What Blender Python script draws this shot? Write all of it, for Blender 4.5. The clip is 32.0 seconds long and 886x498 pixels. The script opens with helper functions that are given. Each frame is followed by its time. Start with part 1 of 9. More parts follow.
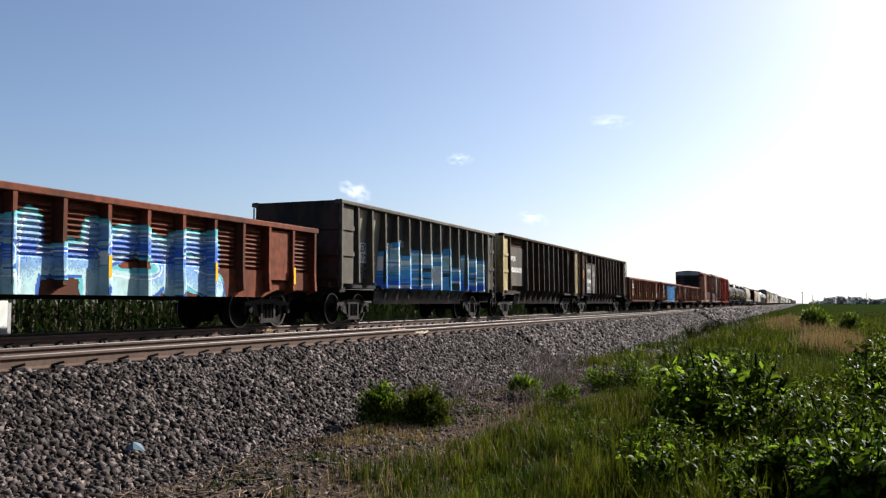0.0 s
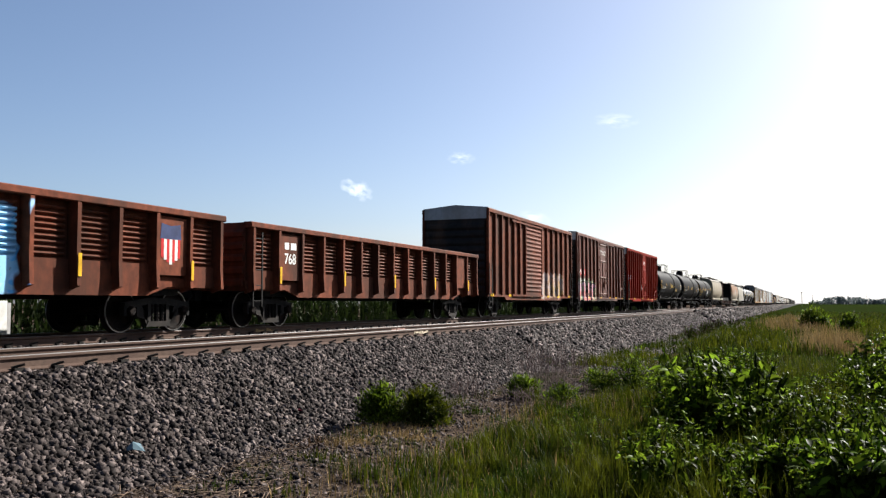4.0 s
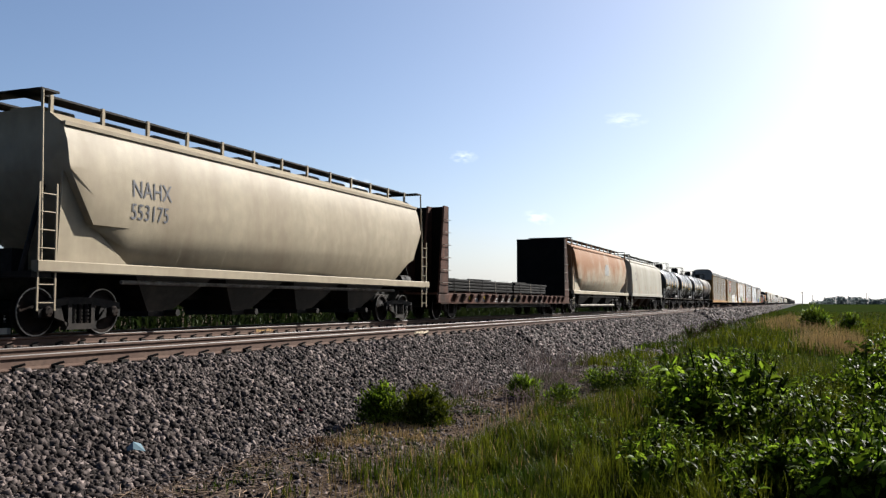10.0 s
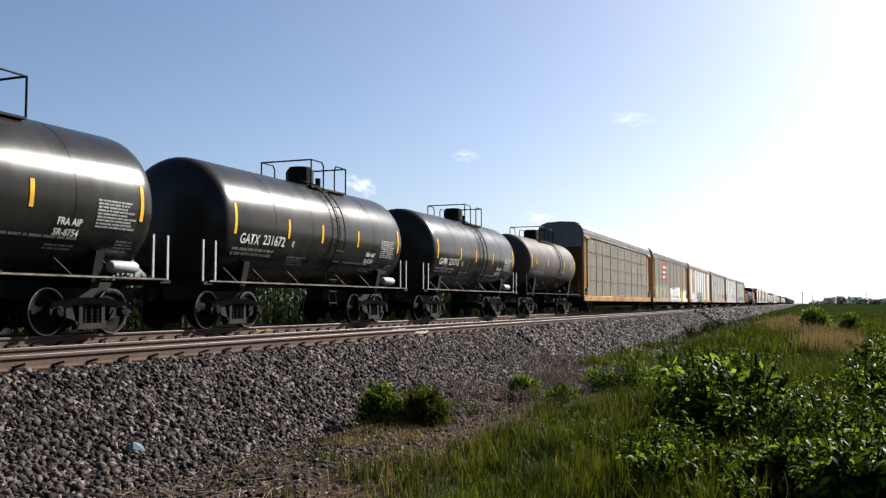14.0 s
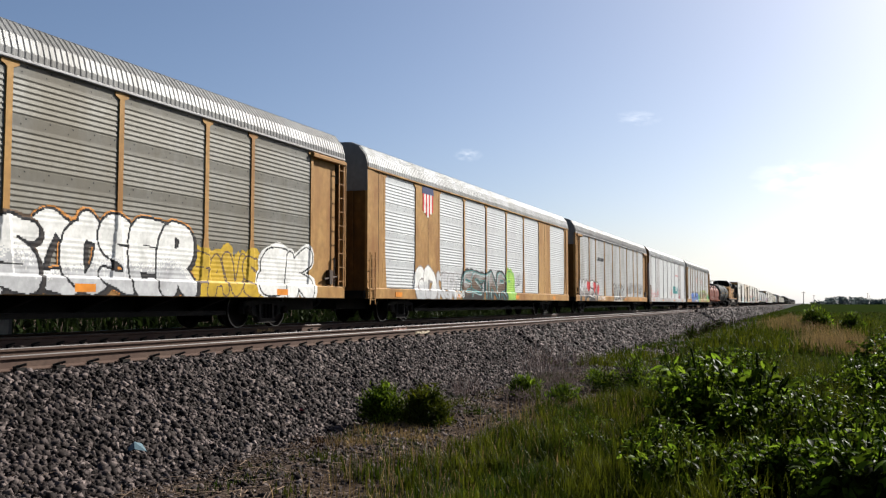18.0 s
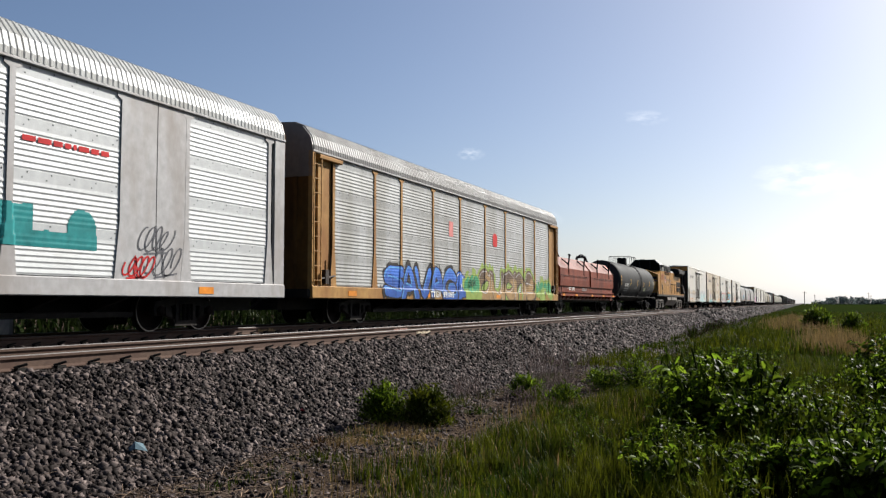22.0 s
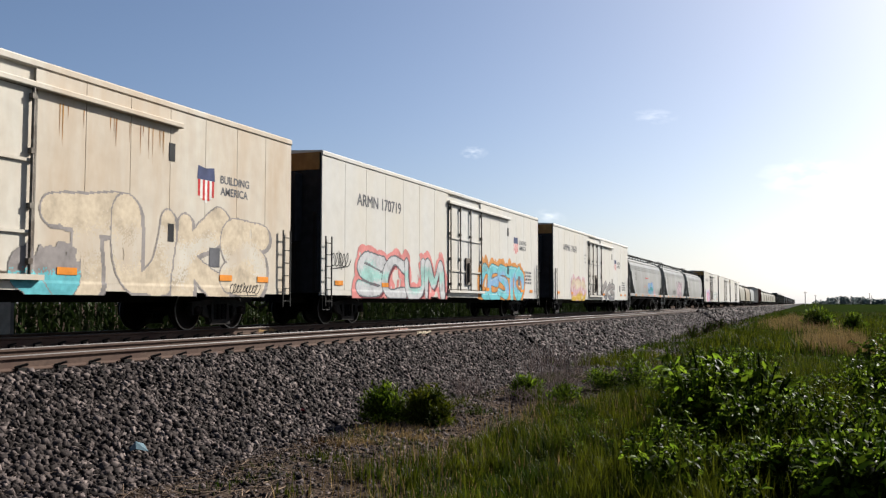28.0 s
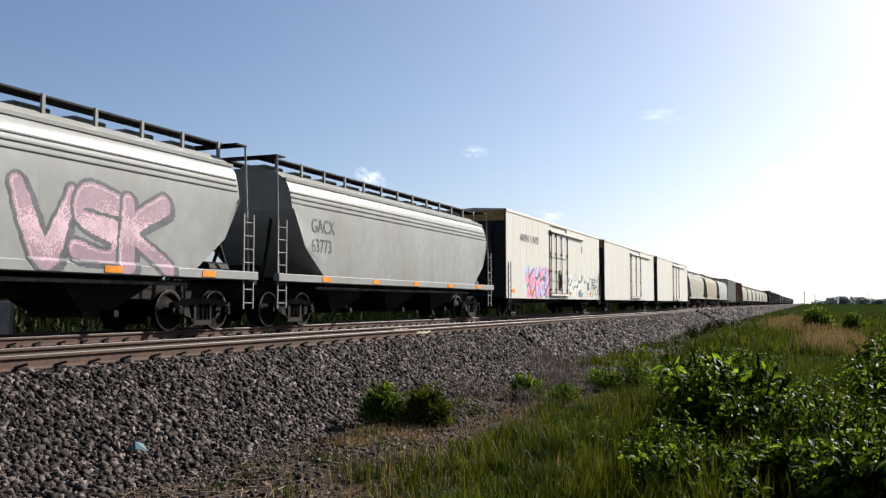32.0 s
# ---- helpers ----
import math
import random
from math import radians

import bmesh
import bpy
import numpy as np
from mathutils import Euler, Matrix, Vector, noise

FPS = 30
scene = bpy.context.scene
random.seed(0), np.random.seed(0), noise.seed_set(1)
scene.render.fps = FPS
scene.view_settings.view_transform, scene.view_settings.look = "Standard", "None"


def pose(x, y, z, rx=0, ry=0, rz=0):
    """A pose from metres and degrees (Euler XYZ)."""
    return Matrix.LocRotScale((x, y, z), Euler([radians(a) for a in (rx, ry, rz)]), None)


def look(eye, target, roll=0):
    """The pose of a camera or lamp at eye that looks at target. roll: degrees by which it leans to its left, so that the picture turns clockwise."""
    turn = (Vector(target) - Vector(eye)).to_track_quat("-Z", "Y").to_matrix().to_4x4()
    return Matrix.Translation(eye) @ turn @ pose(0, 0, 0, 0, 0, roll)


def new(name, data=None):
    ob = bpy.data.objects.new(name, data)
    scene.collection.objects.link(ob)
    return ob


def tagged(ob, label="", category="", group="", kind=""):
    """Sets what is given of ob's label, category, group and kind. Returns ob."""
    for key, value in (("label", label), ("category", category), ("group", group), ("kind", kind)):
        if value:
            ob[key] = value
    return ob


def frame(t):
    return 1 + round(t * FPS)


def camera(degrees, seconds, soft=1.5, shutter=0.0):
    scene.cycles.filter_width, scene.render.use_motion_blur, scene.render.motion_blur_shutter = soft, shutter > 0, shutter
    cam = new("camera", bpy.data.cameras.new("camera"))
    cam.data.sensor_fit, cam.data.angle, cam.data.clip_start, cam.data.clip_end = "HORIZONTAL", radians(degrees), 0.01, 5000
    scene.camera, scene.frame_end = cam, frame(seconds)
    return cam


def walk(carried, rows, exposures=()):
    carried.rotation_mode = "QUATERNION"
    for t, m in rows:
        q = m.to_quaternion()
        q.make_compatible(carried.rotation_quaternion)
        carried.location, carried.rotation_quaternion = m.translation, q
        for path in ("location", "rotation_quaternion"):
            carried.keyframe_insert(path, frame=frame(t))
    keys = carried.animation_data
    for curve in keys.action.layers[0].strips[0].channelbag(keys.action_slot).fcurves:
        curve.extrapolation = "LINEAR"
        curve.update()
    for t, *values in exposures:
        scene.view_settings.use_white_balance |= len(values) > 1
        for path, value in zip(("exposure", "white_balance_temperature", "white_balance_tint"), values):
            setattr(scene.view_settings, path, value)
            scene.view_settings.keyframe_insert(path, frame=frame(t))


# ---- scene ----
# World: z = 0 at the rail tops, +y along the tracks away from the camera, the train on the track at x = -14.6.
EYE = (0.0, 0.0, 0.64)
PITCH, TURN = 93.45, 21.79
cam = camera(52.42, 32.0, soft=1.3)
walk(cam, [(t, pose(*EYE, PITCH, 0, TURN + a)) for t, a in (
    (0, 0.0), (3.5, -0.02), (10, 0.0), (14, 0.0), (17, 0.06), (20, 0.08), (22, 0.12), (25, 0.13),
    (27.5, 0.16), (29, 0.15), (32, 0.13))], exposures=[(t, 1.72 + e, 6100, 10) for t, e in (
    (0, 0.0), (4, 0.05), (6, 0.06), (7, 0.0), (8, 0.05), (9, 0.08), (12, -0.05), (14.5, 0.0), (17, -0.02), (18, -0.3), (19, -0.55), (20, -0.38), (21, -0.42), (22, -0.38), (23, -0.25), (24, -0.08), (25.5, 0.0), (28, -0.3), (30, -0.28), (31, -0.18), (32, -0.12))])

# ---- light ----
SUN_AZ, SUN_EL = 27.0, 33.0     # degrees clockwise from +y, and above the horizon
world = bpy.data.worlds.new("sky")
scene.world = world
world.use_nodes = True
wn = world.node_tree
sky = wn.nodes.new("ShaderNodeTexSky")
sky.sky_type, sky.sun_disc = "NISHITA", False
sky.sun_elevation, sky.sun_rotation = radians(SUN_EL), radians(SUN_AZ)
sky.air_density, sky.dust_density, sky.ozone_density = 0.75, 1.6, 1.0
haze = wn.nodes.new("ShaderNodeHueSaturation")      # a hazy summer sky, paler all round towards the horizon
place, height, pale = wn.nodes.new("ShaderNodeTexCoord"), wn.nodes.new("ShaderNodeSeparateXYZ"), wn.nodes.new("ShaderNodeMapRange")
wn.links.new(place.outputs["Generated"], height.inputs[0])
wn.links.new(height.outputs["Z"], pale.inputs[0])
pale.inputs[1].default_value, pale.inputs[2].default_value, pale.inputs[3].default_value, pale.inputs[4].default_value = 0.0, 0.09, 0.3, 1.02
wn.links.new(pale.outputs[0], haze.inputs["Saturation"])
wn.links.new(sky.outputs[0], haze.inputs["Color"])
wn.links.new(haze.outputs[0], wn.nodes["Background"].inputs[0])
wn.nodes["Background"].inputs[1].default_value = 0.0405
sun = new("sun", bpy.data.lights.new("sun", "SUN"))
sun.data.energy, sun.data.angle, sun.data.color = 5.0, radians(0.6), (1.0, 0.93, 0.82)
sun_way = Vector((math.sin(radians(SUN_AZ)) * math.cos(radians(SUN_EL)), math.cos(radians(SUN_AZ)) * math.cos(radians(SUN_EL)), math.sin(radians(SUN_EL))))
sun.matrix_world = look(sun_way * 200, (0, 0, 0))

# ---- materials ----
def surface(name, base, rough=0.6, metal=0.0, vary=0.3, grain=14.0, second=None, patch=0.8, amount=0.0, edge=0.12, streak=1.0, bump=0.15, bump_scale=60.0, per_piece=0.0, shine=0.06, rise=None):
    """A worn surface: base colour with fine grain, patches of a second colour, relief, and gloss that varies with both."""
    m = bpy.data.materials.new(name)
    m.use_nodes = True
    nt = m.node_tree
    bs = nt.nodes["Principled BSDF"]
    co = nt.nodes.new("ShaderNodeTexCoord")
    n1 = nt.nodes.new("ShaderNodeTexNoise")
    n1.inputs["Scale"].default_value, n1.inputs["Detail"].default_value = grain, 5.0
    nt.links.new(co.outputs["Object"], n1.inputs["Vector"])
    r1 = nt.nodes.new("ShaderNodeMapRange")
    r1.inputs[1].default_value, r1.inputs[2].default_value = 0.3, 0.7
    r1.inputs[3].default_value, r1.inputs[4].default_value = 1 - vary, 1 + vary * 0.6
    nt.links.new(n1.outputs["Fac"], r1.inputs[0])
    hsv = nt.nodes.new("ShaderNodeHueSaturation")
    hsv.inputs["Color"].default_value = (*base, 1)
    nt.links.new(r1.outputs[0], hsv.inputs["Value"])
    colour = hsv.outputs[0]
    mp = nt.nodes.new("ShaderNodeMapping")
    mp.inputs["Scale"].default_value = (1, 1, 1 / streak)
    nt.links.new(co.outputs["Object"], mp.inputs["Vector"])
    n2 = nt.nodes.new("ShaderNodeTexNoise")
    n2.inputs["Scale"].default_value, n2.inputs["Detail"].default_value = patch, 6.0
    n2.inputs["Roughness"].default_value = 0.65
    nt.links.new(mp.outputs[0], n2.inputs["Vector"])
    if second is not None:
        r2 = nt.nodes.new("ShaderNodeMapRange")
        r2.inputs[1].default_value, r2.inputs[2].default_value = 0.62 - 0.3 * amount - edge, 0.62 - 0.3 * amount + edge
        level = n2.outputs["Fac"]
        if rise:
            sp, rz, ad = nt.nodes.new("ShaderNodeSeparateXYZ"), nt.nodes.new("ShaderNodeMapRange"), nt.nodes.new("ShaderNodeMath")
            nt.links.new(co.outputs["Object"], sp.inputs[0])
            nt.links.new(sp.outputs[2], rz.inputs[0])
            rz.inputs[1].default_value, rz.inputs[2].default_value, rz.inputs[3].default_value, rz.inputs[4].default_value = rise[0], rise[1], -0.22, 0.12
            nt.links.new(level, ad.inputs[0])
            nt.links.new(rz.outputs[0], ad.inputs[1])
            level = ad.outputs[0]
        nt.links.new(level, r2.inputs[0])
        mx = nt.nodes.new("ShaderNodeMix")
        mx.data_type = "RGBA"
        nt.links.new(r2.outputs[0], mx.inputs[0])
        nt.links.new(colour, mx.inputs[6])
        mx.inputs[7].default_value = (*second, 1)
        colour = mx.outputs[2]
    if per_piece:
        info = nt.nodes.new("ShaderNodeObjectInfo")
        geo = nt.nodes.new("ShaderNodeNewGeometry")
        add = nt.nodes.new("ShaderNodeMath")
        add.operation = "ADD"
        nt.links.new(info.outputs["Random"], add.inputs[0])
        nt.links.new(geo.outputs["Random Per Island"], add.inputs[1])
        fr = nt.nodes.new("ShaderNodeMath")
        fr.operation = "FRACT"
        nt.links.new(add.outputs[0], fr.inputs[0])
        r3 = nt.nodes.new("ShaderNodeMapRange")
        r3.inputs[3].default_value, r3.inputs[4].default_value = 1 - per_piece, 1 + per_piece
        if per_piece >= 0.9:      # many dark pieces and a few pale ones
            pw = nt.nodes.new("ShaderNodeMath")
            pw.operation = "POWER"
            pw.inputs[1].default_value = 2.4
            nt.links.new(fr.outputs[0], pw.inputs[0])
            nt.links.new(pw.outputs[0], r3.inputs[0])
            r3.inputs[3].default_value, r3.inputs[4].default_value = 0.4, 3.4
        else:
            nt.links.new(fr.outputs[0], r3.inputs[0])
        h2 = nt.nodes.new("ShaderNodeHueSaturation")
        nt.links.new(colour, h2.inputs["Color"])
        nt.links.new(r3.outputs[0], h2.inputs["Value"])
        colour = h2.outputs[0]
    nt.links.new(colour, bs.inputs["Base Color"])
    r4 = nt.nodes.new("ShaderNodeMapRange")
    r4.inputs[3].default_value, r4.inputs[4].default_value = max(0.02, rough - 0.12), min(1.0, rough + 0.12)
    nt.links.new(n2.outputs["Fac"], r4.inputs[0])
    nt.links.new(r4.outputs[0], bs.inputs["Roughness"])
    bs.inputs["Metallic"].default_value = metal
    bs.inputs["Specular IOR Level"].default_value = shine
    if bump:
        n3 = nt.nodes.new("ShaderNodeTexNoise")
        n3.inputs["Scale"].default_value, n3.inputs["Detail"].default_value = bump_scale, 3.0
        nt.links.new(co.outputs["Object"], n3.inputs["Vector"])
        bp = nt.nodes.new("ShaderNodeBump")
        bp.inputs["Strength"].default_value, bp.inputs["Distance"].default_value = bump, 0.02
        nt.links.new(n3.outputs["Fac"], bp.inputs["Height"])
        nt.links.new(bp.outputs[0], bs.inputs["Normal"])
    return m


RUST = (0.16, 0.06, 0.03)
M = {
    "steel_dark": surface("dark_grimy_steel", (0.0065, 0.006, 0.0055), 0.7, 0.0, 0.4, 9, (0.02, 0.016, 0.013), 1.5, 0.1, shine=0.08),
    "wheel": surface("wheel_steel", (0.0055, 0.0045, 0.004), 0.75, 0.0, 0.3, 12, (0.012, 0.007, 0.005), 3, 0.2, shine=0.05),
    "tread": surface("polished_tread", (0.12, 0.115, 0.11), 0.4, 1.0, 0.2, 20),
    "black_tank": surface("black_tank_paint", (0.0032, 0.0032, 0.0032), 0.55, 0.0, 0.3, 3, (0.0065, 0.006, 0.0055), 0.7, 0.25, streak=3, shine=0.016, bump=0.04),
    "gloss_tank": surface("glossy_black_tank_paint", (0.011, 0.0105, 0.0095), 0.25, 0.0, 0.2, 3, (0.017, 0.016, 0.014), 0.7, 0.25, streak=3, shine=0.14, bump=0.015),
    "grey_tank": surface("faded_dark_grey_tank_paint", (0.034, 0.0345, 0.034), 0.6, 0.0, 0.12, 3, (0.026, 0.0255, 0.0245), 0.7, 0.2, streak=3, bump=0.05, shine=0.02),
    # Soot on the coal cars; painted shade on boxcar ends and inside autoracks.
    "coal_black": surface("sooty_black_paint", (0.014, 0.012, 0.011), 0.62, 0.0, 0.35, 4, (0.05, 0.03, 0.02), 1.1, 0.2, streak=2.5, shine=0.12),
    "coal_side": surface("grimy_grey_brown_side", (0.021, 0.0135, 0.0085), 0.75, 0.0, 0.35, 4, (0.04, 0.018, 0.009), 0.6, 0.35, streak=3, shine=0.03),
    "coal_grey": surface("grimy_olive_grey_side", (0.085, 0.075, 0.06), 0.7, 0.0, 0.3, 4, (0.047, 0.039, 0.031), 0.6, 0.3, streak=3),
    "red_brown": surface("oxide_red_paint", (0.118, 0.032, 0.0145), 0.7, 0.0, 0.4, 5, (0.05, 0.02, 0.012), 0.9, 0.3, streak=2.5, shine=0.05),
    "boxcar_brown": surface("boxcar_brown_paint", (0.06, 0.0135, 0.008), 0.45, 0.0, 0.25, 4, (0.085, 0.025, 0.014), 0.5, 0.3, streak=3, shine=0.1, bump=0.5, bump_scale=1.4),
    "boxcar_red": surface("boxcar_red_paint", (0.155, 0.0085, 0.0022), 0.65, 0.0, 0.2, 4, (0.115, 0.0085, 0.003), 0.5, 0.2, streak=3, shine=0.02),
    "hopper_tan": surface("tan_hopper_paint", (0.205, 0.175, 0.125), 0.5, 0.0, 0.14, 3, (0.15, 0.122, 0.086), 0.5, 0.12, streak=4),
    "hopper_rust": surface("rusting_hopper_paint", (0.25, 0.22, 0.165), 0.6, 0.0, 0.2, 3, (0.16, 0.078, 0.036), 0.45, 0.45, 0.14, streak=1.6, rise=(1.8, 3.6)),
    "hopper_white": surface("off_white_hopper_paint", (0.232, 0.222, 0.188), 0.5, 0.0, 0.1, 3, (0.18, 0.16, 0.125), 0.5, 0.1, streak=4, shine=0.03, bump=0.35, bump_scale=1.2),
    "hopper_grey": surface("light_grey_hopper_paint", (0.205, 0.207, 0.2), 0.34, 0.0, 0.1, 3, (0.17, 0.165, 0.15), 0.5, 0.15, streak=4, shine=0.04, bump=0.3, bump_scale=1.2),
    "galvanised": surface("galvanised_sheet", (0.335, 0.345, 0.345), 0.45, 0.1, 0.1, 6, (0.285, 0.29, 0.288), 0.6, 0.2, streak=3, shine=0.2),
    "galvanised_dull": surface("dull_galvanised_sheet", (0.115, 0.111, 0.098), 0.5, 0.1, 0.18, 6, (0.092, 0.083, 0.065), 0.6, 0.4, streak=3),
    "galvanised_mid": surface("weathered_galvanised_sheet", (0.27, 0.275, 0.272), 0.48, 0.1, 0.14, 6, (0.165, 0.162, 0.15), 0.6, 0.3, streak=3, shine=0.12),
    "galvanised_roof": surface("grey_galvanised_roof", (0.135, 0.134, 0.13), 0.5, 0.1, 0.14, 6, (0.085, 0.081, 0.074), 0.6, 0.3, streak=3, shine=0.12),
    "reefer_cream": surface("cream_reefer_paint", (0.42, 0.388, 0.33), 0.45, 0.0, 0.08, 3, (0.3, 0.2, 0.11), 0.45, 0.12, 0.2, streak=5, bump=0.4, bump_scale=1.6),
    "worn_rod": surface("worn_grey_rod", (0.17, 0.15, 0.125), 0.6, 0.0, 0.3, 9, (0.06, 0.045, 0.035), 2.0, 0.3),
    "yellow_steel": surface("mustard_yellow_steel", (0.285, 0.166, 0.056), 0.6, 0.0, 0.22, 5, (0.17, 0.08, 0.026), 0.8, 0.3, streak=3),
    "silver_steel": surface("silver_grey_steel", (0.285, 0.28, 0.278), 0.5, 0.1, 0.15, 5, (0.2, 0.182, 0.168), 0.8, 0.15, streak=2.5),
    "reefer_white": surface("white_reefer_paint", (0.405, 0.397, 0.376), 0.4, 0.0, 0.07, 3, (0.4, 0.36, 0.288), 0.45, 0.08, 0.2, streak=4, bump=0.5, bump_scale=1.6),
    "coil_red": surface("red_oxide_cover_paint", (0.135, 0.028, 0.0125), 0.6, 0.0, 0.25, 5, (0.07, 0.019, 0.011), 0.8, 0.2, streak=2.5),
    "loco_yellow": surface("armour_yellow_paint", (0.275, 0.135, 0.026), 0.45, 0.0, 0.15, 4, (0.19, 0.098, 0.027), 0.6, 0.1, streak=3),
    "loco_grey": surface("locomotive_grey_paint", (0.066, 0.066, 0.066), 0.5, 0.0, 0.25, 5, (0.04, 0.038, 0.036), 0.8, 0.3, streak=3),
    "loco_dark": surface("sooty_roof_paint", (0.015, 0.014, 0.013), 0.7, 0.0, 0.3, 5, shine=0.1),
    "ballast": surface("crushed_stone", (0.039, 0.031, 0.0285), 0.7, 0.0, 0.35, 30, (0.019, 0.0155, 0.0145), 2.0, 0.2, bump=0.3, bump_scale=60, per_piece=0.9, shine=0.03),
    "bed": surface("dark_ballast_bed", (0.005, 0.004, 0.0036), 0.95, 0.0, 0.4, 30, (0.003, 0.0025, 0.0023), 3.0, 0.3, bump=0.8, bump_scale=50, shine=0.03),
    "rail_side": surface("rusty_rail_side", (0.07, 0.0462, 0.035), 0.8, 0.0, 0.25, 12, (0.056, 0.035, 0.028), 1.5, 0.3),
    "rail_top": surface("polished_rail_head", (0.07, 0.06, 0.055), 0.5, 0.0, 0.15, 20, shine=0.12),
    "concrete": surface("tie_concrete", (0.16, 0.135, 0.112), 0.85, 0.0, 0.2, 15, (0.075, 0.058, 0.047), 2.0, 0.3, per_piece=0.25),
    # Green darkened so that it reads as shaded grass beside lit_grass.
    "grass": surface("grass_blade", (0.014, 0.026, 0.002), 0.5, 0.0, 0.3, 6, (0.036, 0.036, 0.006), 0.7, 0.3, bump=0, per_piece=0.8, shine=0.03),
    "leaf": surface("weed_leaf", (0.037, 0.06, 0.0035), 0.45, 0.0, 0.3, 8, (0.05, 0.066, 0.005), 1.5, 0.3, bump=0, per_piece=0.9, shine=0.03),
    "corn": surface("corn_leaf", (0.011, 0.02, 0.004), 0.6, 0.0, 0.35, 8, (0.022, 0.031, 0.008), 1.5, 0.3, bump=0, per_piece=0.4, shine=0.03),
    "straw": surface("dry_grass", (0.2, 0.135, 0.055), 0.8, 0.0, 0.3, 8, bump=0, per_piece=0.4),
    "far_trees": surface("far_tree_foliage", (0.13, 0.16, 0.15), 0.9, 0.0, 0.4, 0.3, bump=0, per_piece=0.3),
}
for key, base, rough in (("white_paint", (0.5625, 0.555, 0.525), 0.6), ("yellow_paint", (0.5625, 0.315, 0.015), 0.5), ("black_paint", (0.015, 0.015, 0.0165), 0.6), ("red_paint", (0.375, 0.0225, 0.0225), 0.5),
                         ("grey_letter", (0.09, 0.09, 0.0975), 0.6), ("blue_paint", (0.03, 0.075, 0.2625), 0.5), ("pink_paint", (0.465, 0.225, 0.27), 0.55), ("teal_paint", (0.0225, 0.165, 0.165), 0.55),
                         ("orange_paint", (0.525, 0.1875, 0.0225), 0.5), ("grey_plate", (0.21, 0.21, 0.2025), 0.6), ("dark_wine", (0.0975, 0.015, 0.0225), 0.6), ("lime_paint", (0.225, 0.375, 0.06), 0.5), ("mint_paint", (0.225, 0.375, 0.3375), 0.55), ("gold_paint", (0.375, 0.2475, 0.0225), 0.55), ("rose_paint", (0.45, 0.165, 0.15), 0.55), ("spray_blue", (0.05, 0.13, 0.45), 0.5), ("lilac_paint", (0.42, 0.3, 0.33), 0.6), ("pale_teal", (0.3, 0.42, 0.42), 0.6), ("sky_paint", (0.09, 0.27, 0.465), 0.55), ("navy_paint", (0.035, 0.045, 0.1), 0.55), ("dark_spray", (0.03, 0.026, 0.024), 0.55), ("pale_grey", (0.36, 0.36, 0.36), 0.5), ("soft_pink", (0.4, 0.25, 0.28), 0.6), ("leaf_spray", (0.19, 0.25, 0.06), 0.6), ("green_spray", (0.04, 0.19, 0.09), 0.6), ("tan_spray", (0.24, 0.155, 0.07), 0.6), ("brown_spray", (0.09, 0.06, 0.04), 0.6), ("aqua_spray", (0.1, 0.33, 0.36), 0.55), ("cornflower", (0.16, 0.27, 0.42), 0.55), ("burnt_orange", (0.4, 0.17, 0.04), 0.6), ("faded_cream", (0.42, 0.35, 0.255), 0.6), ("faded_grey", (0.2, 0.18, 0.17), 0.6), ("faded_lime", (0.25, 0.27, 0.16), 0.6), ("faded_rose", (0.33, 0.2, 0.16), 0.6)):
    M[key] = surface(key, base, rough, 0.0, 0.12, 9, tuple(c * 0.6 for c in base), 2.0, 0.12, bump=0.05)
glass = bpy.data.materials.new("dark_cab_glass")
glass.use_nodes = True
gb = glass.node_tree.nodes["Principled BSDF"]
gb.inputs["Base Color"].default_value, gb.inputs["Roughness"].default_value = (0.004, 0.004, 0.005, 1), 0.08
gb.inputs["Specular IOR Level"].default_value = 0.12
M["glass"] = glass
# Brighter yellow-green blades, with sunlight put into their colour.
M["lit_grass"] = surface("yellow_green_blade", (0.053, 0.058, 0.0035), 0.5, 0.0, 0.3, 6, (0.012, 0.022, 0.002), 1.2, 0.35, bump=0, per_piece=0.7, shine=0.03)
M["dock"] = surface("dried_dock", (0.0585, 0.0292, 0.013), 0.8, 0.0, 0.3, 8, bump=0, per_piece=0.4)
M["litter_blue"] = surface("pale_blue_plastic", (0.09, 0.13, 0.15), 0.4, 0.0, 0.1, 8, bump=0)
M["dead_stalk"] = surface("dead_weed_stalk", (0.12, 0.088, 0.078), 0.9, 0.0, 0.3, 8, bump=0, per_piece=0.5)
M["faded_mark"] = surface("faded_yellow_strip", (0.3, 0.15, 0.03), 0.6, 0.0, 0.3, 8, (0.12, 0.05, 0.025), 2.0, 0.3, bump=0)
M["far_pole"] = surface("grey_pole_wood", (0.16, 0.14, 0.12), 0.9, 0.0, 0.2, 3, bump=0)
for key, amount in (("grass", 0.45), ("leaf", 0.55), ("corn", 0.25), ("lit_grass", 0.4), ("straw", 0.2)):
    bs = M[key].node_tree.nodes["Principled BSDF"]
    tl, mxs = M[key].node_tree.nodes.new("ShaderNodeBsdfTranslucent"), M[key].node_tree.nodes.new("ShaderNodeMixShader")
    M[key].node_tree.links.new(bs.inputs["Base Color"].links[0].from_socket, tl.inputs[0])
    mxs.inputs[0].default_value = amount
    M[key].node_tree.links.new(bs.outputs[0], mxs.inputs[1])
    M[key].node_tree.links.new(tl.outputs[0], mxs.inputs[2])
    M[key].node_tree.links.new(mxs.outputs[0], M[key].node_tree.nodes["Material Output"].inputs[0])


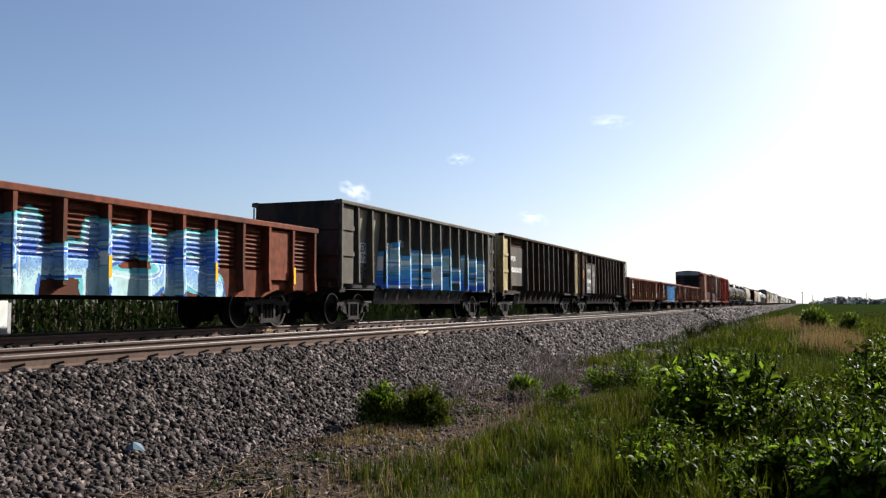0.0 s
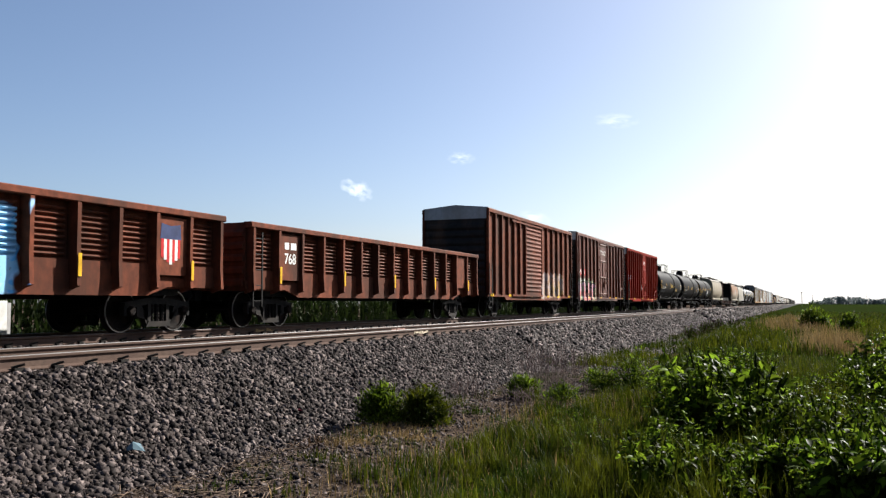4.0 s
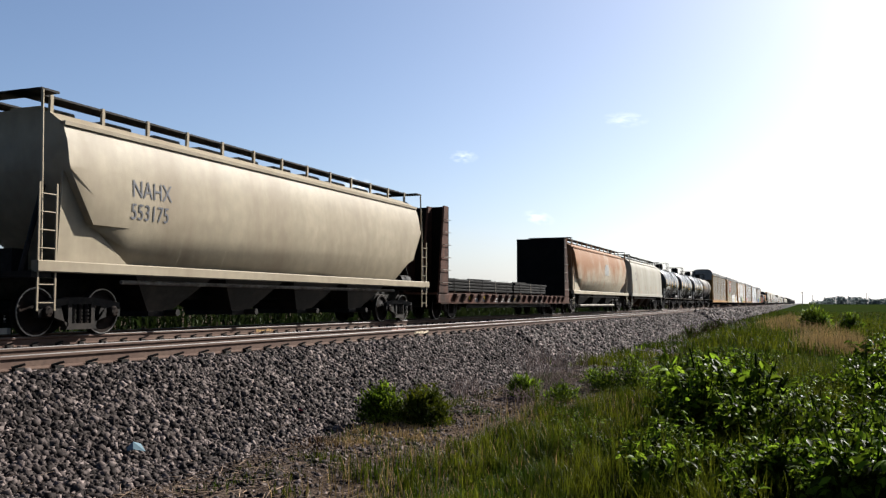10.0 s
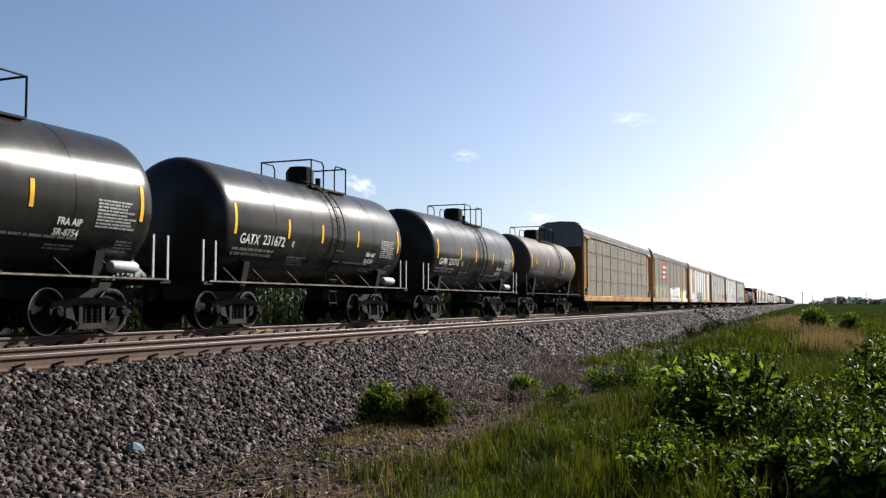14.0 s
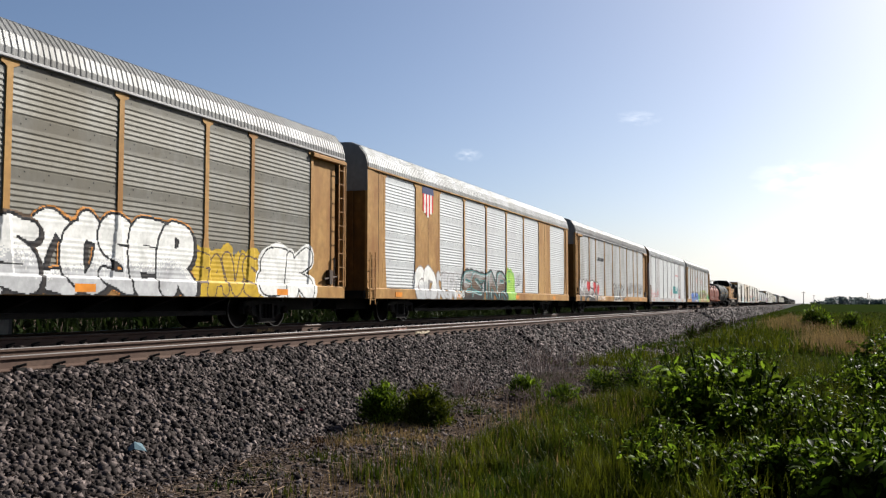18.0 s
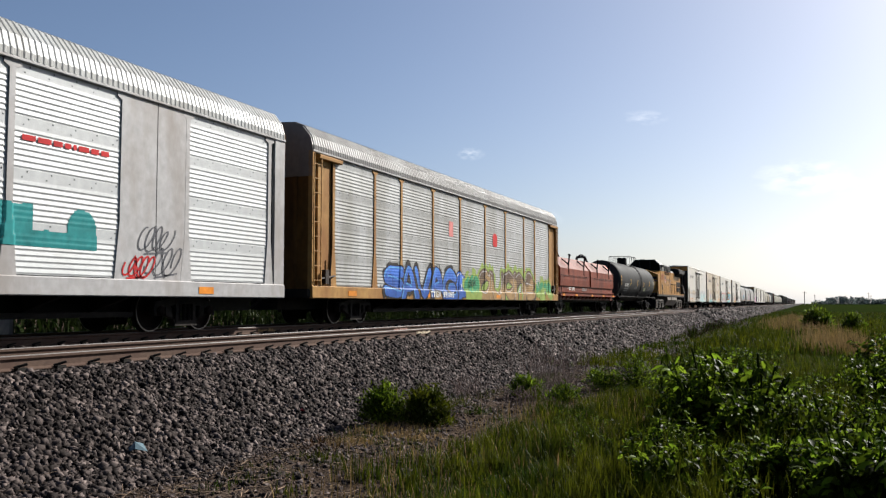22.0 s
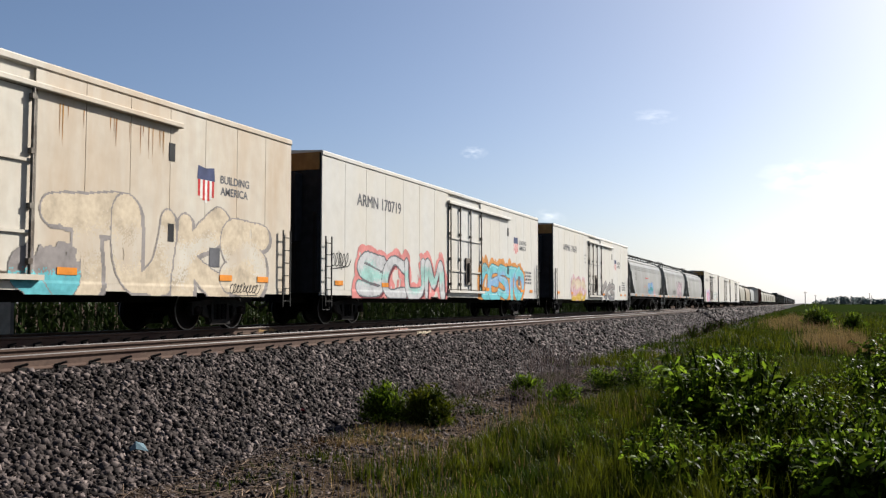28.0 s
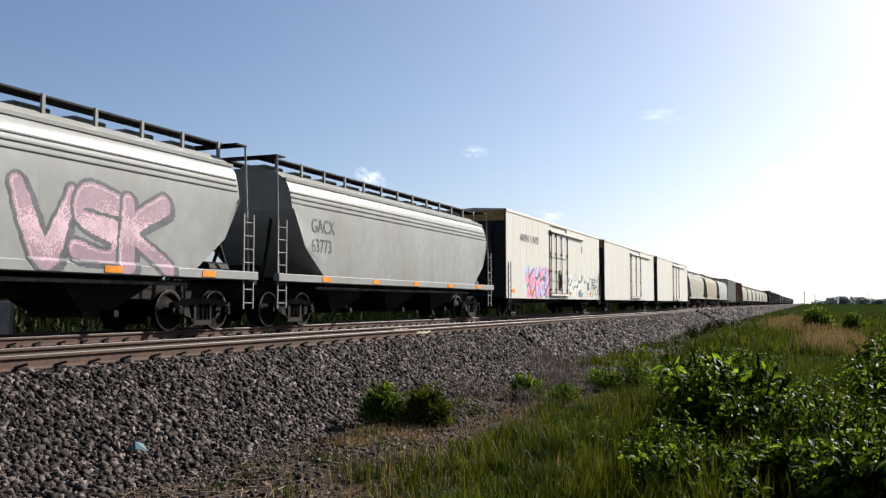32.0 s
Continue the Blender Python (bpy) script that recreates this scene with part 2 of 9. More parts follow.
def ground_cover():
    """Bare dirt beside the line that gives way to grassy earth in an uneven edge."""
    m = bpy.data.materials.new("dirt_and_grassy_earth")
    m.use_nodes = True
    nt = m.node_tree
    bs = nt.nodes["Principled BSDF"]
    bs.inputs["Roughness"].default_value, bs.inputs["Specular IOR Level"].default_value = 0.95, 0.0
    co, sep = nt.nodes.new("ShaderNodeTexCoord"), nt.nodes.new("ShaderNodeSeparateXYZ")
    nt.links.new(co.outputs["Object"], sep.inputs[0])

    def noise_node(scale, detail):
        n = nt.nodes.new("ShaderNodeTexNoise")
        n.inputs["Scale"].default_value, n.inputs["Detail"].default_value = scale, detail
        nt.links.new(co.outputs["Object"], n.inputs["Vector"])
        return n.outputs["Fac"]

    def two(fac, a, b, lo=0.35, hi=0.65):
        r, x = nt.nodes.new("ShaderNodeMapRange"), nt.nodes.new("ShaderNodeMix")
        x.data_type = "RGBA"
        r.inputs[1].default_value, r.inputs[2].default_value = lo, hi
        nt.links.new(fac, r.inputs[0])
        nt.links.new(r.outputs[0], x.inputs[0])
        for i, v in ((6, a), (7, b)):
            if isinstance(v, tuple):
                x.inputs[i].default_value = (*v, 1)
            else:
                nt.links.new(v, x.inputs[i])
        return x.outputs[2]

    dirt = two(noise_node(0.9, 7), two(noise_node(45, 5), (0.019, 0.014, 0.0105), (0.048, 0.035, 0.027)), two(noise_node(30, 6), (0.02, 0.0145, 0.012), (0.088, 0.066, 0.051), 0.42, 0.6))
    # Turf colours are darkened for the shadow between the blades.
    turf = two(noise_node(0.15, 5), (0.012, 0.021, 0.004), two(noise_node(4, 6), (0.006, 0.01, 0.003), (0.018, 0.02, 0.006)))
    add = nt.nodes.new("ShaderNodeMath")
    add.operation = "MULTIPLY_ADD"
    nt.links.new(noise_node(0.8, 6), add.inputs[0])
    add.inputs[1].default_value = 2.6
    nt.links.new(sep.outputs[0], add.inputs[2])
    far = nt.nodes.new("ShaderNodeMath")
    far.operation = "MULTIPLY_ADD"
    nt.links.new(sep.outputs[1], far.inputs[0])
    far.inputs[1].default_value = 0.03
    nt.links.new(add.outputs[0], far.inputs[2])
    nt.links.new(two(far.outputs[0], dirt, turf, -2.3, -1.5), bs.inputs["Base Color"])
    bp = nt.nodes.new("ShaderNodeBump")
    bp.inputs["Strength"].default_value, bp.inputs["Distance"].default_value = 0.7, 0.03
    nt.links.new(noise_node(30, 6), bp.inputs["Height"])
    nt.links.new(bp.outputs[0], bs.inputs["Normal"])
    return m


M["ground"] = ground_cover()
M["dusty_steel"] = surface("dusty_truck_steel", (0.062, 0.051, 0.041), 0.8, 0.0, 0.3, 9, (0.022, 0.0184, 0.0152), 2.0, 0.3, shine=0.1)
M["sign_red"] = surface("faded_sign_red", (0.26, 0.03, 0.024), 0.55, 0.0, 0.15, 6, (0.2, 0.045, 0.035), 0.8, 0.25, streak=3)
M["coal_post"] = surface("worn_grey_brown_post", (0.058, 0.046, 0.038), 0.75, 0.0, 0.35, 4, (0.03, 0.018, 0.012), 0.9, 0.3, streak=3, shine=0.03)
M["grey_panel"] = surface("scuffed_grey_panel_paint", (0.1, 0.1, 0.1), 0.65, 0.0, 0.2, 5, (0.05, 0.048, 0.045), 1.2, 0.3, streak=2.5)
# Mustard taken down so that its colour holds the shade on the ends.
M["ochre_end"] = surface("shabby_ochre_end_paint", (0.115, 0.06, 0.018), 0.65, 0.0, 0.25, 5, (0.05, 0.028, 0.012), 0.8, 0.35, streak=3, shine=0.03)
M["dull_pink"] = surface("dull_pink_spray_paint", (0.25, 0.175, 0.2), 0.6, 0.0, 0.12, 9, (0.2, 0.15, 0.17), 2.0, 0.2, bump=0.05)
M["cream_bay"] = surface("grubby_cream_paint", (0.3, 0.235, 0.12), 0.65, 0.0, 0.25, 5, (0.12, 0.075, 0.035), 0.9, 0.25, streak=2.5)
M["grimy_red"] = surface("grimy_red_brown_paint", (0.062, 0.029, 0.02), 0.75, 0.0, 0.4, 5, (0.022, 0.014, 0.011), 0.9, 0.35, streak=2.5, shine=0.04)
M["bar_steel"] = surface("dark_rolled_bar", (0.0035, 0.0034, 0.0034), 0.75, 0.0, 0.3, 9, (0.007, 0.006, 0.0055), 2.0, 0.2, shine=0.03)
M["slate_end"] = surface("slate_grey_end_paint", (0.026, 0.026, 0.028), 0.65, 0.0, 0.3, 4, (0.013, 0.012, 0.012), 1.1, 0.3, streak=2.5, shine=0.06)
M["faded_wine"] = surface("faded_wine_red_paint", (0.18, 0.03, 0.028), 0.6, 0.0, 0.15, 9, (0.12, 0.025, 0.02), 2.0, 0.2, bump=0.05)
M["flag_blue"] = surface("faded_flag_blue", (0.1, 0.1, 0.125), 0.6, 0.0, 0.15, 9, (0.15, 0.1, 0.05), 1.5, 0.25, bump=0.05)
M["flag_red"] = surface("faded_flag_red", (0.24, 0.125, 0.075), 0.6, 0.0, 0.15, 9, (0.22, 0.12, 0.04), 1.5, 0.3, bump=0.05)
M["beige_tank"] = surface("faded_beige_grey_tank_paint", (0.075, 0.066, 0.058), 0.6, 0.0, 0.2, 3, (0.045, 0.036, 0.03), 0.7, 0.3, streak=3, bump=0.05)
M["tank_grey"] = surface("beige_grey_tank_paint", (0.16, 0.14, 0.115), 0.55, 0.0, 0.15, 4, (0.07, 0.055, 0.042), 0.8, 0.25, streak=3)

M["twig"] = surface("dry_twig", (0.12, 0.085, 0.06), 0.9, 0.0, 0.3, 8, bump=0, per_piece=0.6)

# ---- mesh helpers ----
class Shape:
    """Collects boxes, bars, prisms and sheets into one mesh."""

    def __init__(self):
        self.v, self.f, self.mi, self.cur, self.weld = [], [], [], 0, False

    def add(self, verts, faces):
        n = len(self.v)
        self.v.extend(verts)
        self.f.extend(tuple(i + n for i in q) for q in faces)
        self.mi.extend([self.cur] * len(faces))
        return self

    def slot(self, i):
        self.cur = i
        return self

    def box(self, x0, x1, y0, y1, z0, z1, c=0.0):
        """A box; c cuts its edges that run along y."""
        if c > 0:
            pr = [(x0 + c, z0), (x1 - c, z0), (x1, z0 + c), (x1, z1 - c), (x1 - c, z1), (x0 + c, z1), (x0, z1 - c), (x0, z0 + c)]
            return self.prism(pr, y0, y1)
        return self.add([(x, y, z) for x in (x0, x1) for y in (y0, y1) for z in (z0, z1)],
                        [(0, 1, 3, 2), (4, 6, 7, 5), (0, 4, 5, 1), (2, 3, 7, 6), (0, 2, 6, 4), (1, 5, 7, 3)])

    def prism(self, profile, y0, y1, caps=True):
        """An (x, z) outline drawn along y."""
        n = len(profile)
        vs = [(x, y0, z) for x, z in profile] + [(x, y1, z) for x, z in profile]
        fs = [(i, (i + 1) % n, n + (i + 1) % n, n + i) for i in range(n)]
        if caps:
            fs += [tuple(range(n))[::-1], tuple(range(n, 2 * n))]
        return self.add(vs, fs)

    def prism_x(self, profile, x0, x1):
        """A (y, z) outline drawn along x."""
        n = len(profile)
        return self.add([(x0, y, z) for y, z in profile] + [(x1, y, z) for y, z in profile],
                        [(i, (i + 1) % n, n + (i + 1) % n, n + i) for i in range(n)] + [tuple(range(n))[::-1], tuple(range(n, 2 * n))])

    def sheet(self, line, y0, y1):
        """An open (x, z) line drawn along y."""
        n = len(line)
        return self.add([(x, y0, z) for x, z in line] + [(x, y1, z) for x, z in line], [(i, i + 1, n + i + 1, n + i) for i in range(n - 1)])

    def bar(self, a, b, r, n=6):
        """A round bar from a to b."""
        a, b = Vector(a), Vector(b)
        w = (b - a).normalized()
        u = w.orthogonal().normalized()
        q = w.cross(u)
        ring = [u * (r * math.cos(2 * math.pi * i / n)) + q * (r * math.sin(2 * math.pi * i / n)) for i in range(n)]
        return self.add([tuple(a + p) for p in ring] + [tuple(b + p) for p in ring],
                        [(i, (i + 1) % n, n + (i + 1) % n, n + i) for i in range(n)] + [tuple(range(n))[::-1], tuple(range(n, 2 * n))])

    def path(self, pts, r, n=6):
        for a, b in zip(pts, pts[1:]):
            self.bar(a, b, r, n)
        return self

    def turned(self, profile, n=20, centre=(0, 0, 0), caps=True):
        """A (radius, x) outline turned round the x axis."""
        cx, cy, cz = centre
        base = len(self.v)
        for r, x in profile:
            self.v.extend((cx + x, cy + r * math.cos(2 * math.pi * i / n), cz + r * math.sin(2 * math.pi * i / n)) for i in range(n))
        fs = []
        for k in range(len(profile) - 1):
            fs += [(base + k * n + i, base + k * n + (i + 1) % n, base + (k + 1) * n + (i + 1) % n, base + (k + 1) * n + i) for i in range(n)]
        if caps:
            fs += [tuple(base + i for i in range(n)), tuple(base + (len(profile) - 1) * n + i for i in range(n))[::-1]]
        self.f.extend(fs)
        self.mi.extend([self.cur] * len(fs))
        return self

    def mesh(self, name, smooth=False, angle=35):
        me = bpy.data.meshes.new(name)
        me.from_pydata(self.v, [], self.f)
        bm = bmesh.new()
        bm.from_mesh(me)
        if self.weld:
            bmesh.ops.remove_doubles(bm, verts=bm.verts, dist=1e-5)
        bmesh.ops.recalc_face_normals(bm, faces=bm.faces)
        bm.to_mesh(me)
        bm.free()
        if len(set(self.mi)) > 1:
            me.polygons.foreach_set("material_index", self.mi)
        if smooth:
            me.shade_smooth()
            me.set_sharp_from_angle(angle=radians(angle))
        return me


def part(name, data, material, parent, label="", at=(0, 0, 0), smooth=False):
    """ONE mesh object under a thing or a part. data: a Shape or a mesh that alike pieces share."""
    me = data.mesh(name, smooth) if isinstance(data, Shape) else data
    if not me.materials:
        for k in (material if isinstance(material, (tuple, list)) else [material]):
            me.materials.append(M[k] if isinstance(k, str) else k)
    ob = new(name, me)
    ob.parent, ob.location = parent, at
    return tagged(ob, label)


def thing(name, label, category, group="", kind="", at=(0, 0, 0)):
    ob = new(name)
    ob.location = at
    ob.empty_display_size = 0.2
    return tagged(ob, label, category, group, kind)


def solo(name, data, material, label, category, group="", kind="", at=(0, 0, 0), smooth=False):
    """A top-level thing that is one mesh."""
    return tagged(part(name, data, material, None, label, at, smooth), "", category, group, kind)


def loft(sh, profiles, ys, caps=True):
    """Joins (x, z) outlines of equal length at the given y."""
    n, base = len(profiles[0]), len(sh.v)
    for pr, y in zip(profiles, ys):
        sh.v.extend((x, y, z) for x, z in pr)
    fs = []
    for k in range(len(ys) - 1):
        fs += [(base + k * n + i, base + k * n + (i + 1) % n, base + (k + 1) * n + (i + 1) % n, base + (k + 1) * n + i) for i in range(n)]
    if caps:
        fs += [tuple(base + i for i in range(n))[::-1], tuple(base + (len(ys) - 1) * n + i for i in range(n))]
    sh.f.extend(fs)
    sh.mi.extend([sh.cur] * len(fs))
    return sh


def both(name, data, material, parent, label="", smooth=False, at=(0, 0, 0)):
    """A part on one side of a car and its twin, turned half round, on the other."""
    a = part(name, data, material, parent, label, at, smooth)
    b = new(name, a.data)
    b.parent, b.location, b.rotation_euler = parent, (-at[0], -at[1], at[2]), (0, 0, math.pi)
    tagged(b, label)
    return a


def mirrored(name, data, material, parent, label="", smooth=False):
    """A part and its mirror image on the other side."""
    a = part(name, data, material, parent, label, (0, 0, 0), smooth)
    b = new(name, a.data)
    b.parent, b.scale = parent, (-1, 1, 1)
    tagged(b, label)
    return a


LETTERS = {}


def letter_mesh(words, height, bold=0.0):
    """Flat letters of the built-in font in the y-z plane, facing +x; their lower left corner at the origin."""
    key = (words, height, bold)
    if key not in LETTERS:
        cu = bpy.data.curves.new("letters", "FONT")
        cu.body, cu.size, cu.offset, cu.resolution_u, cu.fill_mode = words, height * 1.4, bold, 3, "FRONT"
        ob = new("letters", cu)
        me = bpy.data.meshes.new_from_object(ob.evaluated_get(bpy.context.evaluated_depsgraph_get()))
        bpy.data.objects.remove(ob)
        bpy.data.curves.remove(cu)
        n = len(me.vertices)
        co = np.empty(n * 3)
        me.vertices.foreach_get("co", co)
        co = co.reshape(n, 3)
        co -= co.min(0)
        co *= height / co[:, 1].max()
        me.vertices.foreach_set("co", np.stack([co[:, 2] * 0, co[:, 0], co[:, 1]], 1).ravel())
        me.materials.clear()
        me.update()
        LETTERS[key] = me
    return LETTERS[key]


def lettering(words, height, parent, x, y, z, material="white_paint", bold=0.008, squeeze=1.0, tilt=0.0, name="lettering", label="", width=0.0):
    me = letter_mesh(words, height, bold)
    if width:
        squeeze = width / max(v.co.y for v in me.vertices)
    if me.materials:
        me = me.copy()
        me.materials.clear()
    ob = part(name, me, material, parent, label, (x, y, z))
    ob.scale = (1, squeeze, 1)
    ob.rotation_euler = (0, tilt, 0)
    return ob


def bars(parent, x, y, z, width, height, rows=2, material="white_paint", name="stencil", seed=1):
    """Writing too small to read: short bars in rows, on one flat patch."""
    rnd = random.Random(seed)
    s = Shape()
    h = height / (rows * 1.6)
    for r in range(rows):
        a, zz = 0.0, z + height - (r + 1) * h * 1.6
        while a < width:
            w = min(width - a, rnd.uniform(0.5, 2.2) * h * 1.6)
            s.add([(x, y + a, zz), (x, y + a + w, zz), (x, y + a + w, zz + h), (x, y + a, zz + h)], [(0, 1, 2, 3)])
            a += w + h * 0.5
    return part(name, s, material, parent)


def patch(parent, x, y0, y1, z0, z1, material, name="reflector", label=""):
    return part(name, Shape().box(x - 0.004, x + 0.006, y0, y1, z0, z1), material, parent, label)


def strokes(parent, x, lines, material="white_paint", wide=0.035, name="paint_stroke"):
    """Flat painted strokes on a car's side; each line is a run of (y, z)."""
    s = Shape()
    for run in lines:
        for (a, b), (c, d) in zip(run, run[1:]):
            q = math.hypot(c - a, d - b) or 1.0
            u, v = (d - b) / q * wide / 2, -(c - a) / q * wide / 2
            s.add([(x, a - u, b - v), (x, c - u, d - v), (x, c + u, d + v), (x, a + u, b + v)], [(0, 1, 2, 3)])
    return part(name, s, material, parent)


def scrawl(parent, x, y, z, width, height, material="black_paint", seed=1, wide=0.04):
    """A quick unreadable sprayed scrawl: one looping line of uneven loops, with an underline."""
    rnd = random.Random(seed)
    n = max(3, round(width / height * 2.2))
    reach = [rnd.uniform(0.25, 0.6) for k in range(n + 2)]
    lean, start = rnd.uniform(0.05, 0.3), rnd.uniform(0, 6.28)
    run = []
    for i in range(14 * n + 1):
        t = i / 14
        k = int(t)
        r = reach[k] + (reach[k + 1] - reach[k]) * (t - k)
        u, v = math.cos(2 * math.pi * t + start), math.sin(2 * math.pi * t + start)
        run.append((y + width * t / n + height * (0.28 * u * r * 2 + lean * v), z + height * (0.5 + v * r)))
    tail = [(y + rnd.uniform(-0.1, 0.2) * width, z - 0.1 * height), (y + width * rnd.uniform(0.7, 1.05), z + rnd.uniform(-0.1, 0.1) * height)]
    slash = [(y + width * rnd.uniform(0.3, 0.5), z + 1.05 * height), (y + width * rnd.uniform(0.4, 0.7), z - 0.1 * height)]
    return strokes(parent, x, [run, tail, slash], material, wide * 0.8, "sprayed_scrawl")


# Broad sprayed letters as runs of strokes in a unit box.
GLYPH = {"R": "0,0 .05,1 .8,.95 .75,.55 .1,.5 .95,-.05", "U": "0,1 .1,.05 .55,-.05 .9,.2 .95,1", "S": "1,.9 .2,1 .05,.65 .9,.4 .8,.0 -.05,.08", "T": "-.1,.95 1.1,1/.5,.95 .55,-.05", "K": "0,-.05 .05,1/1,1.05 .15,.5 1.05,-.08", "V": "-.1,1.05 .45,0 1,1", "C": "1,.85 .45,1.02 .02,.6 .15,.1 1,.05",
         "M": "0,-.05 .1,1 .5,.35 .9,1 1.05,-.05", "E": "1,1 .05,.95 .0,.05 1.02,-.02/.05,.5 .8,.52", "H": "0,-.05 .05,1.05/.95,-.05 1,1.02/.05,.48 .95,.5", "O": ".5,1 .0,.7 .05,.2 .5,-.02 .98,.25 .95,.75 .5,1", "A": "-.05,-.05 .45,1.05 1,-.05/.2,.35 .8,.35", "G": "1,.85 .45,1.02 .02,.6 .15,.05 .95,.02 .95,.45 .55,.45", "D": "0,0 .05,1 .8,.85 .95,.4 .7,.05 0,0", "N": "0,-.05 .05,1 .9,.0 1,1.05", "7": "0,1 1,.95 .35,-.05", "B": "0,0 0,1 .8,.9 .75,.55 .1,.5 .9,.4 .85,0 0,0", "P": "0,-.05 .05,1 .9,.9 .85,.5 .1,.45",
         "a": ".95,.75 .55,1 .1,.75 .05,.25 .5,0 .95,.3/1,1 .95,.4 1.05,-.05", "u": "0,1 .1,.2 .5,0 .9,.25/1,1 .95,-.05", "o": ".5,1 .05,.75 .05,.25 .5,0 .95,.25 .95,.75 .5,1", "n": "0,1 .05,-.05/.05,.7 .5,1 .9,.75 .95,-.05", "e": ".1,.5 .9,.55 .75,.95 .3,1 .0,.5 .3,.02 .95,.1", "~": "0,.5 .2,.52 .4,.5 .58,.5/.8,.42 .9,.42", "w": ".5,.0 .0,.6 .15,.95 .5,.7 .85,.95 1,.6 .5,.0"}


def curved(pts, n=5):
    """A smooth run through the given points."""
    p = [np.array(q, float) for q in pts]
    p = [2 * p[0] - p[1]] + p + [2 * p[-1] - p[-2]]
    out = []
    for k in range(1, len(p) - 2):
        for f in np.arange(n) / n:
            out.append(0.5 * (2 * p[k] + (p[k + 1] - p[k - 1]) * f + (2 * p[k - 1] - 5 * p[k] + 4 * p[k + 1] - p[k + 2]) * f ** 2 + (3 * p[k] - p[k - 1] - 3 * p[k + 1] + p[k + 2]) * f ** 3))
    return out + [p[-2]]


def ripple(a, b, seed, scale=1.0):
    """Smooth uneven waves between about -1 and 1."""
    r = np.random.default_rng(seed)
    total = 0.0
    for k in range(7):
        u, q = r.uniform(0, 6.28, 2)
        f = scale * r.uniform(1.5, 7.0)
        total = total + np.sin((a * np.cos(u) + b * np.sin(u)) * f + q)
    return total / 4.0


def mural(parent, skin, words, y, z, w, h, fill, line="black_paint", fat=0.26, edge=0.05, halo="", spread=0.22, shade="", glint="", seed=1, worn=0.0, label="", lap=0.9, lift=0.003, cell=0.028, low=0.8, halo_worn=0.0):
    """Sprayed letters that follow the relief of a car's side: a ragged halo, a drop shade, an outline, a blended fill and thin glints.
    skin gives the height of the side at places along and above it."""
    rnd = np.random.default_rng(seed)
    pad = spread + edge + fat * h * 0.6
    ye, ze = np.arange(y - pad, y + w + pad, cell), np.arange(max(z - pad, low), z + h + pad, cell)
    Y, Z = np.meshgrid(ye[:-1] + cell / 2, ze[:-1] + cell / 2, indexing="ij")
    A, B = Y + 0.05 * ripple(Y, Z, seed, 0.7), Z + 0.05 * ripple(Y, Z, seed + 1, 0.7)
    keys = [k for k in (halo, shade, line, *fill, glint) if k]
    keys = list(dict.fromkeys(keys))
    tone = np.full(Y.shape, -1)
    pitch = w / len(words)
    dist = []
    for n, ch in enumerate(words):
        q = math.sin(n * 2.3 + seed)
        y0, z0, lw, lh = y + n * pitch + (1 - lap) / 2 * pitch, z + 0.05 * h * q + fat * h * 0.4, pitch * lap, h * (1 - 0.8 * fat) * (1 - 0.06 * q)
        best = np.full(Y.shape, 9.0)
        for run in GLYPH[ch].split("/"):
            pts = curved([(y0 + lw * float(a), z0 + lh * float(b)) for a, b in (p.split(",") for p in run.split())])
            for i, (p0, p1) in enumerate(zip(pts, pts[1:])):
                d = p1 - p0
                t = np.clip(((A - p0[0]) * d[0] + (B - p0[1]) * d[1]) / (d @ d + 1e-9), 0, 1)
                r = fat * h * 0.5 * (1 + 0.3 * math.sin(i * 0.5 + n + seed))
                best = np.minimum(best, np.hypot(A - p0[0] - t * d[0], B - p0[1] - t * d[1]) - r)
        dist.append(best)
    near = np.min(dist, 0)
    fleck = 0.55 * ripple(Y, Z * 0.6, seed + 5, 1.2) + 0.45 * ripple(Y, Z * 0.5, seed + 8, 4.0)
    if halo:
        rag = spread * (0.35 + 0.75 * np.abs(ripple(Y, Z * 0.6, seed + 2, 1.3)))
        tone[(near < edge + rag) & (fleck > 2.2 * halo_worn - 1.1)] = keys.index(halo)
    if shade:
        a, b = int(0.1 / cell), int(0.08 / cell)
        thrown = np.full(near.shape, 9.0)
        thrown[a:, :-b] = near[:-a, b:]
        tone[thrown < edge] = keys.index(shade)
    level = (Z - z) / h + 0.22 * ripple(Y, Z, seed + 3, 0.8) + rnd.normal(0, 0.07, Y.shape)
    for best in dist:
        tone[best < edge] = keys.index(line)
        inside = best < 0
        for k, key in enumerate(fill):
            tone[inside & (level > k / len(fill) - (9 if k == 0 else 0))] = keys.index(key)
        if glint:
            gy, gz = np.gradient(best)
            tone[(np.abs(best + fat * h * 0.17) < 0.016) & (gz - gy > 0.4 * cell)] = keys.index(glint)
    tone[np.roll(fleck, 7, 0) < 2.2 * worn - 1.1] = -1
    i, j = np.nonzero(tone >= 0)
    m = len(ze)
    quads = np.stack([i * m + j, (i + 1) * m + j, (i + 1) * m + j + 1, i * m + j + 1], 1)
    used, at = np.unique(quads, return_inverse=True)
    P, Q = ye[used // m], ze[used % m]
    me = bulk("sprayed_letters", np.stack([skin(P, Q) + lift + 0.0013 * (seed % 4), P, Q], 1), at.reshape(-1, 4))
    for k in keys:
        me.materials.append(M[k])
    me.polygons.foreach_set("material_index", tone[i, j].astype(np.int32))
    return part("sprayed_letters", me, None, parent, label)


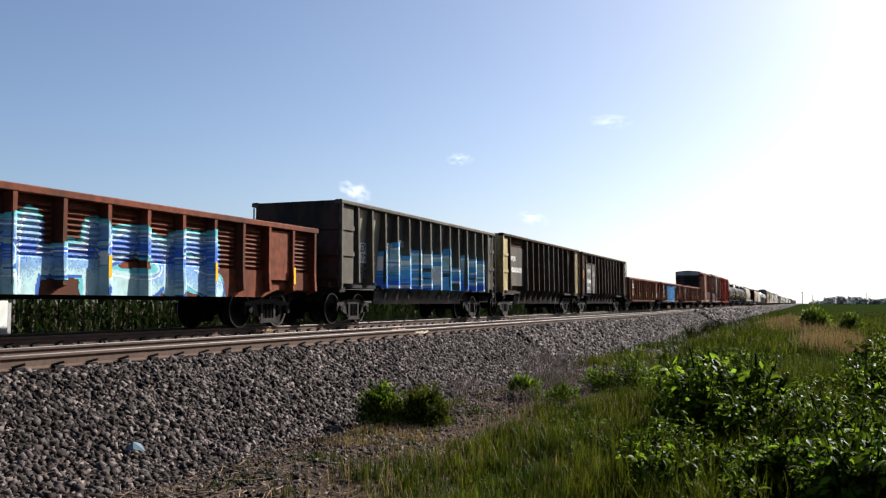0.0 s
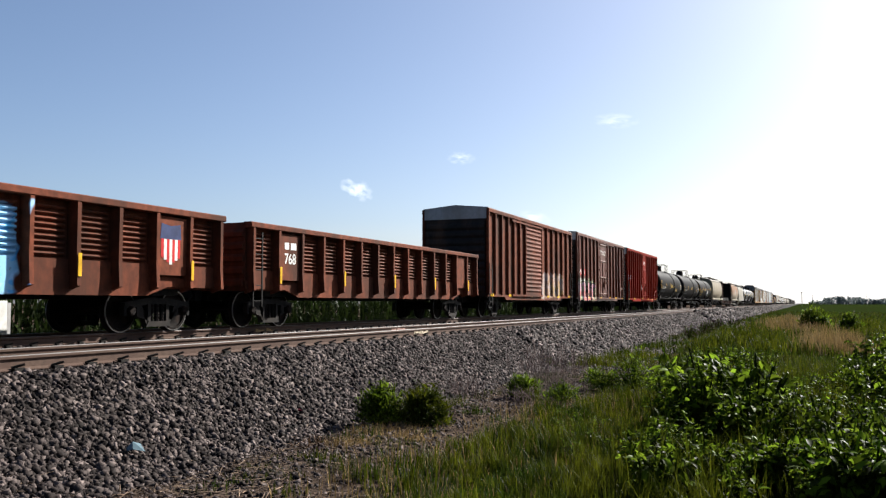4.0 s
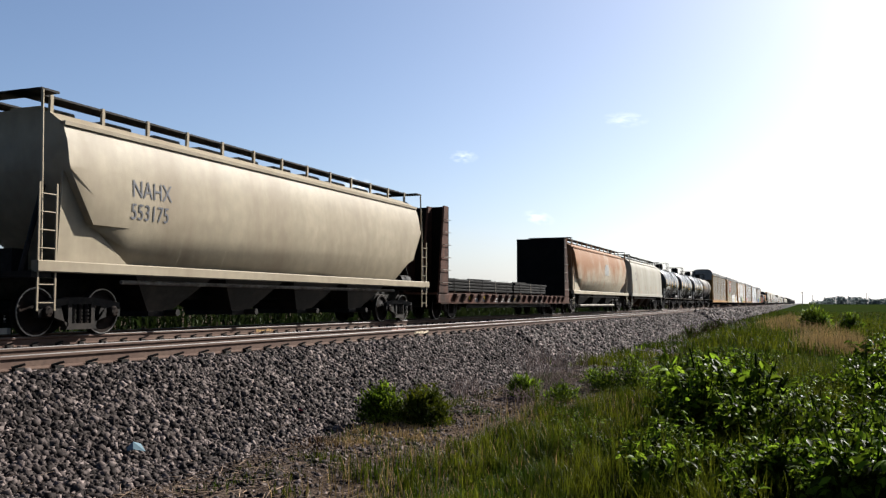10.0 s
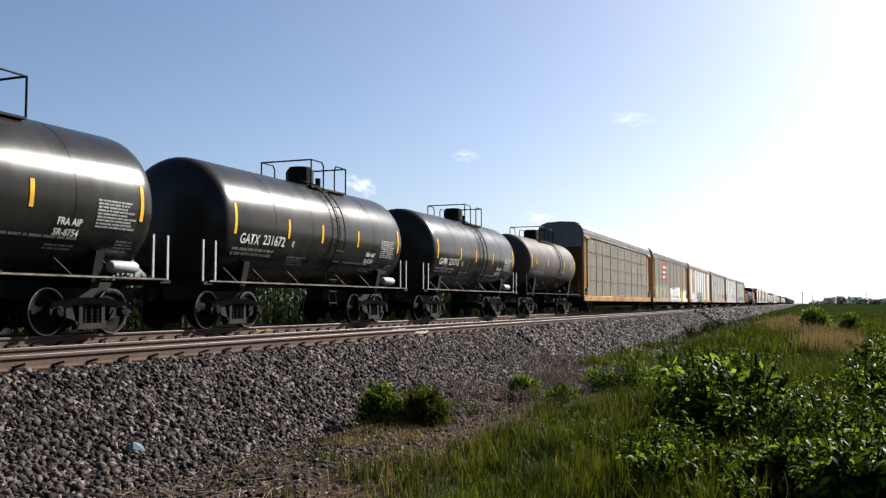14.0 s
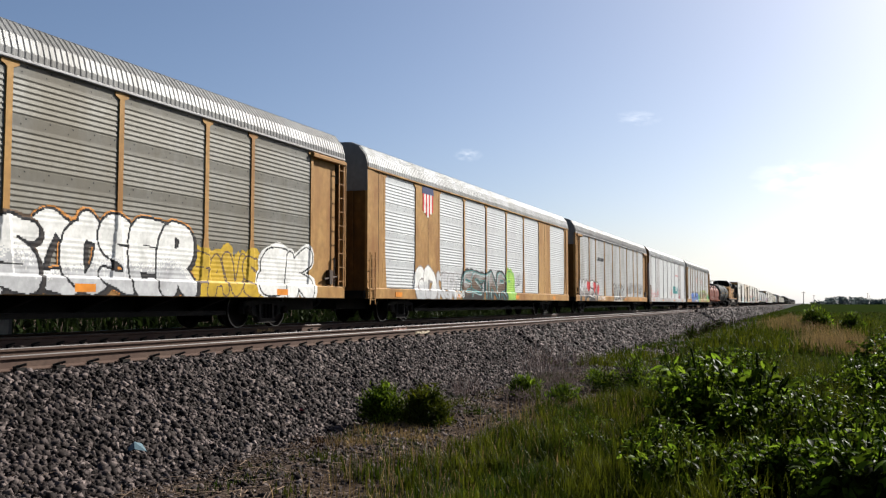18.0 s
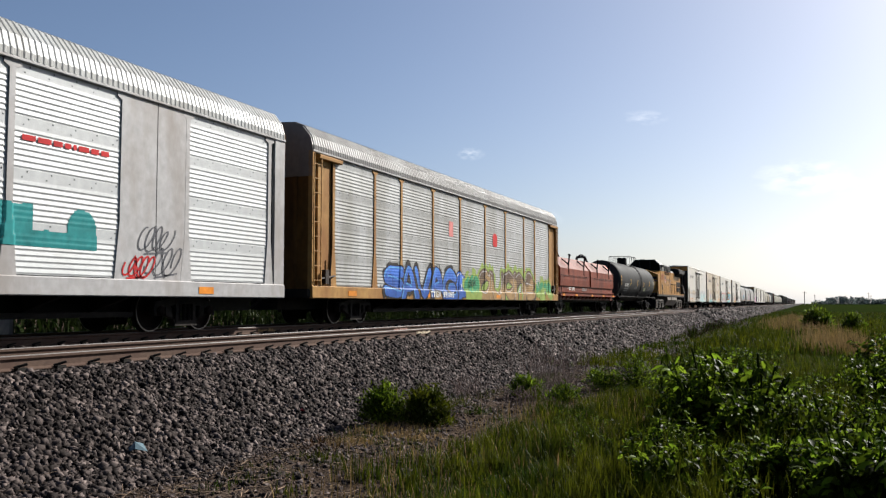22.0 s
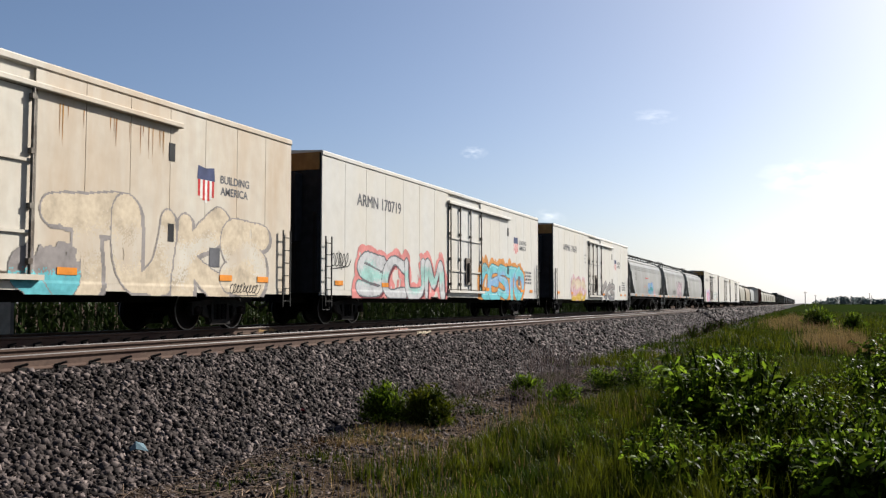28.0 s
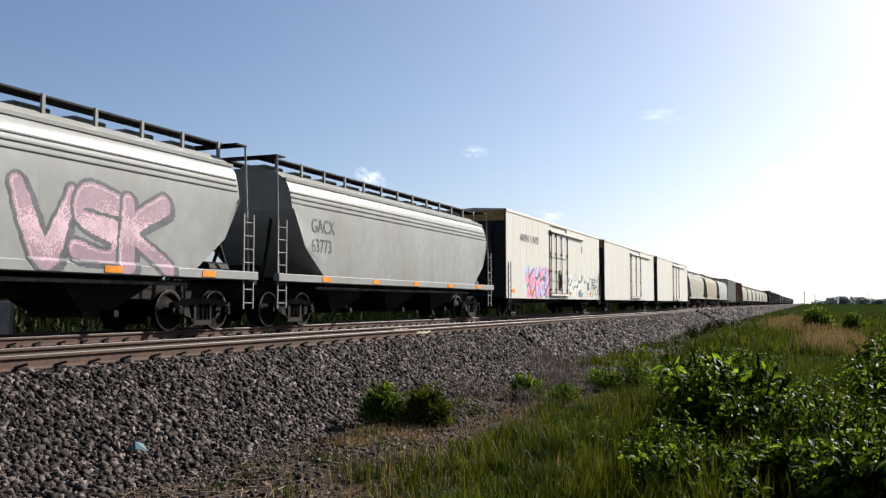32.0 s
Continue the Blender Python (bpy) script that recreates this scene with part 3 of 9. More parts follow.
def flat_shape(parent, skin, inside, y0, y1, z0, z1, key, label, lift=0.004, cell=0.03):
    """One flat sprayed colour that follows the relief of a car's side, where inside(y, z) holds."""
    ye, ze = np.arange(y0, y1, cell), np.arange(z0, z1, cell)
    Y, Z = np.meshgrid(ye[:-1] + cell / 2, ze[:-1] + cell / 2, indexing="ij")
    i, j = np.nonzero(inside(Y + 0.02 * ripple(Y, Z, 3, 2.0), Z + 0.02 * ripple(Y, Z, 4, 2.0)))
    m = len(ze)
    quads = np.stack([i * m + j, (i + 1) * m + j, (i + 1) * m + j + 1, i * m + j + 1], 1)
    used, at = np.unique(quads, return_inverse=True)
    P, Q = ye[used // m], ze[used % m]
    return part("sprayed_shape", bulk("sprayed_shape", np.stack([skin(P, Q) + lift, P, Q], 1), at.reshape(-1, 4)), key, parent, label)


def rack_skin(cuts, blank=()):
    """The relief of an autorack's side."""
    def height(Y, Z):
        k = np.floor((Z - RACK_LOW) / RACK_STEP)
        x = np.where(np.mod(k, 9) < 7, np.interp((Z - RACK_LOW) / RACK_STEP - k, (0, 0.12, 0.34, 0.42, 1), (1.5, 1.501, 1.511, 1.511, 1.5)), 1.505)
        for q in blank:
            x = np.where((Y > cuts[q]) & (Y < cuts[q + 1]), 1.534, x)
        for c in cuts:
            x = np.where(np.abs(Y - c) < 0.085 + 0.125 * np.clip((2.3 - Z) / 1.2, 0, 1), 1.535, x)
        return np.where(Z < 1.15, 1.582, x) + 0.004
    return height


def reefer_skin(d0, d1):
    return lambda Y, Z: np.where(Z < 1.05, 1.588, np.where((Y > d0 - 0.03) & (Y < d1 + 0.03), 1.602, 1.577))


def hopper_skin(Y, Z):
    """The relief of a straight-sided covered hopper."""
    return np.where(Z < 1.46, 1.603, np.interp(Z, (1.42, 1.8, 2.4, 3.0, 3.6), (1.56, 1.57, 1.55, 1.52, 1.47)))


def boxcar_skin(ribs):
    def height(Y, Z):
        x = np.where(Z < 1.05, 1.563, 1.502)
        for c in ribs:
            x = np.where(np.abs(Y - c) < 0.075, 1.623, x)
        return x
    return height


def gondola_skin(ribs, long, top):
    """The relief of a ribbed gondola's side."""
    def height(Y, Z):
        low, d = 1.52, (top - 0.24 - 1.52) / 9
        k = np.floor((Z - low) / d)
        x = np.interp((Z - low) / d - k, (0, 0.1, 0.3, 0.52, 0.74, 0.92, 1), (1.4, 1.4, 1.465, 1.482, 1.465, 1.4, 1.4))
        x = np.where(Z < low, 1.478, np.where(Z < 1.2, 1.484, x))
        pitch = (long - 0.3) / ribs
        off = np.abs(np.mod(Y + long / 2 - 0.15 + pitch / 2, pitch) - pitch / 2)
        return np.where(off < 0.065, 1.655 + 0.03 * np.clip((1.46 - Z) / 0.4, 0, 1), x) + 0.004
    return height


def coal_skin(posts):
    def height(Y, Z):
        x = 1.214 + 0.2 * np.clip(Z - 1.2, 0, 9) / 2.5
        x = np.where(Z < 1.32, 1.262, x)
        for c in posts:
            x = np.where(np.abs(Y - c) < 0.065, 1.625 - 0.012 * (Z - 1.2), x)
        return x
    return height


PAINTED = {}


def painted(key, y, z, colours, size=(0.9, 1.1), seed=0.0, line=(0.01, 0.01, 0.015), cover=0.9):
    """A copy of a material with sprayed bubble shapes over a stretch of the car's side."""
    k = (key, y, z, seed)
    if k in PAINTED:
        return PAINTED[k]
    m = M[key].copy()
    m.name = M[key].name + "_with_spray_paint"
    nt = m.node_tree
    bs = nt.nodes["Principled BSDF"]
    old = bs.inputs["Base Color"].links[0].from_socket

    def node(kind, **sets):
        n = nt.nodes.new(kind)
        for name, value in sets.items():
            n.inputs[name].default_value = value
        return n

    def maths(op, a, b):
        n = nt.nodes.new("ShaderNodeMath")
        n.operation = op
        for i, v in enumerate((a, b)):
            if isinstance(v, (int, float)):
                n.inputs[i].default_value = v
            else:
                nt.links.new(v, n.inputs[i])
        return n.outputs[0]

    def ramp(v, a, b):
        n = nt.nodes.new("ShaderNodeMapRange")
        n.inputs[1].default_value, n.inputs[2].default_value = a, b
        nt.links.new(v, n.inputs[0])
        return n.outputs[0]

    def mix(fac, a, b):
        n = nt.nodes.new("ShaderNodeMix")
        n.data_type = "RGBA"
        nt.links.new(fac, n.inputs[0])
        for i, v in ((6, a), (7, b)):
            if isinstance(v, tuple):
                n.inputs[i].default_value = (*v, 1)
            else:
                nt.links.new(v, n.inputs[i])
        return n.outputs[2]

    co = nt.nodes.new("ShaderNodeTexCoord")
    sep = nt.nodes.new("ShaderNodeSeparateXYZ")
    nt.links.new(co.outputs["Object"], sep.inputs[0])
    wob = node("ShaderNodeTexNoise", Scale=2.2, Detail=1.0)
    nt.links.new(co.outputs["Object"], wob.inputs["Vector"])
    w = maths("MULTIPLY", maths("SUBTRACT", wob.outputs["Fac"], 0.5), 0.9)
    yy, zz = maths("ADD", sep.outputs[1], w), maths("ADD", sep.outputs[2], maths("MULTIPLY", w, 0.8))
    comb = nt.nodes.new("ShaderNodeCombineXYZ")
    nt.links.new(maths("MULTIPLY", yy, 1 / size[0]), comb.inputs[0])
    nt.links.new(maths("MULTIPLY", zz, 1 / size[1]), comb.inputs[1])
    comb.inputs[2].default_value = seed
    vo = nt.nodes.new("ShaderNodeTexVoronoi")
    vo.feature = "DISTANCE_TO_EDGE"
    vo.inputs["Scale"].default_value = 1.0
    vo.inputs["Randomness"].default_value = 0.75
    nt.links.new(comb.outputs[0], vo.inputs["Vector"])
    edge = ramp(vo.outputs["Distance"], 0.085, 0.06)
    swirl = node("ShaderNodeTexNoise", Scale=1.6, Detail=0.5)
    nt.links.new(comb.outputs[0], swirl.inputs["Vector"])
    fill = mix(ramp(swirl.outputs["Fac"], 0.46, 0.5), colours[0], colours[1])
    if len(colours) > 2:
        fill = mix(ramp(swirl.outputs["Fac"], 0.585, 0.6), fill, colours[2])
    inner = maths("MULTIPLY", ramp(vo.outputs["Distance"], 0.30, 0.32), ramp(vo.outputs["Distance"], 0.37, 0.35))
    fill = mix(inner, fill, line)
    shade = mix(edge, fill, line)
    ya, yb = maths("MULTIPLY", ramp(yy, y[0] - 0.03, y[0] + 0.03), ramp(yy, y[1] + 0.03, y[1] - 0.03)), maths("MULTIPLY", ramp(zz, z[0] - 0.02, z[0] + 0.02), ramp(zz, z[1] + 0.03, z[1] - 0.03))
    near = ramp(sep.outputs[0], 0.3, 0.31)
    worn = node("ShaderNodeTexNoise", Scale=9.0, Detail=4.0)
    nt.links.new(co.outputs["Object"], worn.inputs["Vector"])
    mask = maths("MULTIPLY", maths("MULTIPLY", ya, yb), maths("MULTIPLY", near, ramp(worn.outputs["Fac"], 0.2, 0.2 + 0.3 * (1.4 - cover))))
    nt.links.new(mix(mask, old, shade), bs.inputs["Base Color"])
    PAINTED[k] = m
    return m


# ---- the ground, the embankment and the tracks ----
NEAR_TRACK, TRAIN_TRACK = -9.77, -14.6
GROUND = -1.15


def lay(x, y):
    """Height of the ground sheet: flat beside the line, a shallow ditch, then fields."""
    z = GROUND
    if x < -6.0:
        z -= 0.25
    if x > -2:
        z -= 0.12 * min(1.0, (x + 2) / 4)
    z += 0.05 * noise.noise(Vector((x * 0.25, y * 0.25, 0)))
    z += 0.03 * noise.noise(Vector((x * 0.9, y * 0.9, 3)))
    return z


def build_ground():
    xs = [-4500, -1500, -500, -200, -80, -40, -26] + [-20 + i for i in range(13)] + [-7 + 0.5 * i for i in range(37)] + [14, 18, 25, 40, 80, 200, 500, 1500, 4500]
    ys = [-4500, -1500, -500, -200, -80, -30, -10, -4] + [-2 + 0.6 * i for i in range(50)] + [30, 34, 40, 50, 65, 85, 120, 200, 400, 800, 1600, 3000, 4600]
    s = Shape()
    for x in xs:
        for y in ys:
            s.v.append((x, y, lay(x, y)))
    n = len(ys)
    for i in range(len(xs) - 1):
        for j in range(n - 1):
            s.f.append((i * n + j, (i + 1) * n + j, (i + 1) * n + j + 1, i * n + j + 1))
            s.mi.append(0)
    me = s.mesh("ground", True)
    return solo("ground", me, "ground", "bare dirt beside the line running into rough grass", "ground", kind="structure")


def build_embankment():
    s = Shape()
    ys = [-900, -60, -10] + [-4 + 0.5 * i for i in range(90)] + [42, 46, 52, 60, 80, 120, 200, 400, 900, 2000, 4500]
    line = [(-21.0, -1.45), (-19.2, -0.75), (-17.4, -0.24), (-16.5, -0.2), (-12.4, -0.24), (-8.5, -0.25), (-8.15, -0.3), (-7.6, -0.62), (-7.1, -0.92), (-6.65, -1.16), (-6.2, -1.27), (-5.6, -1.42)]
    for y in ys:
        s.v.extend((x + (0.12 * noise.noise(Vector((y * 0.5, x, 1))) if x > -8 else 0), y, z + 0.02 * noise.noise(Vector((x, y, 7)))) for x, z in line)
    n = len(line)
    for j in range(len(ys) - 1):
        for i in range(n - 1):
            s.f.append((j * n + i, j * n + i + 1, (j + 1) * n + i + 1, (j + 1) * n + i))
            s.mi.append(0)
    # The bed's colour is near-black to deepen the shade in gaps between stones.
    return solo("ballast", s.mesh("ballast", True), "bed", "crushed-stone embankment under the two tracks, near-black for shade between stones", "ballast", kind="structure")


def build_rail(x, label):
    """One rail: foot, web and head along the whole line, with a polished top."""
    half = [(0.075, -0.186), (0.075, -0.174), (0.012, -0.15), (0.009, -0.06), (0.036, -0.042), (0.036, -0.01), (0.028, 0.0)]
    pr = [(a, b) for a, b in half] + [(-a, b) for a, b in reversed(half)]
    s = Shape()
    ys = (-900, -20, 30, 120, 600, 4500)
    for a, b in zip(ys, ys[1:]):
        s.prism(pr, a, b, caps=False)
    me = s.mesh("rail")
    me.polygons.foreach_set("material_index", [1 if sum(me.vertices[v].co.z for v in p.vertices) / 4 > -0.006 else 0 for p in me.polygons])
    return solo("rail", me, ("rail_side", "rail_top"), label, "rail", "rails", "structure", at=(x, 0, 0))


build_ground()
build_embankment()
for tx, words in ((NEAR_TRACK, "the empty near track"), (TRAIN_TRACK, "the track that carries the train")):
    for side in (-0.755, 0.755):
        build_rail(tx + side, "rusty steel rail with a polished head on " + words)

# ---- ties, painted rail marks and the stones of the embankment ----
def tie_mesh(name):
    """A concrete tie with its rail seats, shoulders and spring clips."""
    s = Shape()
    s.prism_x([(-0.14, -0.36), (-0.11, -0.2), (0.11, -0.2), (0.14, -0.36)], -1.3, 1.3)
    s.slot(1)
    for x in (-0.755, 0.755):
        for d in (-1, 1):
            a = x + d * 0.1
            s.box(a - 0.03, a + 0.03, -0.075, 0.075, -0.2, -0.15)
            s.bar((a - d * 0.05, -0.06, -0.15), (a + d * 0.03, 0.07, -0.11), 0.018, 5)
    me = s.mesh(name)
    me.materials.append(M["concrete"])
    me.materials.append(M["steel_dark"])
    return me


TIE = tie_mesh("tie")
PITCH_TIE = 0.61
for tx, words in ((NEAR_TRACK, "near"), (TRAIN_TRACK, "far")):
    row = thing("tie_row", "row of concrete ties with spring clips under the rails", "ties", "tie rows", "structure", (tx, 0, 0))
    for i in range(150):
        part("tie", TIE, "concrete", row, "", (0, 5.3 + i * PITCH_TIE + 0.01 * math.sin(i * 2.3), 0.004 * math.sin(i * 1.7)))
    s = Shape()
    for i in list(range(-60, 0)) + list(range(150, 700)):
        y = 5.3 + i * PITCH_TIE
        s.prism_x([(y - 0.14, -0.34), (y - 0.11, -0.2), (y + 0.11, -0.2), (y + 0.14, -0.34)], -1.3, 1.3)
    tagged(part("far_ties", s, "concrete", row, "ties further along the line"), kind="stuff")

for x, y, key in ((NEAR_TRACK + 0.755, 20.6, "faded_cream"), (NEAR_TRACK - 0.755, 22.5, "faded_rose"), (TRAIN_TRACK + 0.755, 20.9, "tan_spray")):
    rnd = random.Random(int(y * 10))
    s = Shape()
    a = 0.0
    while a < 0.85:
        w = rnd.uniform(0.04, 0.16)
        z0 = rnd.uniform(-0.15, -0.11)
        s.box(0.013, 0.018, a, a + w, z0, z0 + rnd.uniform(0.04, 0.09))
        a += w + rnd.uniform(0.005, 0.04)
    solo("rail_mark", s, key, "hand-painted mark on the side of a rail", "paint mark", "rail marks", at=(x + 0.005, y, 0))


def scatter(name, pos, size, seed, flat=0.75):
    """Angular stones: jittered six-sided blocks, each turned its own way."""
    rng = np.random.default_rng(seed)
    n = len(pos)
    cube = np.array([(x, y, z) for x in (-1, 1) for y in (-1, 1) for z in (-1, 1)], float) * 0.5
    quads = np.array([(0, 1, 3, 2), (4, 6, 7, 5), (0, 4, 5, 1), (2, 3, 7, 6), (0, 2, 6, 4), (1, 5, 7, 3)])
    v = cube[None] * rng.uniform(0.5, 1.8, (n, 1, 3)) * np.array([1, 1, flat]) + rng.uniform(-0.2, 0.2, (n, 8, 3))
    q = rng.normal(size=(n, 4))
    q /= np.linalg.norm(q, axis=1)[:, None]
    w, x, y, z = q.T
    rot = np.stack([1 - 2 * (y * y + z * z), 2 * (x * y - w * z), 2 * (x * z + w * y), 2 * (x * y + w * z), 1 - 2 * (x * x + z * z), 2 * (y * z - w * x), 2 * (x * z - w * y), 2 * (y * z + w * x), 1 - 2 * (x * x + y * y)], 1).reshape(n, 3, 3)
    v = np.einsum("nij,nkj->nki", rot, v) * size[:, None, None] + pos[:, None, :]
    return bulk(name, v.reshape(-1, 3), (quads[None] + 8 * np.arange(n)[:, None, None]).reshape(-1, 4))


def bulk(name, verts, faces):
    """A mesh from arrays of corners and equal-sided faces."""
    me = bpy.data.meshes.new(name)
    k = faces.shape[1]
    me.vertices.add(len(verts))
    me.vertices.foreach_set("co", np.asarray(verts, np.float32).ravel())
    me.loops.add(faces.size)
    me.loops.foreach_set("vertex_index", faces.astype(np.int32).ravel())
    me.polygons.add(len(faces))
    me.polygons.foreach_set("loop_start", np.arange(0, faces.size, k, dtype=np.int32))
    me.polygons.foreach_set("loop_total", np.full(len(faces), k, np.int32))
    me.update(calc_edges=True)
    return me


SLOPE_X = np.array([-21.0, -19.2, -17.4, -16.5, -12.4, -8.5, -8.15, -7.6, -7.1, -6.65, -6.2, -5.6])
SLOPE_Z = np.array([-1.45, -0.75, -0.24, -0.2, -0.24, -0.22, -0.26, -0.58, -0.88, -1.12, -1.24, -1.4])


def stone_field(rng, n, x0, x1, y0, y1, power=1.0):
    x = rng.uniform(x0, x1, n)
    y = y0 + (y1 - y0) * rng.uniform(0, 1, n) ** power
    return np.stack([x, y, np.interp(x, SLOPE_X, SLOPE_Z)], 1)


rng = np.random.default_rng(5)
distant = stone_field(rng, 9000, -8.5, -6.3, 78, 330, 1.6)
near = stone_field(rng, 72000, -8.5, -6.15, 4.5, 26, 1.3)
mid = stone_field(rng, 24000, -8.5, -6.2, 26, 80, 1.3)
top = stone_field(rng, 9000, -12.6, -8.4, 5, 45, 1.2)
under = stone_field(rng, 6000, -17.8, -12.4, 10, 70, 1.2)
allp = np.concatenate([near, mid, top, under, distant])
size = np.concatenate([0.024 + 0.034 * rng.uniform(0, 1, len(near)) ** 1.5, rng.uniform(0.055, 0.1, len(mid)), rng.uniform(0.04, 0.075, len(top)), rng.uniform(0.05, 0.08, len(under)), rng.uniform(0.12, 0.24, len(distant))])
allp[:, 2] += size * rng.uniform(-0.25, 0.85, len(size))
allp[len(near) + len(mid):-len(distant), 2] -= 0.035
solo("ballast_stones", scatter("ballast_stones", allp, size, 6), "ballast", "loose angular grey and brown ballast stones on the embankment", "stones", kind="stuff")
peb = np.stack([rng.uniform(-6.8, -3.2, 30000), 5 + 24 * rng.uniform(0, 1, 30000) ** 1.4, np.zeros(30000)], 1)
keep = rng.uniform(0, 1, 30000) < np.clip((-3.0 - peb[:, 0]) / 2.5, 0.1, 1)
peb = peb[keep]
peb[:, 2] = [lay(a, b) for a, b, c in peb]
solo("pebbles", scatter("pebbles", peb, 0.01 + 0.04 * rng.uniform(0, 1, len(peb)) ** 2.5, 7, 0.6), "ballast", "scattered pebbles and fines on the bare dirt", "stones", kind="stuff")


fill = np.stack([rng.uniform(-6.5, -4.4, 9000), 26 + 60 * rng.uniform(0, 1, 9000) ** 1.3, np.zeros(9000)], 1)
fill[:, 2] = [lay(a, b) + 0.02 for a, b, c in fill]
solo("ballast_spill", scatter("ballast_spill", fill, rng.uniform(0.04, 0.11, len(fill)), 8, 0.7), "ballast", "stones spilled along the foot of the embankment", "stones", kind="stuff")


def twigs(n, seed):
    """Dry stalks and twigs lying on the dirt: thin four-sided bars."""
    r = np.random.default_rng(seed)
    p = np.stack([r.uniform(-6.9, -3.9, n), 6 + 18 * r.uniform(0, 1, n) ** 1.3, np.zeros(n)], 1)
    p[:, 2] = [max(lay(a, b), float(np.interp(a, SLOPE_X, SLOPE_Z))) + 0.012 for a, b, c in p]
    a, ln, w = r.uniform(0, 6.28, n), r.uniform(0.04, 0.3, n) ** 1.2, r.uniform(0.003, 0.008, n)
    d = np.stack([np.cos(a), np.sin(a), r.uniform(-0.05, 0.3, n)], 1) * ln[:, None]
    u = np.stack([-np.sin(a), np.cos(a), np.zeros(n)], 1) * w[:, None]
    k = np.array([0, 0, 1.0]) * w[:, None]
    v = np.stack([p - u, p + k, p + u, p - k * 0.4, p + d - u * 0.6, p + d + k * 0.6, p + d + u * 0.6, p + d - k * 0.3], 1)
    q = np.array([(0, 1, 5, 4), (1, 2, 6, 5), (2, 3, 7, 6), (3, 0, 4, 7)])
    return bulk("dry_stalks", v.reshape(-1, 3), (q[None] + 8 * np.arange(n)[:, None, None]).reshape(-1, 4))


solo("dry_stalks", twigs(3600, 17), "twig", "dry stalks and twigs strewn over the bare dirt", "dry stalks", kind="stuff")

# ---- running gear shared by all cars ----
WHEEL_R = 0.475
CARS = []


def wheel_mesh():
    s = Shape()
    s.bar((-1.12, 0, 0), (1.12, 0, 0), 0.08, 10)
    for d in (1, -1):
        x = 0.755 * d
        prof = [(0.13, 0.05), (0.14, 0.065), (0.2, 0.04), (0.3, 0.012), (0.385, 0.03), (0.4, 0.07), (0.468, 0.07), (WHEEL_R, 0.055), (WHEEL_R, -0.035), (WHEEL_R + 0.025, -0.05), (WHEEL_R + 0.02, -0.075), (0.4, -0.075), (0.36, -0.03), (0.2, -0.05), (0.14, -0.09)]
        s.turned([(r, x + d * a) for r, a in prof], 28)
        s.slot(1).turned([(0.452, x + d * 0.072), (0.474, x + d * 0.072), (0.476, x + d * 0.05)], 28, caps=False).slot(0)
        s.turned([(0.115, d * 1.0), (0.115, d * 1.14), (0.09, d * 1.17), (0.03, d * 1.175)], 10)
        for k in range(3):
            a = 2 * math.pi * k / 3
            s.bar((d * 1.165, 0.06 * math.cos(a), 0.06 * math.sin(a)), (d * 1.19, 0.06 * math.cos(a), 0.06 * math.sin(a)), 0.014, 5)
    me = s.mesh("wheelset", True)
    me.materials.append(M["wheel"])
    me.materials.append(M["tread"])
    return me


def truck_mesh(base):
    """Bolster and two cast side frames with pedestals and an open spring window."""
    s = Shape()
    h = base / 2
    s.box(-0.98, 0.98, -0.2, 0.2, 0.42, 0.68)
    for d in (1, -1):
        a, b = sorted((d * 0.98, d * 1.11))
        s.prism_x([(-h - 0.2, 0.52), (-h - 0.2, 0.66), (-h + 0.1, 0.7), (-0.34, 0.76), (0.34, 0.76), (h - 0.1, 0.7), (h + 0.2, 0.66), (h + 0.2, 0.52), (h - 0.15, 0.55), (0.34, 0.62), (-0.34, 0.62), (-h + 0.15, 0.55)], a, b)
        for e in (1, -1):
            s.prism_x([(e * (h - 0.19), 0.36), (e * (h - 0.19), 0.58), (e * (h - 0.35), 0.58), (e * 0.42, 0.22), (e * 0.36, 0.14), (e * 0.24, 0.14), (e * 0.28, 0.24)], a, b)
            s.prism_x([(e * 0.26, 0.2), (e * 0.26, 0.66), (e * 0.36, 0.66), (e * 0.36, 0.2)], a - 0.01, b + 0.01)
            s.prism_x([(e * (h + 0.13), 0.36), (e * (h + 0.13), 0.56), (e * (h + 0.22), 0.56), (e * (h + 0.2), 0.36)], a, b)
        s.prism_x([(-0.42, 0.12), (0.42, 0.12), (0.34, 0.24), (-0.34, 0.24)], a - 0.02, b + 0.02)
    me = s.mesh("truck")
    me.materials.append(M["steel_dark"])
    return me


def spring_mesh():
    s = Shape()
    for y in (-0.17, 0.0, 0.17):
        for k in range(5):
            s.bar((0, y, 0.25 + 0.075 * k), (0, y, 0.29 + 0.075 * k), 0.07, 8)
        s.bar((0, y, 0.22), (0, y, 0.62), 0.045, 8)
    me = s.mesh("spring_nest")
    me.materials.append(M["wheel"])
    return me


def coupler_mesh():
    s = Shape()
    s.box(-0.1, 0.1, -0.75, 0.3, 0.76, 0.96, 0.02)
    s.prism_x([(-0.75, 0.7), (-0.75, 1.0), (-0.95, 1.0), (-1.02, 0.92), (-1.02, 0.76), (-0.95, 0.7)], -0.2, 0.12)
    s.path([(0.16, -0.4, 0.85), (0.22, -0.75, 0.62), (0.14, -1.0, 0.5)], 0.03)
    me = s.mesh("coupler")
    me.materials.append(M["steel_dark"])
    return me


WHEEL, TRUCKS, SPRING, COUPLER = wheel_mesh(), {b: truck_mesh(b) for b in (1.78,)}, spring_mesh(), coupler_mesh()


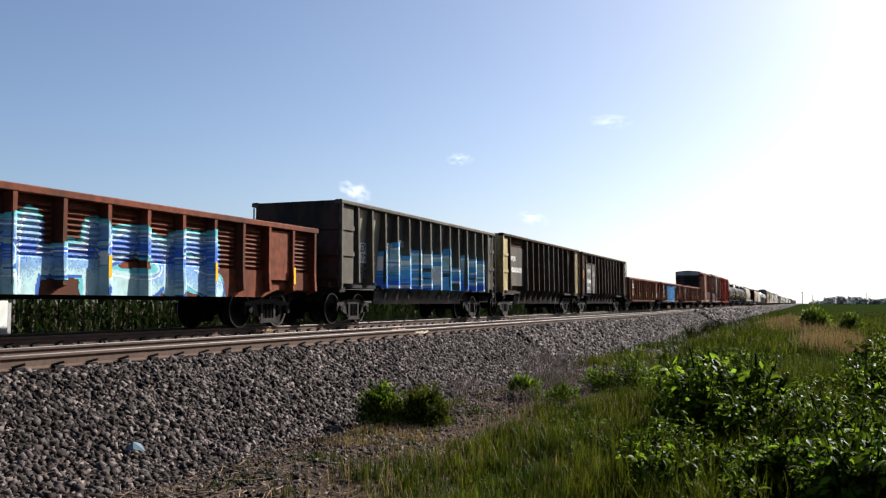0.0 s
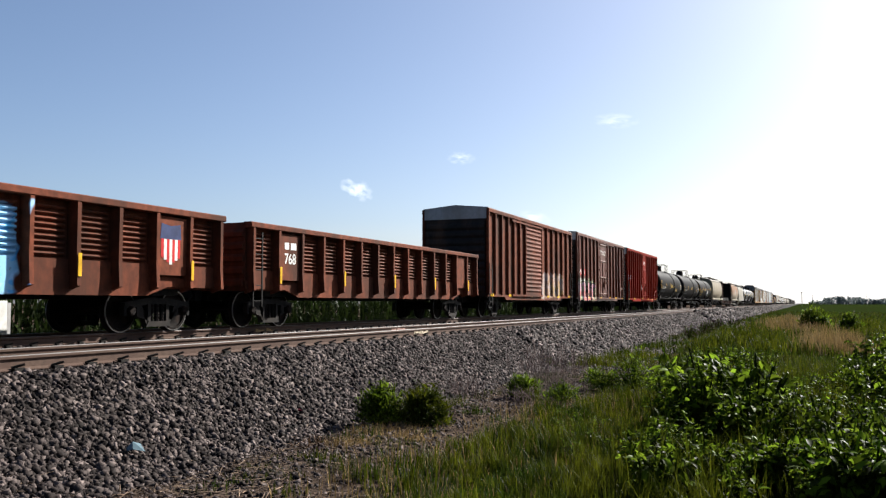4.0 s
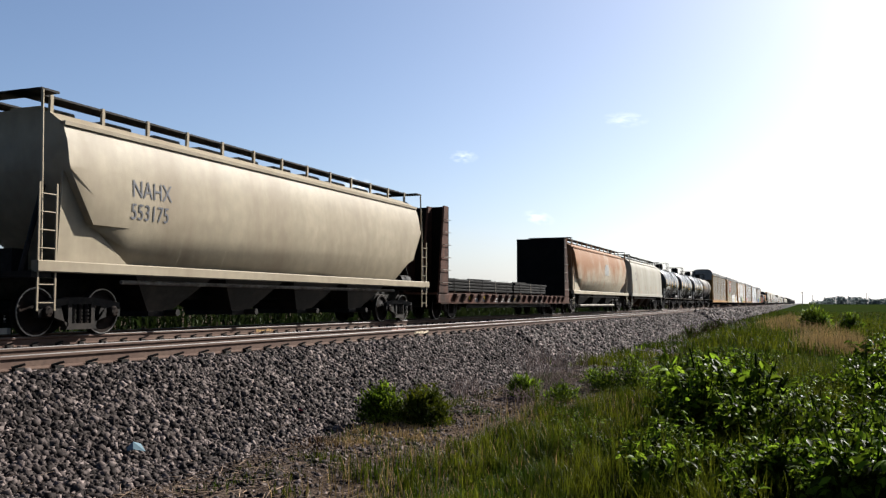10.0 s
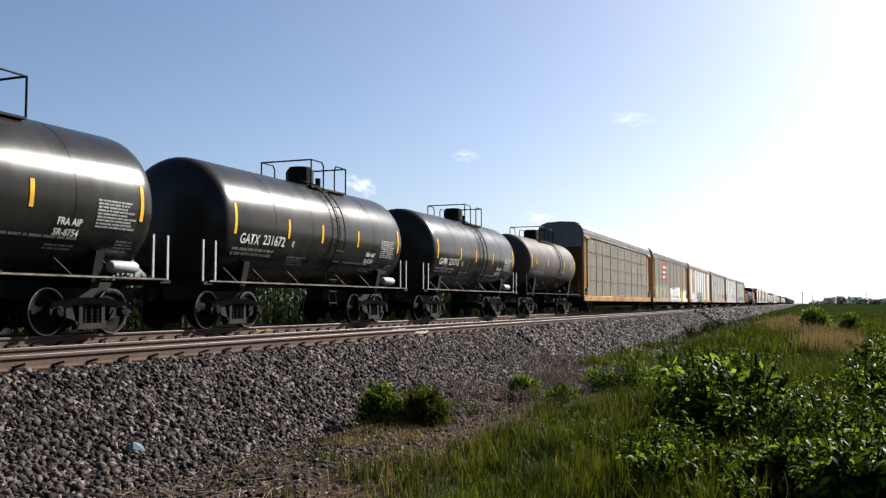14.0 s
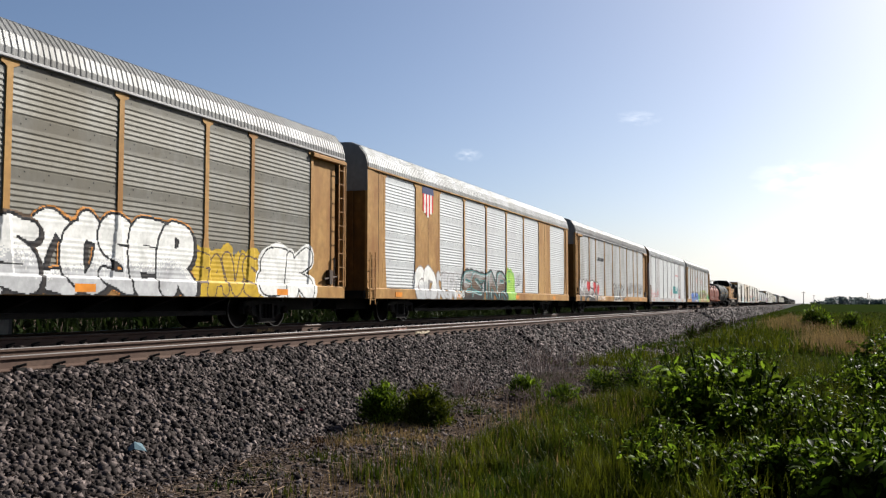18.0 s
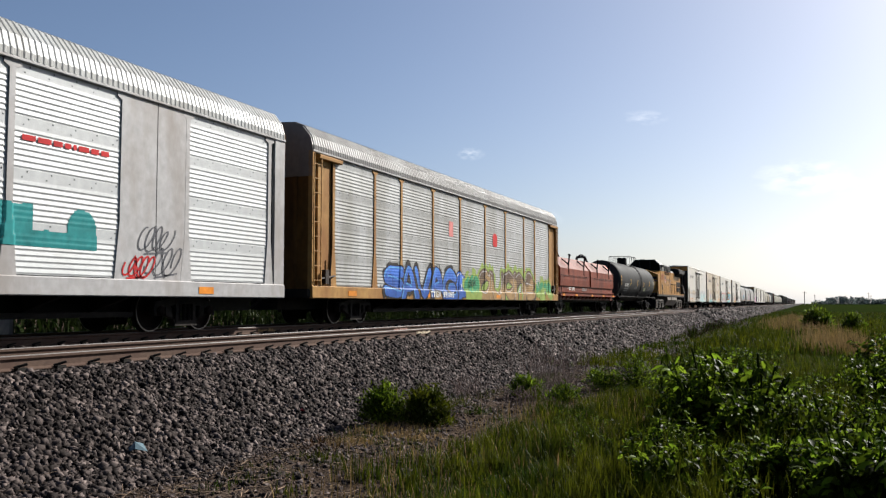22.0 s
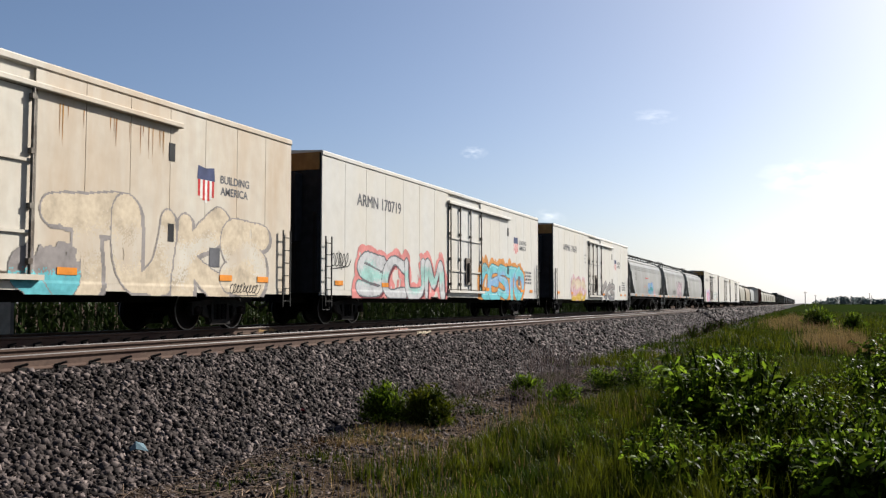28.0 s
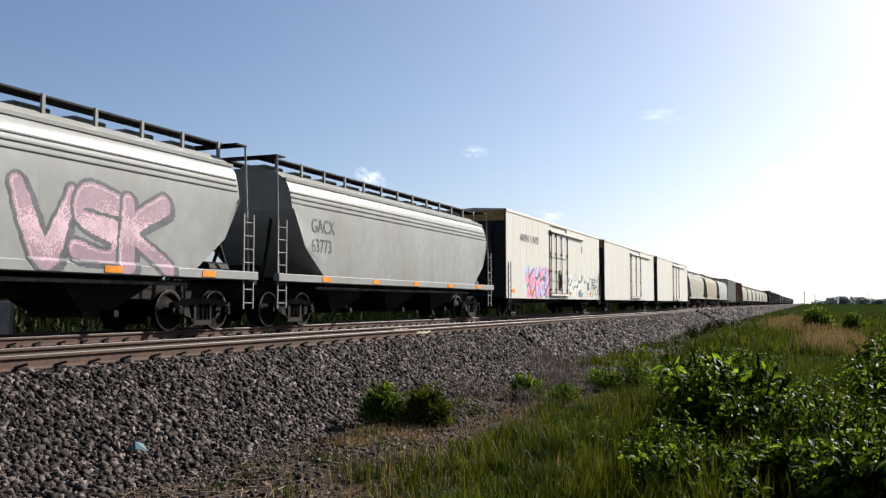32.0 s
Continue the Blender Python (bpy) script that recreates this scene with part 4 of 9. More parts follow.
def held(ob, parent, at):
    """Hangs ob on parent at a place of the parent's space, and leaves its own pose free to turn."""
    ob.parent = parent
    ob.matrix_parent_inverse = Matrix.Translation(at)
    return ob


def gear(car, centres, length, base=1.78, simple=False):
    """Trucks with their wheelsets and springs, and a coupler at each end."""
    for y in centres:
        tr = part("truck", TRUCKS[base], "steel_dark", car, "grimy cast-steel truck with side frames", (0, y, 0))
        for e in (-1, 1):
            held(new("wheelset", WHEEL), tr, (0, e * base / 2, WHEEL_R))
            if not simple:
                part("spring_nest", SPRING, "wheel", tr, "", (e * 1.045, 0, 0))
    if not simple:
        both("coupler", COUPLER, "steel_dark", car, at=(0, -length / 2, 0))


def ladder(parent, x, y, z0, z1, width=0.4, step=0.36, material="steel_dark", along_x=False, name="ladder", label=""):
    """Two stiles and rungs, flat to the side (or to the end with along_x)."""
    s = Shape()
    ends = [(x, y), (x - width, y)] if along_x else [(x, y), (x, y + width)]
    for a, b in ends:
        s.box(a - 0.015, a + 0.015, b - 0.02, b + 0.02, z0, z1)
    z = z0 + 0.15
    while z < z1 - 0.05:
        s.bar((*ends[0], z), (*ends[1], z), 0.014, 5)
        z += step
    return both(name, s, material, parent, label)


def new_car(kind, F, R, label, category, group):
    y = (F + R) / 2
    car = thing(kind, label, category, group, at=(TRAIN_TRACK, y, 0))
    CARS.append((car, y))
    return car, R - F

# ---- gondolas, coal cars, the bulkhead flat car and the coil car ----
def gondola(F, R, top, words, paint=None, ribs=14, chord="red_brown"):
    car, L = new_car("gondola", F, R, words, "gondola car", "gondola cars")
    h, bot = L / 2, 0.86
    skin = painted("red_brown", *paint) if paint else "red_brown"
    part("floor", Shape().box(-1.4, 1.4, -h + 0.1, h - 0.1, 1.05, 1.13).box(-0.25, 0.25, -h + 0.1, h - 0.1, 0.72, 1.05).box(-1.2, 1.2, -h + 1.2, -h + 2.4, 0.82, 1.05).box(-1.2, 1.2, h - 2.4, h - 1.2, 0.82, 1.05), "steel_dark", car)
    both("side_sheet", Shape().box(1.375, 1.39, -h + 0.05, h - 0.05, bot + 0.1, top - 0.1), skin, car)
    both("top_chord", Shape().box(1.4, 1.66, -h, h, top - 0.15, top, 0.02), chord, car)
    both("side_sill", Shape().prism_x([(-h, bot + 0.14), (-h + 1.9, bot + 0.14), (-h + 2.6, bot - 0.06), (h - 2.6, bot - 0.06), (h - 1.9, bot + 0.14), (h, bot + 0.14), (h, bot + 0.34), (-h, bot + 0.34)], 1.42, 1.48), skin, car)
    pitch = (L - 0.3) / ribs
    wide = pitch - 0.17
    sheet = Shape()
    n = 9
    low = bot + 0.66
    d = (top - 0.24 - low) / n
    line = []
    for k in range(n):
        z = low + k * d
        line += [(1.4, z), (1.4, z + d * 0.1), (1.465, z + d * 0.3), (1.482, z + d * 0.52), (1.465, z + d * 0.74), (1.4, z + d * 0.92)]
    sheet.sheet(line, -wide / 2 + 0.1, wide / 2 - 0.1)
    for y, o in ((-wide / 2 + 0.1, -0.07), (wide / 2 - 0.1, 0.07)):
        sheet.add([(x, y, z) for x, z in line] + [(1.39, y + o, z) for x, z in line], [(i, i + 1, len(line) + i + 1, len(line) + i) for i in range(len(line) - 1)])
    sheet.box(1.38, 1.476, -wide / 2, wide / 2, bot + 0.3, low - 0.03)
    flat = Shape().box(1.38, 1.57, -wide / 2, wide / 2, bot + 0.4, top - 0.2)
    for i in range(ribs + 1):
        y = -h + 0.15 + i * pitch
        r = Shape().prism([(1.38, bot + 0.02), (1.68, bot + 0.12), (1.65, bot + 0.6), (1.65, top - 0.15), (1.38, top - 0.15)], y - 0.05, y + 0.05)
        both("rib", r, skin, car)
        if i % 3 == 1:
            patch(car, 1.684, y - 0.045, y + 0.045, bot + 0.3, bot + 0.75, "yellow_paint", "reflector_strip", "mustard reflective strip on the rib")
        if i < ribs:
            src = flat if i in (1, ribs - 2) else sheet
            q = Shape()
            q.weld = True
            q.add([(a, b + y + pitch / 2, c) for a, b, c in src.v], src.f)
            both("side_panel", q, skin, car, "pressed steel panel with horizontal corrugations" if src is sheet else "flat lettered panel")
    e = Shape()
    for k in range(5):
        z = 1.05 + k * (top - 1.15) / 5
        e.prism_x([(-h - 0.08, z + 0.04), (-h - 0.08, z + 0.14), (-h, z + 0.22), (-h, z)], -1.42, 1.42)
    e.box(-1.45, 1.45, -h, -h + 0.04, 0.95, top - 0.02)
    both("end_wall", e, "red_brown", car)
    ladder(car, 1.63, -h + 0.12, 0.55, top - 0.25, 0.4, 0.4)
    gear(car, (-h + 1.75, h - 1.75), L)
    return car, h


def coal_car(F, R, top, words, first="coal_black", plate=None, panel="grey_plate", skin="coal_side", posts=(-6.5, -4.8, -3.65, -2.6, -1.55, -0.5, 0.5, 1.55, 2.6, 3.65, 4.8, 6.5), end="coal_black"):
    car, L = new_car("coal_car", F, R, words, "coal car", "coal cars")
    h, bot = L / 2, 1.2
    body = Shape()
    loft(body, [[(1.1, 0.62), (1.16, bot), (1.16, top - 0.1), (1.13, top - 0.1), (1.13, bot), (1.05, 0.66), (-1.05, 0.66), (-1.13, bot), (-1.13, top - 0.1), (-1.16, top - 0.1), (-1.16, bot), (-1.1, 0.62)],
                [(1.1, 0.62), (1.16, bot), (1.16, top - 0.1), (1.13, top - 0.1), (1.13, bot), (1.05, 0.66), (-1.05, 0.66), (-1.13, bot), (-1.13, top - 0.1), (-1.16, top - 0.1), (-1.16, bot), (-1.1, 0.62)]], (-h + 3.2, h - 3.2), False)
    part("tub", body, "coal_black", car)
    part("underframe", Shape().box(-0.35, 0.35, -h + 0.1, h - 0.1, 0.72, 1.1).box(-1.42, 1.42, -h + 0.2, -h + 3.3, 1.12, 1.22).box(-1.42, 1.42, h - 3.3, h - 0.2, 1.12, 1.22), "steel_dark", car)
    both("side_sheet", Shape().prism([(1.17, bot), (1.21, bot), (1.41, top - 0.1), (1.37, top - 0.1)], -h + 0.08, h - 0.08), skin, car)
    both("top_chord", Shape().box(1.36, 1.62, -h, h, top - 0.14, top, 0.03), skin, car)
    both("side_sill", Shape().box(1.16, 1.25, -h, h, bot - 0.08, bot + 0.1), skin, car)
    for y in posts:
        pr = Shape().prism([(1.18, bot - 0.45 if abs(y) < 4 else bot), (1.62, bot + 0.1), (1.58, top - 0.13), (1.36, top - 0.13)], y - 0.05, y + 0.05)
        both("side_post", pr, "coal_post" if skin == "coal_side" else skin, car)
    for e in (-h + 0.04, h - 0.98):
        s = Shape().box(1.47, 1.6, e, e + 0.08, bot - 0.1, top - 0.12).box(1.47, 1.56, e, e + 0.9, 2.9, 3.04).box(1.47, 1.56, e, e + 0.9, 2.1, 2.24).box(1.48, 1.52, e, e + 0.9, 1.25, top - 0.15)
        both("end_bay", s, first, car, "ledged end bay of the side")
    en = Shape().box(-1.46, 1.46, -h + 0.02, -h + 0.08, 1.15, top - 0.02)
    for z in (1.4, 2.1, 2.9):
        en.box(-1.5, 1.5, -h - 0.1, -h + 0.02, z, z + 0.16)
    both("end_wall", en, end, car)
    ladder(car, 1.64, h - 0.55, 0.5, top - 0.15, 0.4, 0.38)
    both("end_platform", Shape().box(-1.55, 1.55, -h, -h + 0.35, 0.98, 1.12), "steel_dark", car)
    if plate:
        patch(car, 1.405, plate[0], plate[1], plate[2], plate[3], panel, "number_panel", "painted panel for the car's number")
    gear(car, (-h + 1.75, h - 1.75), L)
    return car, h


def bulkhead_flat(F, R):
    car, L = new_car("bulkhead_flat_car", F, R, "rusty brown bulkhead flat car loaded with dark steel bars", "flat car", "")
    h = L / 2
    part("deck", Shape().box(-1.42, 1.42, -h, h, 0.98, 1.06), "grimy_red", car)
    part("centre_sill", Shape().box(-0.3, 0.3, -h + 0.2, h - 0.2, 0.5, 0.98), "steel_dark", car)
    both("side_sill", Shape().box(1.4, 1.48, -h, h, 0.66, 1.0, 0.01), "grimy_red", car)
    both("sill_flange", Shape().box(1.3, 1.56, -h + 0.05, h - 0.05, 0.63, 0.66), "grimy_red", car)
    both("under_sill", Shape().box(1.2, 1.3, -h + 3.6, h - 3.6, 0.44, 0.63), "steel_dark", car, "dark deep beam under the side sill")
    for i in range(19):
        y = -h + 1.7 + i * (L - 3.4) / 18
        both("stake_pocket", Shape().prism([(1.48, 0.7), (1.52, 0.72), (1.64, 0.94), (1.64, 1.02), (1.48, 1.04)], y - 0.1, y + 0.1), "grimy_red", car)
    for e in (1, -1):
        y0, y1 = sorted((e * (h - 1.0), e * (h - 1.1)))
        # The wall's near-black colour stands for the shade on its inner face.
        wall = part("bulkhead", Shape().box(-1.47, 1.47, y0, y1, 1.06, 4.5), "bar_steel", car, "tall steel bulkhead, near-black for its shaded inner face")
        for x in (-1.44, -0.75, 0, 0.75, 1.44):
            s = Shape().prism_x([(e * (h - 1.0), 1.06), (e * (h - 0.06), 1.06), (e * (h - 0.62), 4.5), (e * (h - 1.0), 4.5)], x - 0.04, x + 0.04)
            part("gusset", s, "grimy_red", wall, "tapered red-brown steel gusset")
        for z in (1.45, 1.95, 2.45, 2.95, 3.45, 3.95):
            d = 0.94 - 0.56 * (z - 1.06) / 3.44
            part("grab_rung", Shape().path([(1.48, e * (h - 1.0 + d - 0.1), z), (1.55, e * (h - 1.0 + d - 0.1), z), (1.55, e * (h - 1.12), z), (1.48, e * (h - 1.12), z)], 0.014, 5), "worn_rod", wall)
    for y, w in ((-7.1, 0.5), (-5.2, 0.55), (-1.05, 0.5), (1.9, 0.4), (4.95, 0.3), (6.8, 0.2)):
        patch(car, 1.484, y, y + w, 0.8, 0.94, "gold_paint", "reflector", "scuffed yellow reflector")
    for y, w, z, rows in ((-6.3, 0.5, 0.71, 1), (-5.3, 0.5, 0.71, 1), (-3.9, 0.75, 0.69, 2), (-2.75, 0.45, 0.69, 2), (-1.9, 0.6, 0.69, 2)):
        bars(car, 1.483, y, z, w, 0.22, rows, "faded_grey", seed=int(9 + y))
    for y in (2.9, 3.9):
        part("stencil_box", Shape().box(1.48, 1.484, y, y + 0.42, 0.7, 0.72).box(1.48, 1.484, y, y + 0.02, 0.72, 0.9).box(1.48, 1.484, y + 0.4, y + 0.42, 0.72, 0.9), "faded_grey", car)
    gear(car, (-h + 2.3, h - 2.3), L)
    return car, h


def bar_bundle(car, y0, y1, x0, x1, z0, layers, seed):
    """A banded stack of long dark bars on timber bearers; it rides on the flat car."""
    rnd = random.Random(seed)
    for k in range(layers):
        z = z0 + k * 0.13
        n = int((x1 - x0) / 0.2)
        for i in range(n):
            x = x0 + (i + 0.5) * (x1 - x0) / n
            d = rnd.uniform(-0.3, 0.3) if k == layers - 1 else rnd.uniform(-0.1, 0.1)
            part("steel_bar", Shape().box(x - 0.085, x + 0.085, y0 + d, y1 + d, z, z + 0.105, 0.02), "bar_steel", car, "dark rolled steel bar of the load")
    top = z0 + layers * 0.13
    n = int((y1 - y0) / 1.5)
    for i in range(n):
        y = y0 + (i + 0.5) * (y1 - y0) / n
        part("load_strap", Shape().box(x0 - 0.02, x1 + 0.02, y - 0.02, y + 0.02, top, top + 0.012).box(x1 + 0.0, x1 + 0.012, y - 0.02, y + 0.02, z0 - 0.05, top), "worn_rod" if i % 2 else "bar_steel", car)
        part("bearer", Shape().box(x0 - 0.05, x1 + 0.12, y - 0.3, y - 0.2, z0 - 0.07, z0), "grimy_red", car)
    for i in range(5):      # loose bars lying askew on top
        a = y0 + rnd.uniform(0.2, 0.5 * (y1 - y0))
        x = rnd.uniform(x0 + 0.2, x1 - 0.2)
        part("steel_bar", Shape().bar((x, a, top + 0.04), (x + rnd.uniform(-0.2, 0.2), a + rnd.uniform(2.0, 0.45 * (y1 - y0)), top + 0.05), 0.035, 6), "bar_steel", car, "loose bar lying on the load")


def coil_car(F, R):
    car, L = new_car("coil_car", F, R, "oxide-red coil car with two closed steel covers", "coil car", "")
    h = L / 2
    part("frame", Shape().box(-0.4, 0.4, -h, h, 0.7, 1.15).box(-1.3, 1.3, -h, -h + 1.0, 1.1, 1.25).box(-1.3, 1.3, h - 1.0, h, 1.1, 1.25).box(-1.1, 1.1, -h + 1.0, h - 1.0, 0.75, 1.2), "steel_dark", car)
    both("trough_side", Shape().box(1.3, 1.42, -h + 0.3, h - 0.3, 1.15, 1.72).box(1.42, 1.5, -h + 0.1, h - 0.1, 1.3, 1.36), "coil_red", car)
    both("walkway", Shape().box(1.2, 1.62, -h + 0.1, h - 0.1, 1.14, 1.18), "coil_red", car)
    both("walkway_edge", Shape().box(1.6, 1.63, -h + 0.1, h - 0.1, 1.08, 1.2), "coil_red", car)
    for i in range(14):
        y = -h + 1.4 + i * (L - 2.8) / 13
        both("walkway_bracket", Shape().prism([(1.3, 0.85), (1.6, 1.12), (1.3, 1.12)], y - 0.05, y + 0.05), "coil_red", car)
    both("side_sill", Shape().box(1.2, 1.34, -h + 0.1, h - 0.1, 0.84, 1.14), "coil_red", car)
    pr = [(1.5, 1.68), (1.52, 2.05), (1.5, 2.72), (0.95, 3.42), (-0.95, 3.42), (-1.5, 2.72), (-1.52, 2.05), (-1.5, 1.68)]
    for a, b, nm in ((-h + 0.35, -0.06, "front"), (0.28, h - 0.35, "rear")):
        cv = part("cover", Shape().prism(pr, a, b), "coil_red", car, "oxide-red folded steel coil cover")
        for y in (a + (b - a) * 0.27, a + (b - a) * 0.79):
            for d in (1, -1):
                part("lifting_bracket", Shape().path([(d * 1.5, y, 2.35), (d * 1.5, y, 2.95), (d * 1.1, y - 0.15, 3.32)], 0.045).path([(d * 1.5, y, 2.95), (d * 1.58, y - 0.1, 3.5)], 0.05).bar((d * 1.58, y - 0.16, 3.52), (d * 1.58, y - 0.02, 3.48), 0.07, 6), "steel_dark", cv)
        part("lifting_arch", Shape().path([(-0.5 + 0.1 * k, (a + b) / 2 + 0.05, 3.42 + 0.62 * math.sin(math.pi * k / 10)) for k in range(11)], 0.05), "steel_dark", cv)
        part("lifting_frame", Shape().path([(-0.35, (a + b) / 2 - 0.25, 3.42), (-0.3, (a + b) / 2 - 0.15, 3.86), (0.3, (a + b) / 2 - 0.15, 3.86), (0.35, (a + b) / 2 - 0.25, 3.42)], 0.05)
             .path([(-0.35, (a + b) / 2 + 0.35, 3.42), (-0.3, (a + b) / 2 + 0.2, 3.86), (0.3, (a + b) / 2 + 0.2, 3.86), (0.35, (a + b) / 2 + 0.35, 3.42)], 0.05).box(-0.3, 0.3, (a + b) / 2 - 0.2, (a + b) / 2 + 0.25, 3.82, 3.95), "steel_dark", cv)
        s = Shape()
        n = int((b - a) / 0.9)
        for i in range(n):
            y = a + 0.2 + i * (b - a - 0.4) / n
            s.bar((1.56, y, 2.3 - 0.03 * (i % 2)), (1.56, y + (b - a - 0.4) / n, 2.3 - 0.03 * ((i + 1) % 2)), 0.014, 5)
            s.bar((1.5, y, 2.3), (1.58, y, 2.3), 0.014, 5)
        part("hand_rail", s, "steel_dark", cv)
        for y in (a + 0.02, b - 0.1):
            part("cover_rim", Shape().prism([(x * 1.012, z * 1.004) for x, z in pr], y, y + 0.08), "coil_red", cv)
    part("cover_joint", Shape().prism([(x * 0.95, z * 0.985) for x, z in pr], -0.08, 0.3), "black_paint", car, "dark gap between the covers")
    lettering("CHTT  100551", 0.19, car, 1.506, -h + 2.4, 1.42, bold=0.008)
    bars(car, 1.506, -h + 5.8, 1.42, 1.3, 0.2, 2, "grey_plate")
    for y in (-h + 0.5, -h + 3.6, -h + 8.0, -h + 11.5, h - 1.2):
        patch(car, 1.635, y, y + 0.5, 1.08, 1.2, "orange_paint")
    ladder(car, 1.55, -h + 0.15, 0.5, 1.6, 0.35, 0.3)
    gear(car, (-h + 1.8, h - 1.8), L)
    return car, h

# ---- boxcars and refrigerator cars ----
def rod_door(parent, x, y0, y1, z0, z1, material, rods):
    d = part("door", Shape().box(x, x + 0.05, y0, y1, z0, z1), material, parent, "plug door with lock rods and bars")
    for k in range(4):
        z = z0 + 0.12 + k * (z1 - z0 - 0.25) / 3
        part("door_rib", Shape().box(x + 0.05, x + 0.1, y0 + 0.04, y1 - 0.04, z, z + 0.1, 0.02), material, d)
    for f in rods:
        y = y0 + f * (y1 - y0)
        s = Shape().bar((x + 0.13, y, z0 - 0.08), (x + 0.13, y, z1 + 0.08), 0.028, 6)
        for k in range(5):
            z = z0 + 0.1 + k * (z1 - z0 - 0.2) / 4
            s.box(x + 0.04, x + 0.16, y - 0.05, y + 0.05, z - 0.05, z + 0.05)
        part("lock_rod", s, material, d)
    ym = (y0 + y1) / 2
    part("door_post", Shape().box(x + 0.05, x + 0.1, ym - 0.05, ym + 0.05, z0, z0 + 0.64 * (z1 - z0)), material, d)
    part("lock_handle", Shape().bar((x + 0.16, ym + 0.15, z0 + 0.5), (x + 0.16, ym + 0.15, z0 + 1.25), 0.03, 6).box(x + 0.1, x + 0.2, ym + 0.05, ym + 0.25, z0 + 0.65, z0 + 0.95), material, d)
    return d


def roof_profile(half, eave, ridge):
    return [(half, eave), (half, eave + 0.06), (0.0, ridge), (-half, eave + 0.06), (-half, eave)]


def boxcar(F, R, eave, words, key, ribs_front, ribs_rear, door, paint=None, old_door=False, roof="galvanised_dull", pitch=0.0):
    car, L = new_car("boxcar", F, R, words, "boxcar", "boxcars")
    h, bot = L / 2, 0.92
    skin = painted(key, *paint) if paint else key
    part("underframe", Shape().box(-0.35, 0.35, -h, h, 0.68, 1.0).box(-1.3, 1.3, -h + 1.2, -h + 2.4, 0.78, 1.0).box(-1.3, 1.3, h - 2.4, h - 1.2, 0.78, 1.0).box(-1.4, 1.4, -h + 0.05, h - 0.05, 0.98, 1.08), "steel_dark", car)
    both("side_wall", Shape().box(1.42, 1.5, -h, h, bot, eave), skin, car)
    both("side_sill", Shape().prism_x([(-h, bot + 0.02), (-h + 2.4, bot + 0.02), (-h + 2.7, bot - 0.12), (h - 2.7, bot - 0.12), (h - 2.4, bot + 0.02), (h, bot + 0.02), (h, bot + 0.12), (-h, bot + 0.12)], 1.46, 1.56), skin, car)
    both("eave_rail", Shape().box(1.46, 1.63, -h, h, eave - 0.16, eave + 0.02, 0.02), key, car)
    d0, d1 = door
    ys = [-h + 0.06 + (d0 - 0.1 + h) * i / ribs_front for i in range(ribs_front + 1)] + [d1 + 0.1 + (h - 0.06 - d1 - 0.1) * i / ribs_rear for i in range(ribs_rear + 1)]
    if pitch:
        ys = [-h + 0.06, h - 0.06] + [d0 - 0.02 - k * pitch for k in range(6)] + [d1 + 0.1 + k * pitch for k in range(6) if d1 + 0.1 + k * pitch < h - 0.2]
    for y in ys:
        both("side_rib", Shape().prism([(1.5, bot + 0.05), (1.62, bot + 0.16), (1.62, eave - 0.16), (1.5, eave - 0.14)], y - 0.055, y + 0.055), skin, car)
    if old_door:
        dr = part("door", Shape().box(1.52, 1.58, d0, d1, bot + 0.15, eave - 0.3), skin, car, "sliding door pressed with horizontal ribs")
        for k in range(16):
            z = bot + 0.3 + k * (eave - bot - 0.85) / 15
            part("door_rib", Shape().prism([(1.58, z), (1.62, z + 0.04), (1.62, z + 0.09), (1.58, z + 0.13)], d0 + 0.08, d1 - 0.08), skin, dr)
        for z in (eave - 0.3, bot + 0.06):
            part("door_track", Shape().box(1.5, 1.64, d0 - 2.4, d1 + 0.1, z, z + 0.09), key, car)
    else:
        rod_door(car, 1.5, d0, d1, bot + 0.2, eave - 0.28, skin, (0.12, 0.88))
        for z, out in ((eave - 0.24, 1.62), (bot, 1.66)):
            part("door_track", Shape().box(1.5, out, d0 - 0.3, min(h, d1 + 2.5), z, z + 0.075), key, car)
        both("door_stop", Shape().box(1.5, 1.68, h - 2.2, h - 1.2, bot + 0.75, bot + 0.9).box(1.5, 1.62, h - 1.95, h - 1.88, bot + 0.6, eave - 0.5), key, car)
    part("roof", Shape().prism(roof_profile(1.56, eave, eave + 0.2), -h, h), roof, car)
    for i in range(11):
        y = -h + 0.6 + i * (L - 1.2) / 10
        part("roof_rib", Shape().prism([(1.45, eave + 0.05), (1.45, eave + 0.09), (0, eave + 0.23), (-1.45, eave + 0.09), (-1.45, eave + 0.05), (0, eave + 0.18)], y - 0.05, y + 0.05), roof, car)
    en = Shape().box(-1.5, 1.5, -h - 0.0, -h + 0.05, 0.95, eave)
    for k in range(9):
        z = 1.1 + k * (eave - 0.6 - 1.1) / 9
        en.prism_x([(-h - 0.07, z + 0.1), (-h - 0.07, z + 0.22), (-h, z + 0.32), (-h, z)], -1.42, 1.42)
    # The end is coloured near-black in place of the shade that falls on it.
    both("end_wall", en, "coal_black", car, "ribbed end wall, coloured near-black for its shade")
    both("end_header", Shape().box(-1.5, 1.5, -h - 0.02, -h, eave - 0.45, eave), "silver_steel", car)
    ladder(car, 1.62, -h + 0.06, 0.55, bot + 1.5, 0.38, 0.36)
    ladder(car, 1.62, h - 0.46, 0.55, bot + 1.5, 0.38, 0.36)
    both("step", Shape().path([(1.55, -h + 0.1, 0.9), (1.55, -h + 0.1, 0.45), (1.55, -h + 0.5, 0.45), (1.55, -h + 0.5, 0.9)], 0.02), "steel_dark", car)
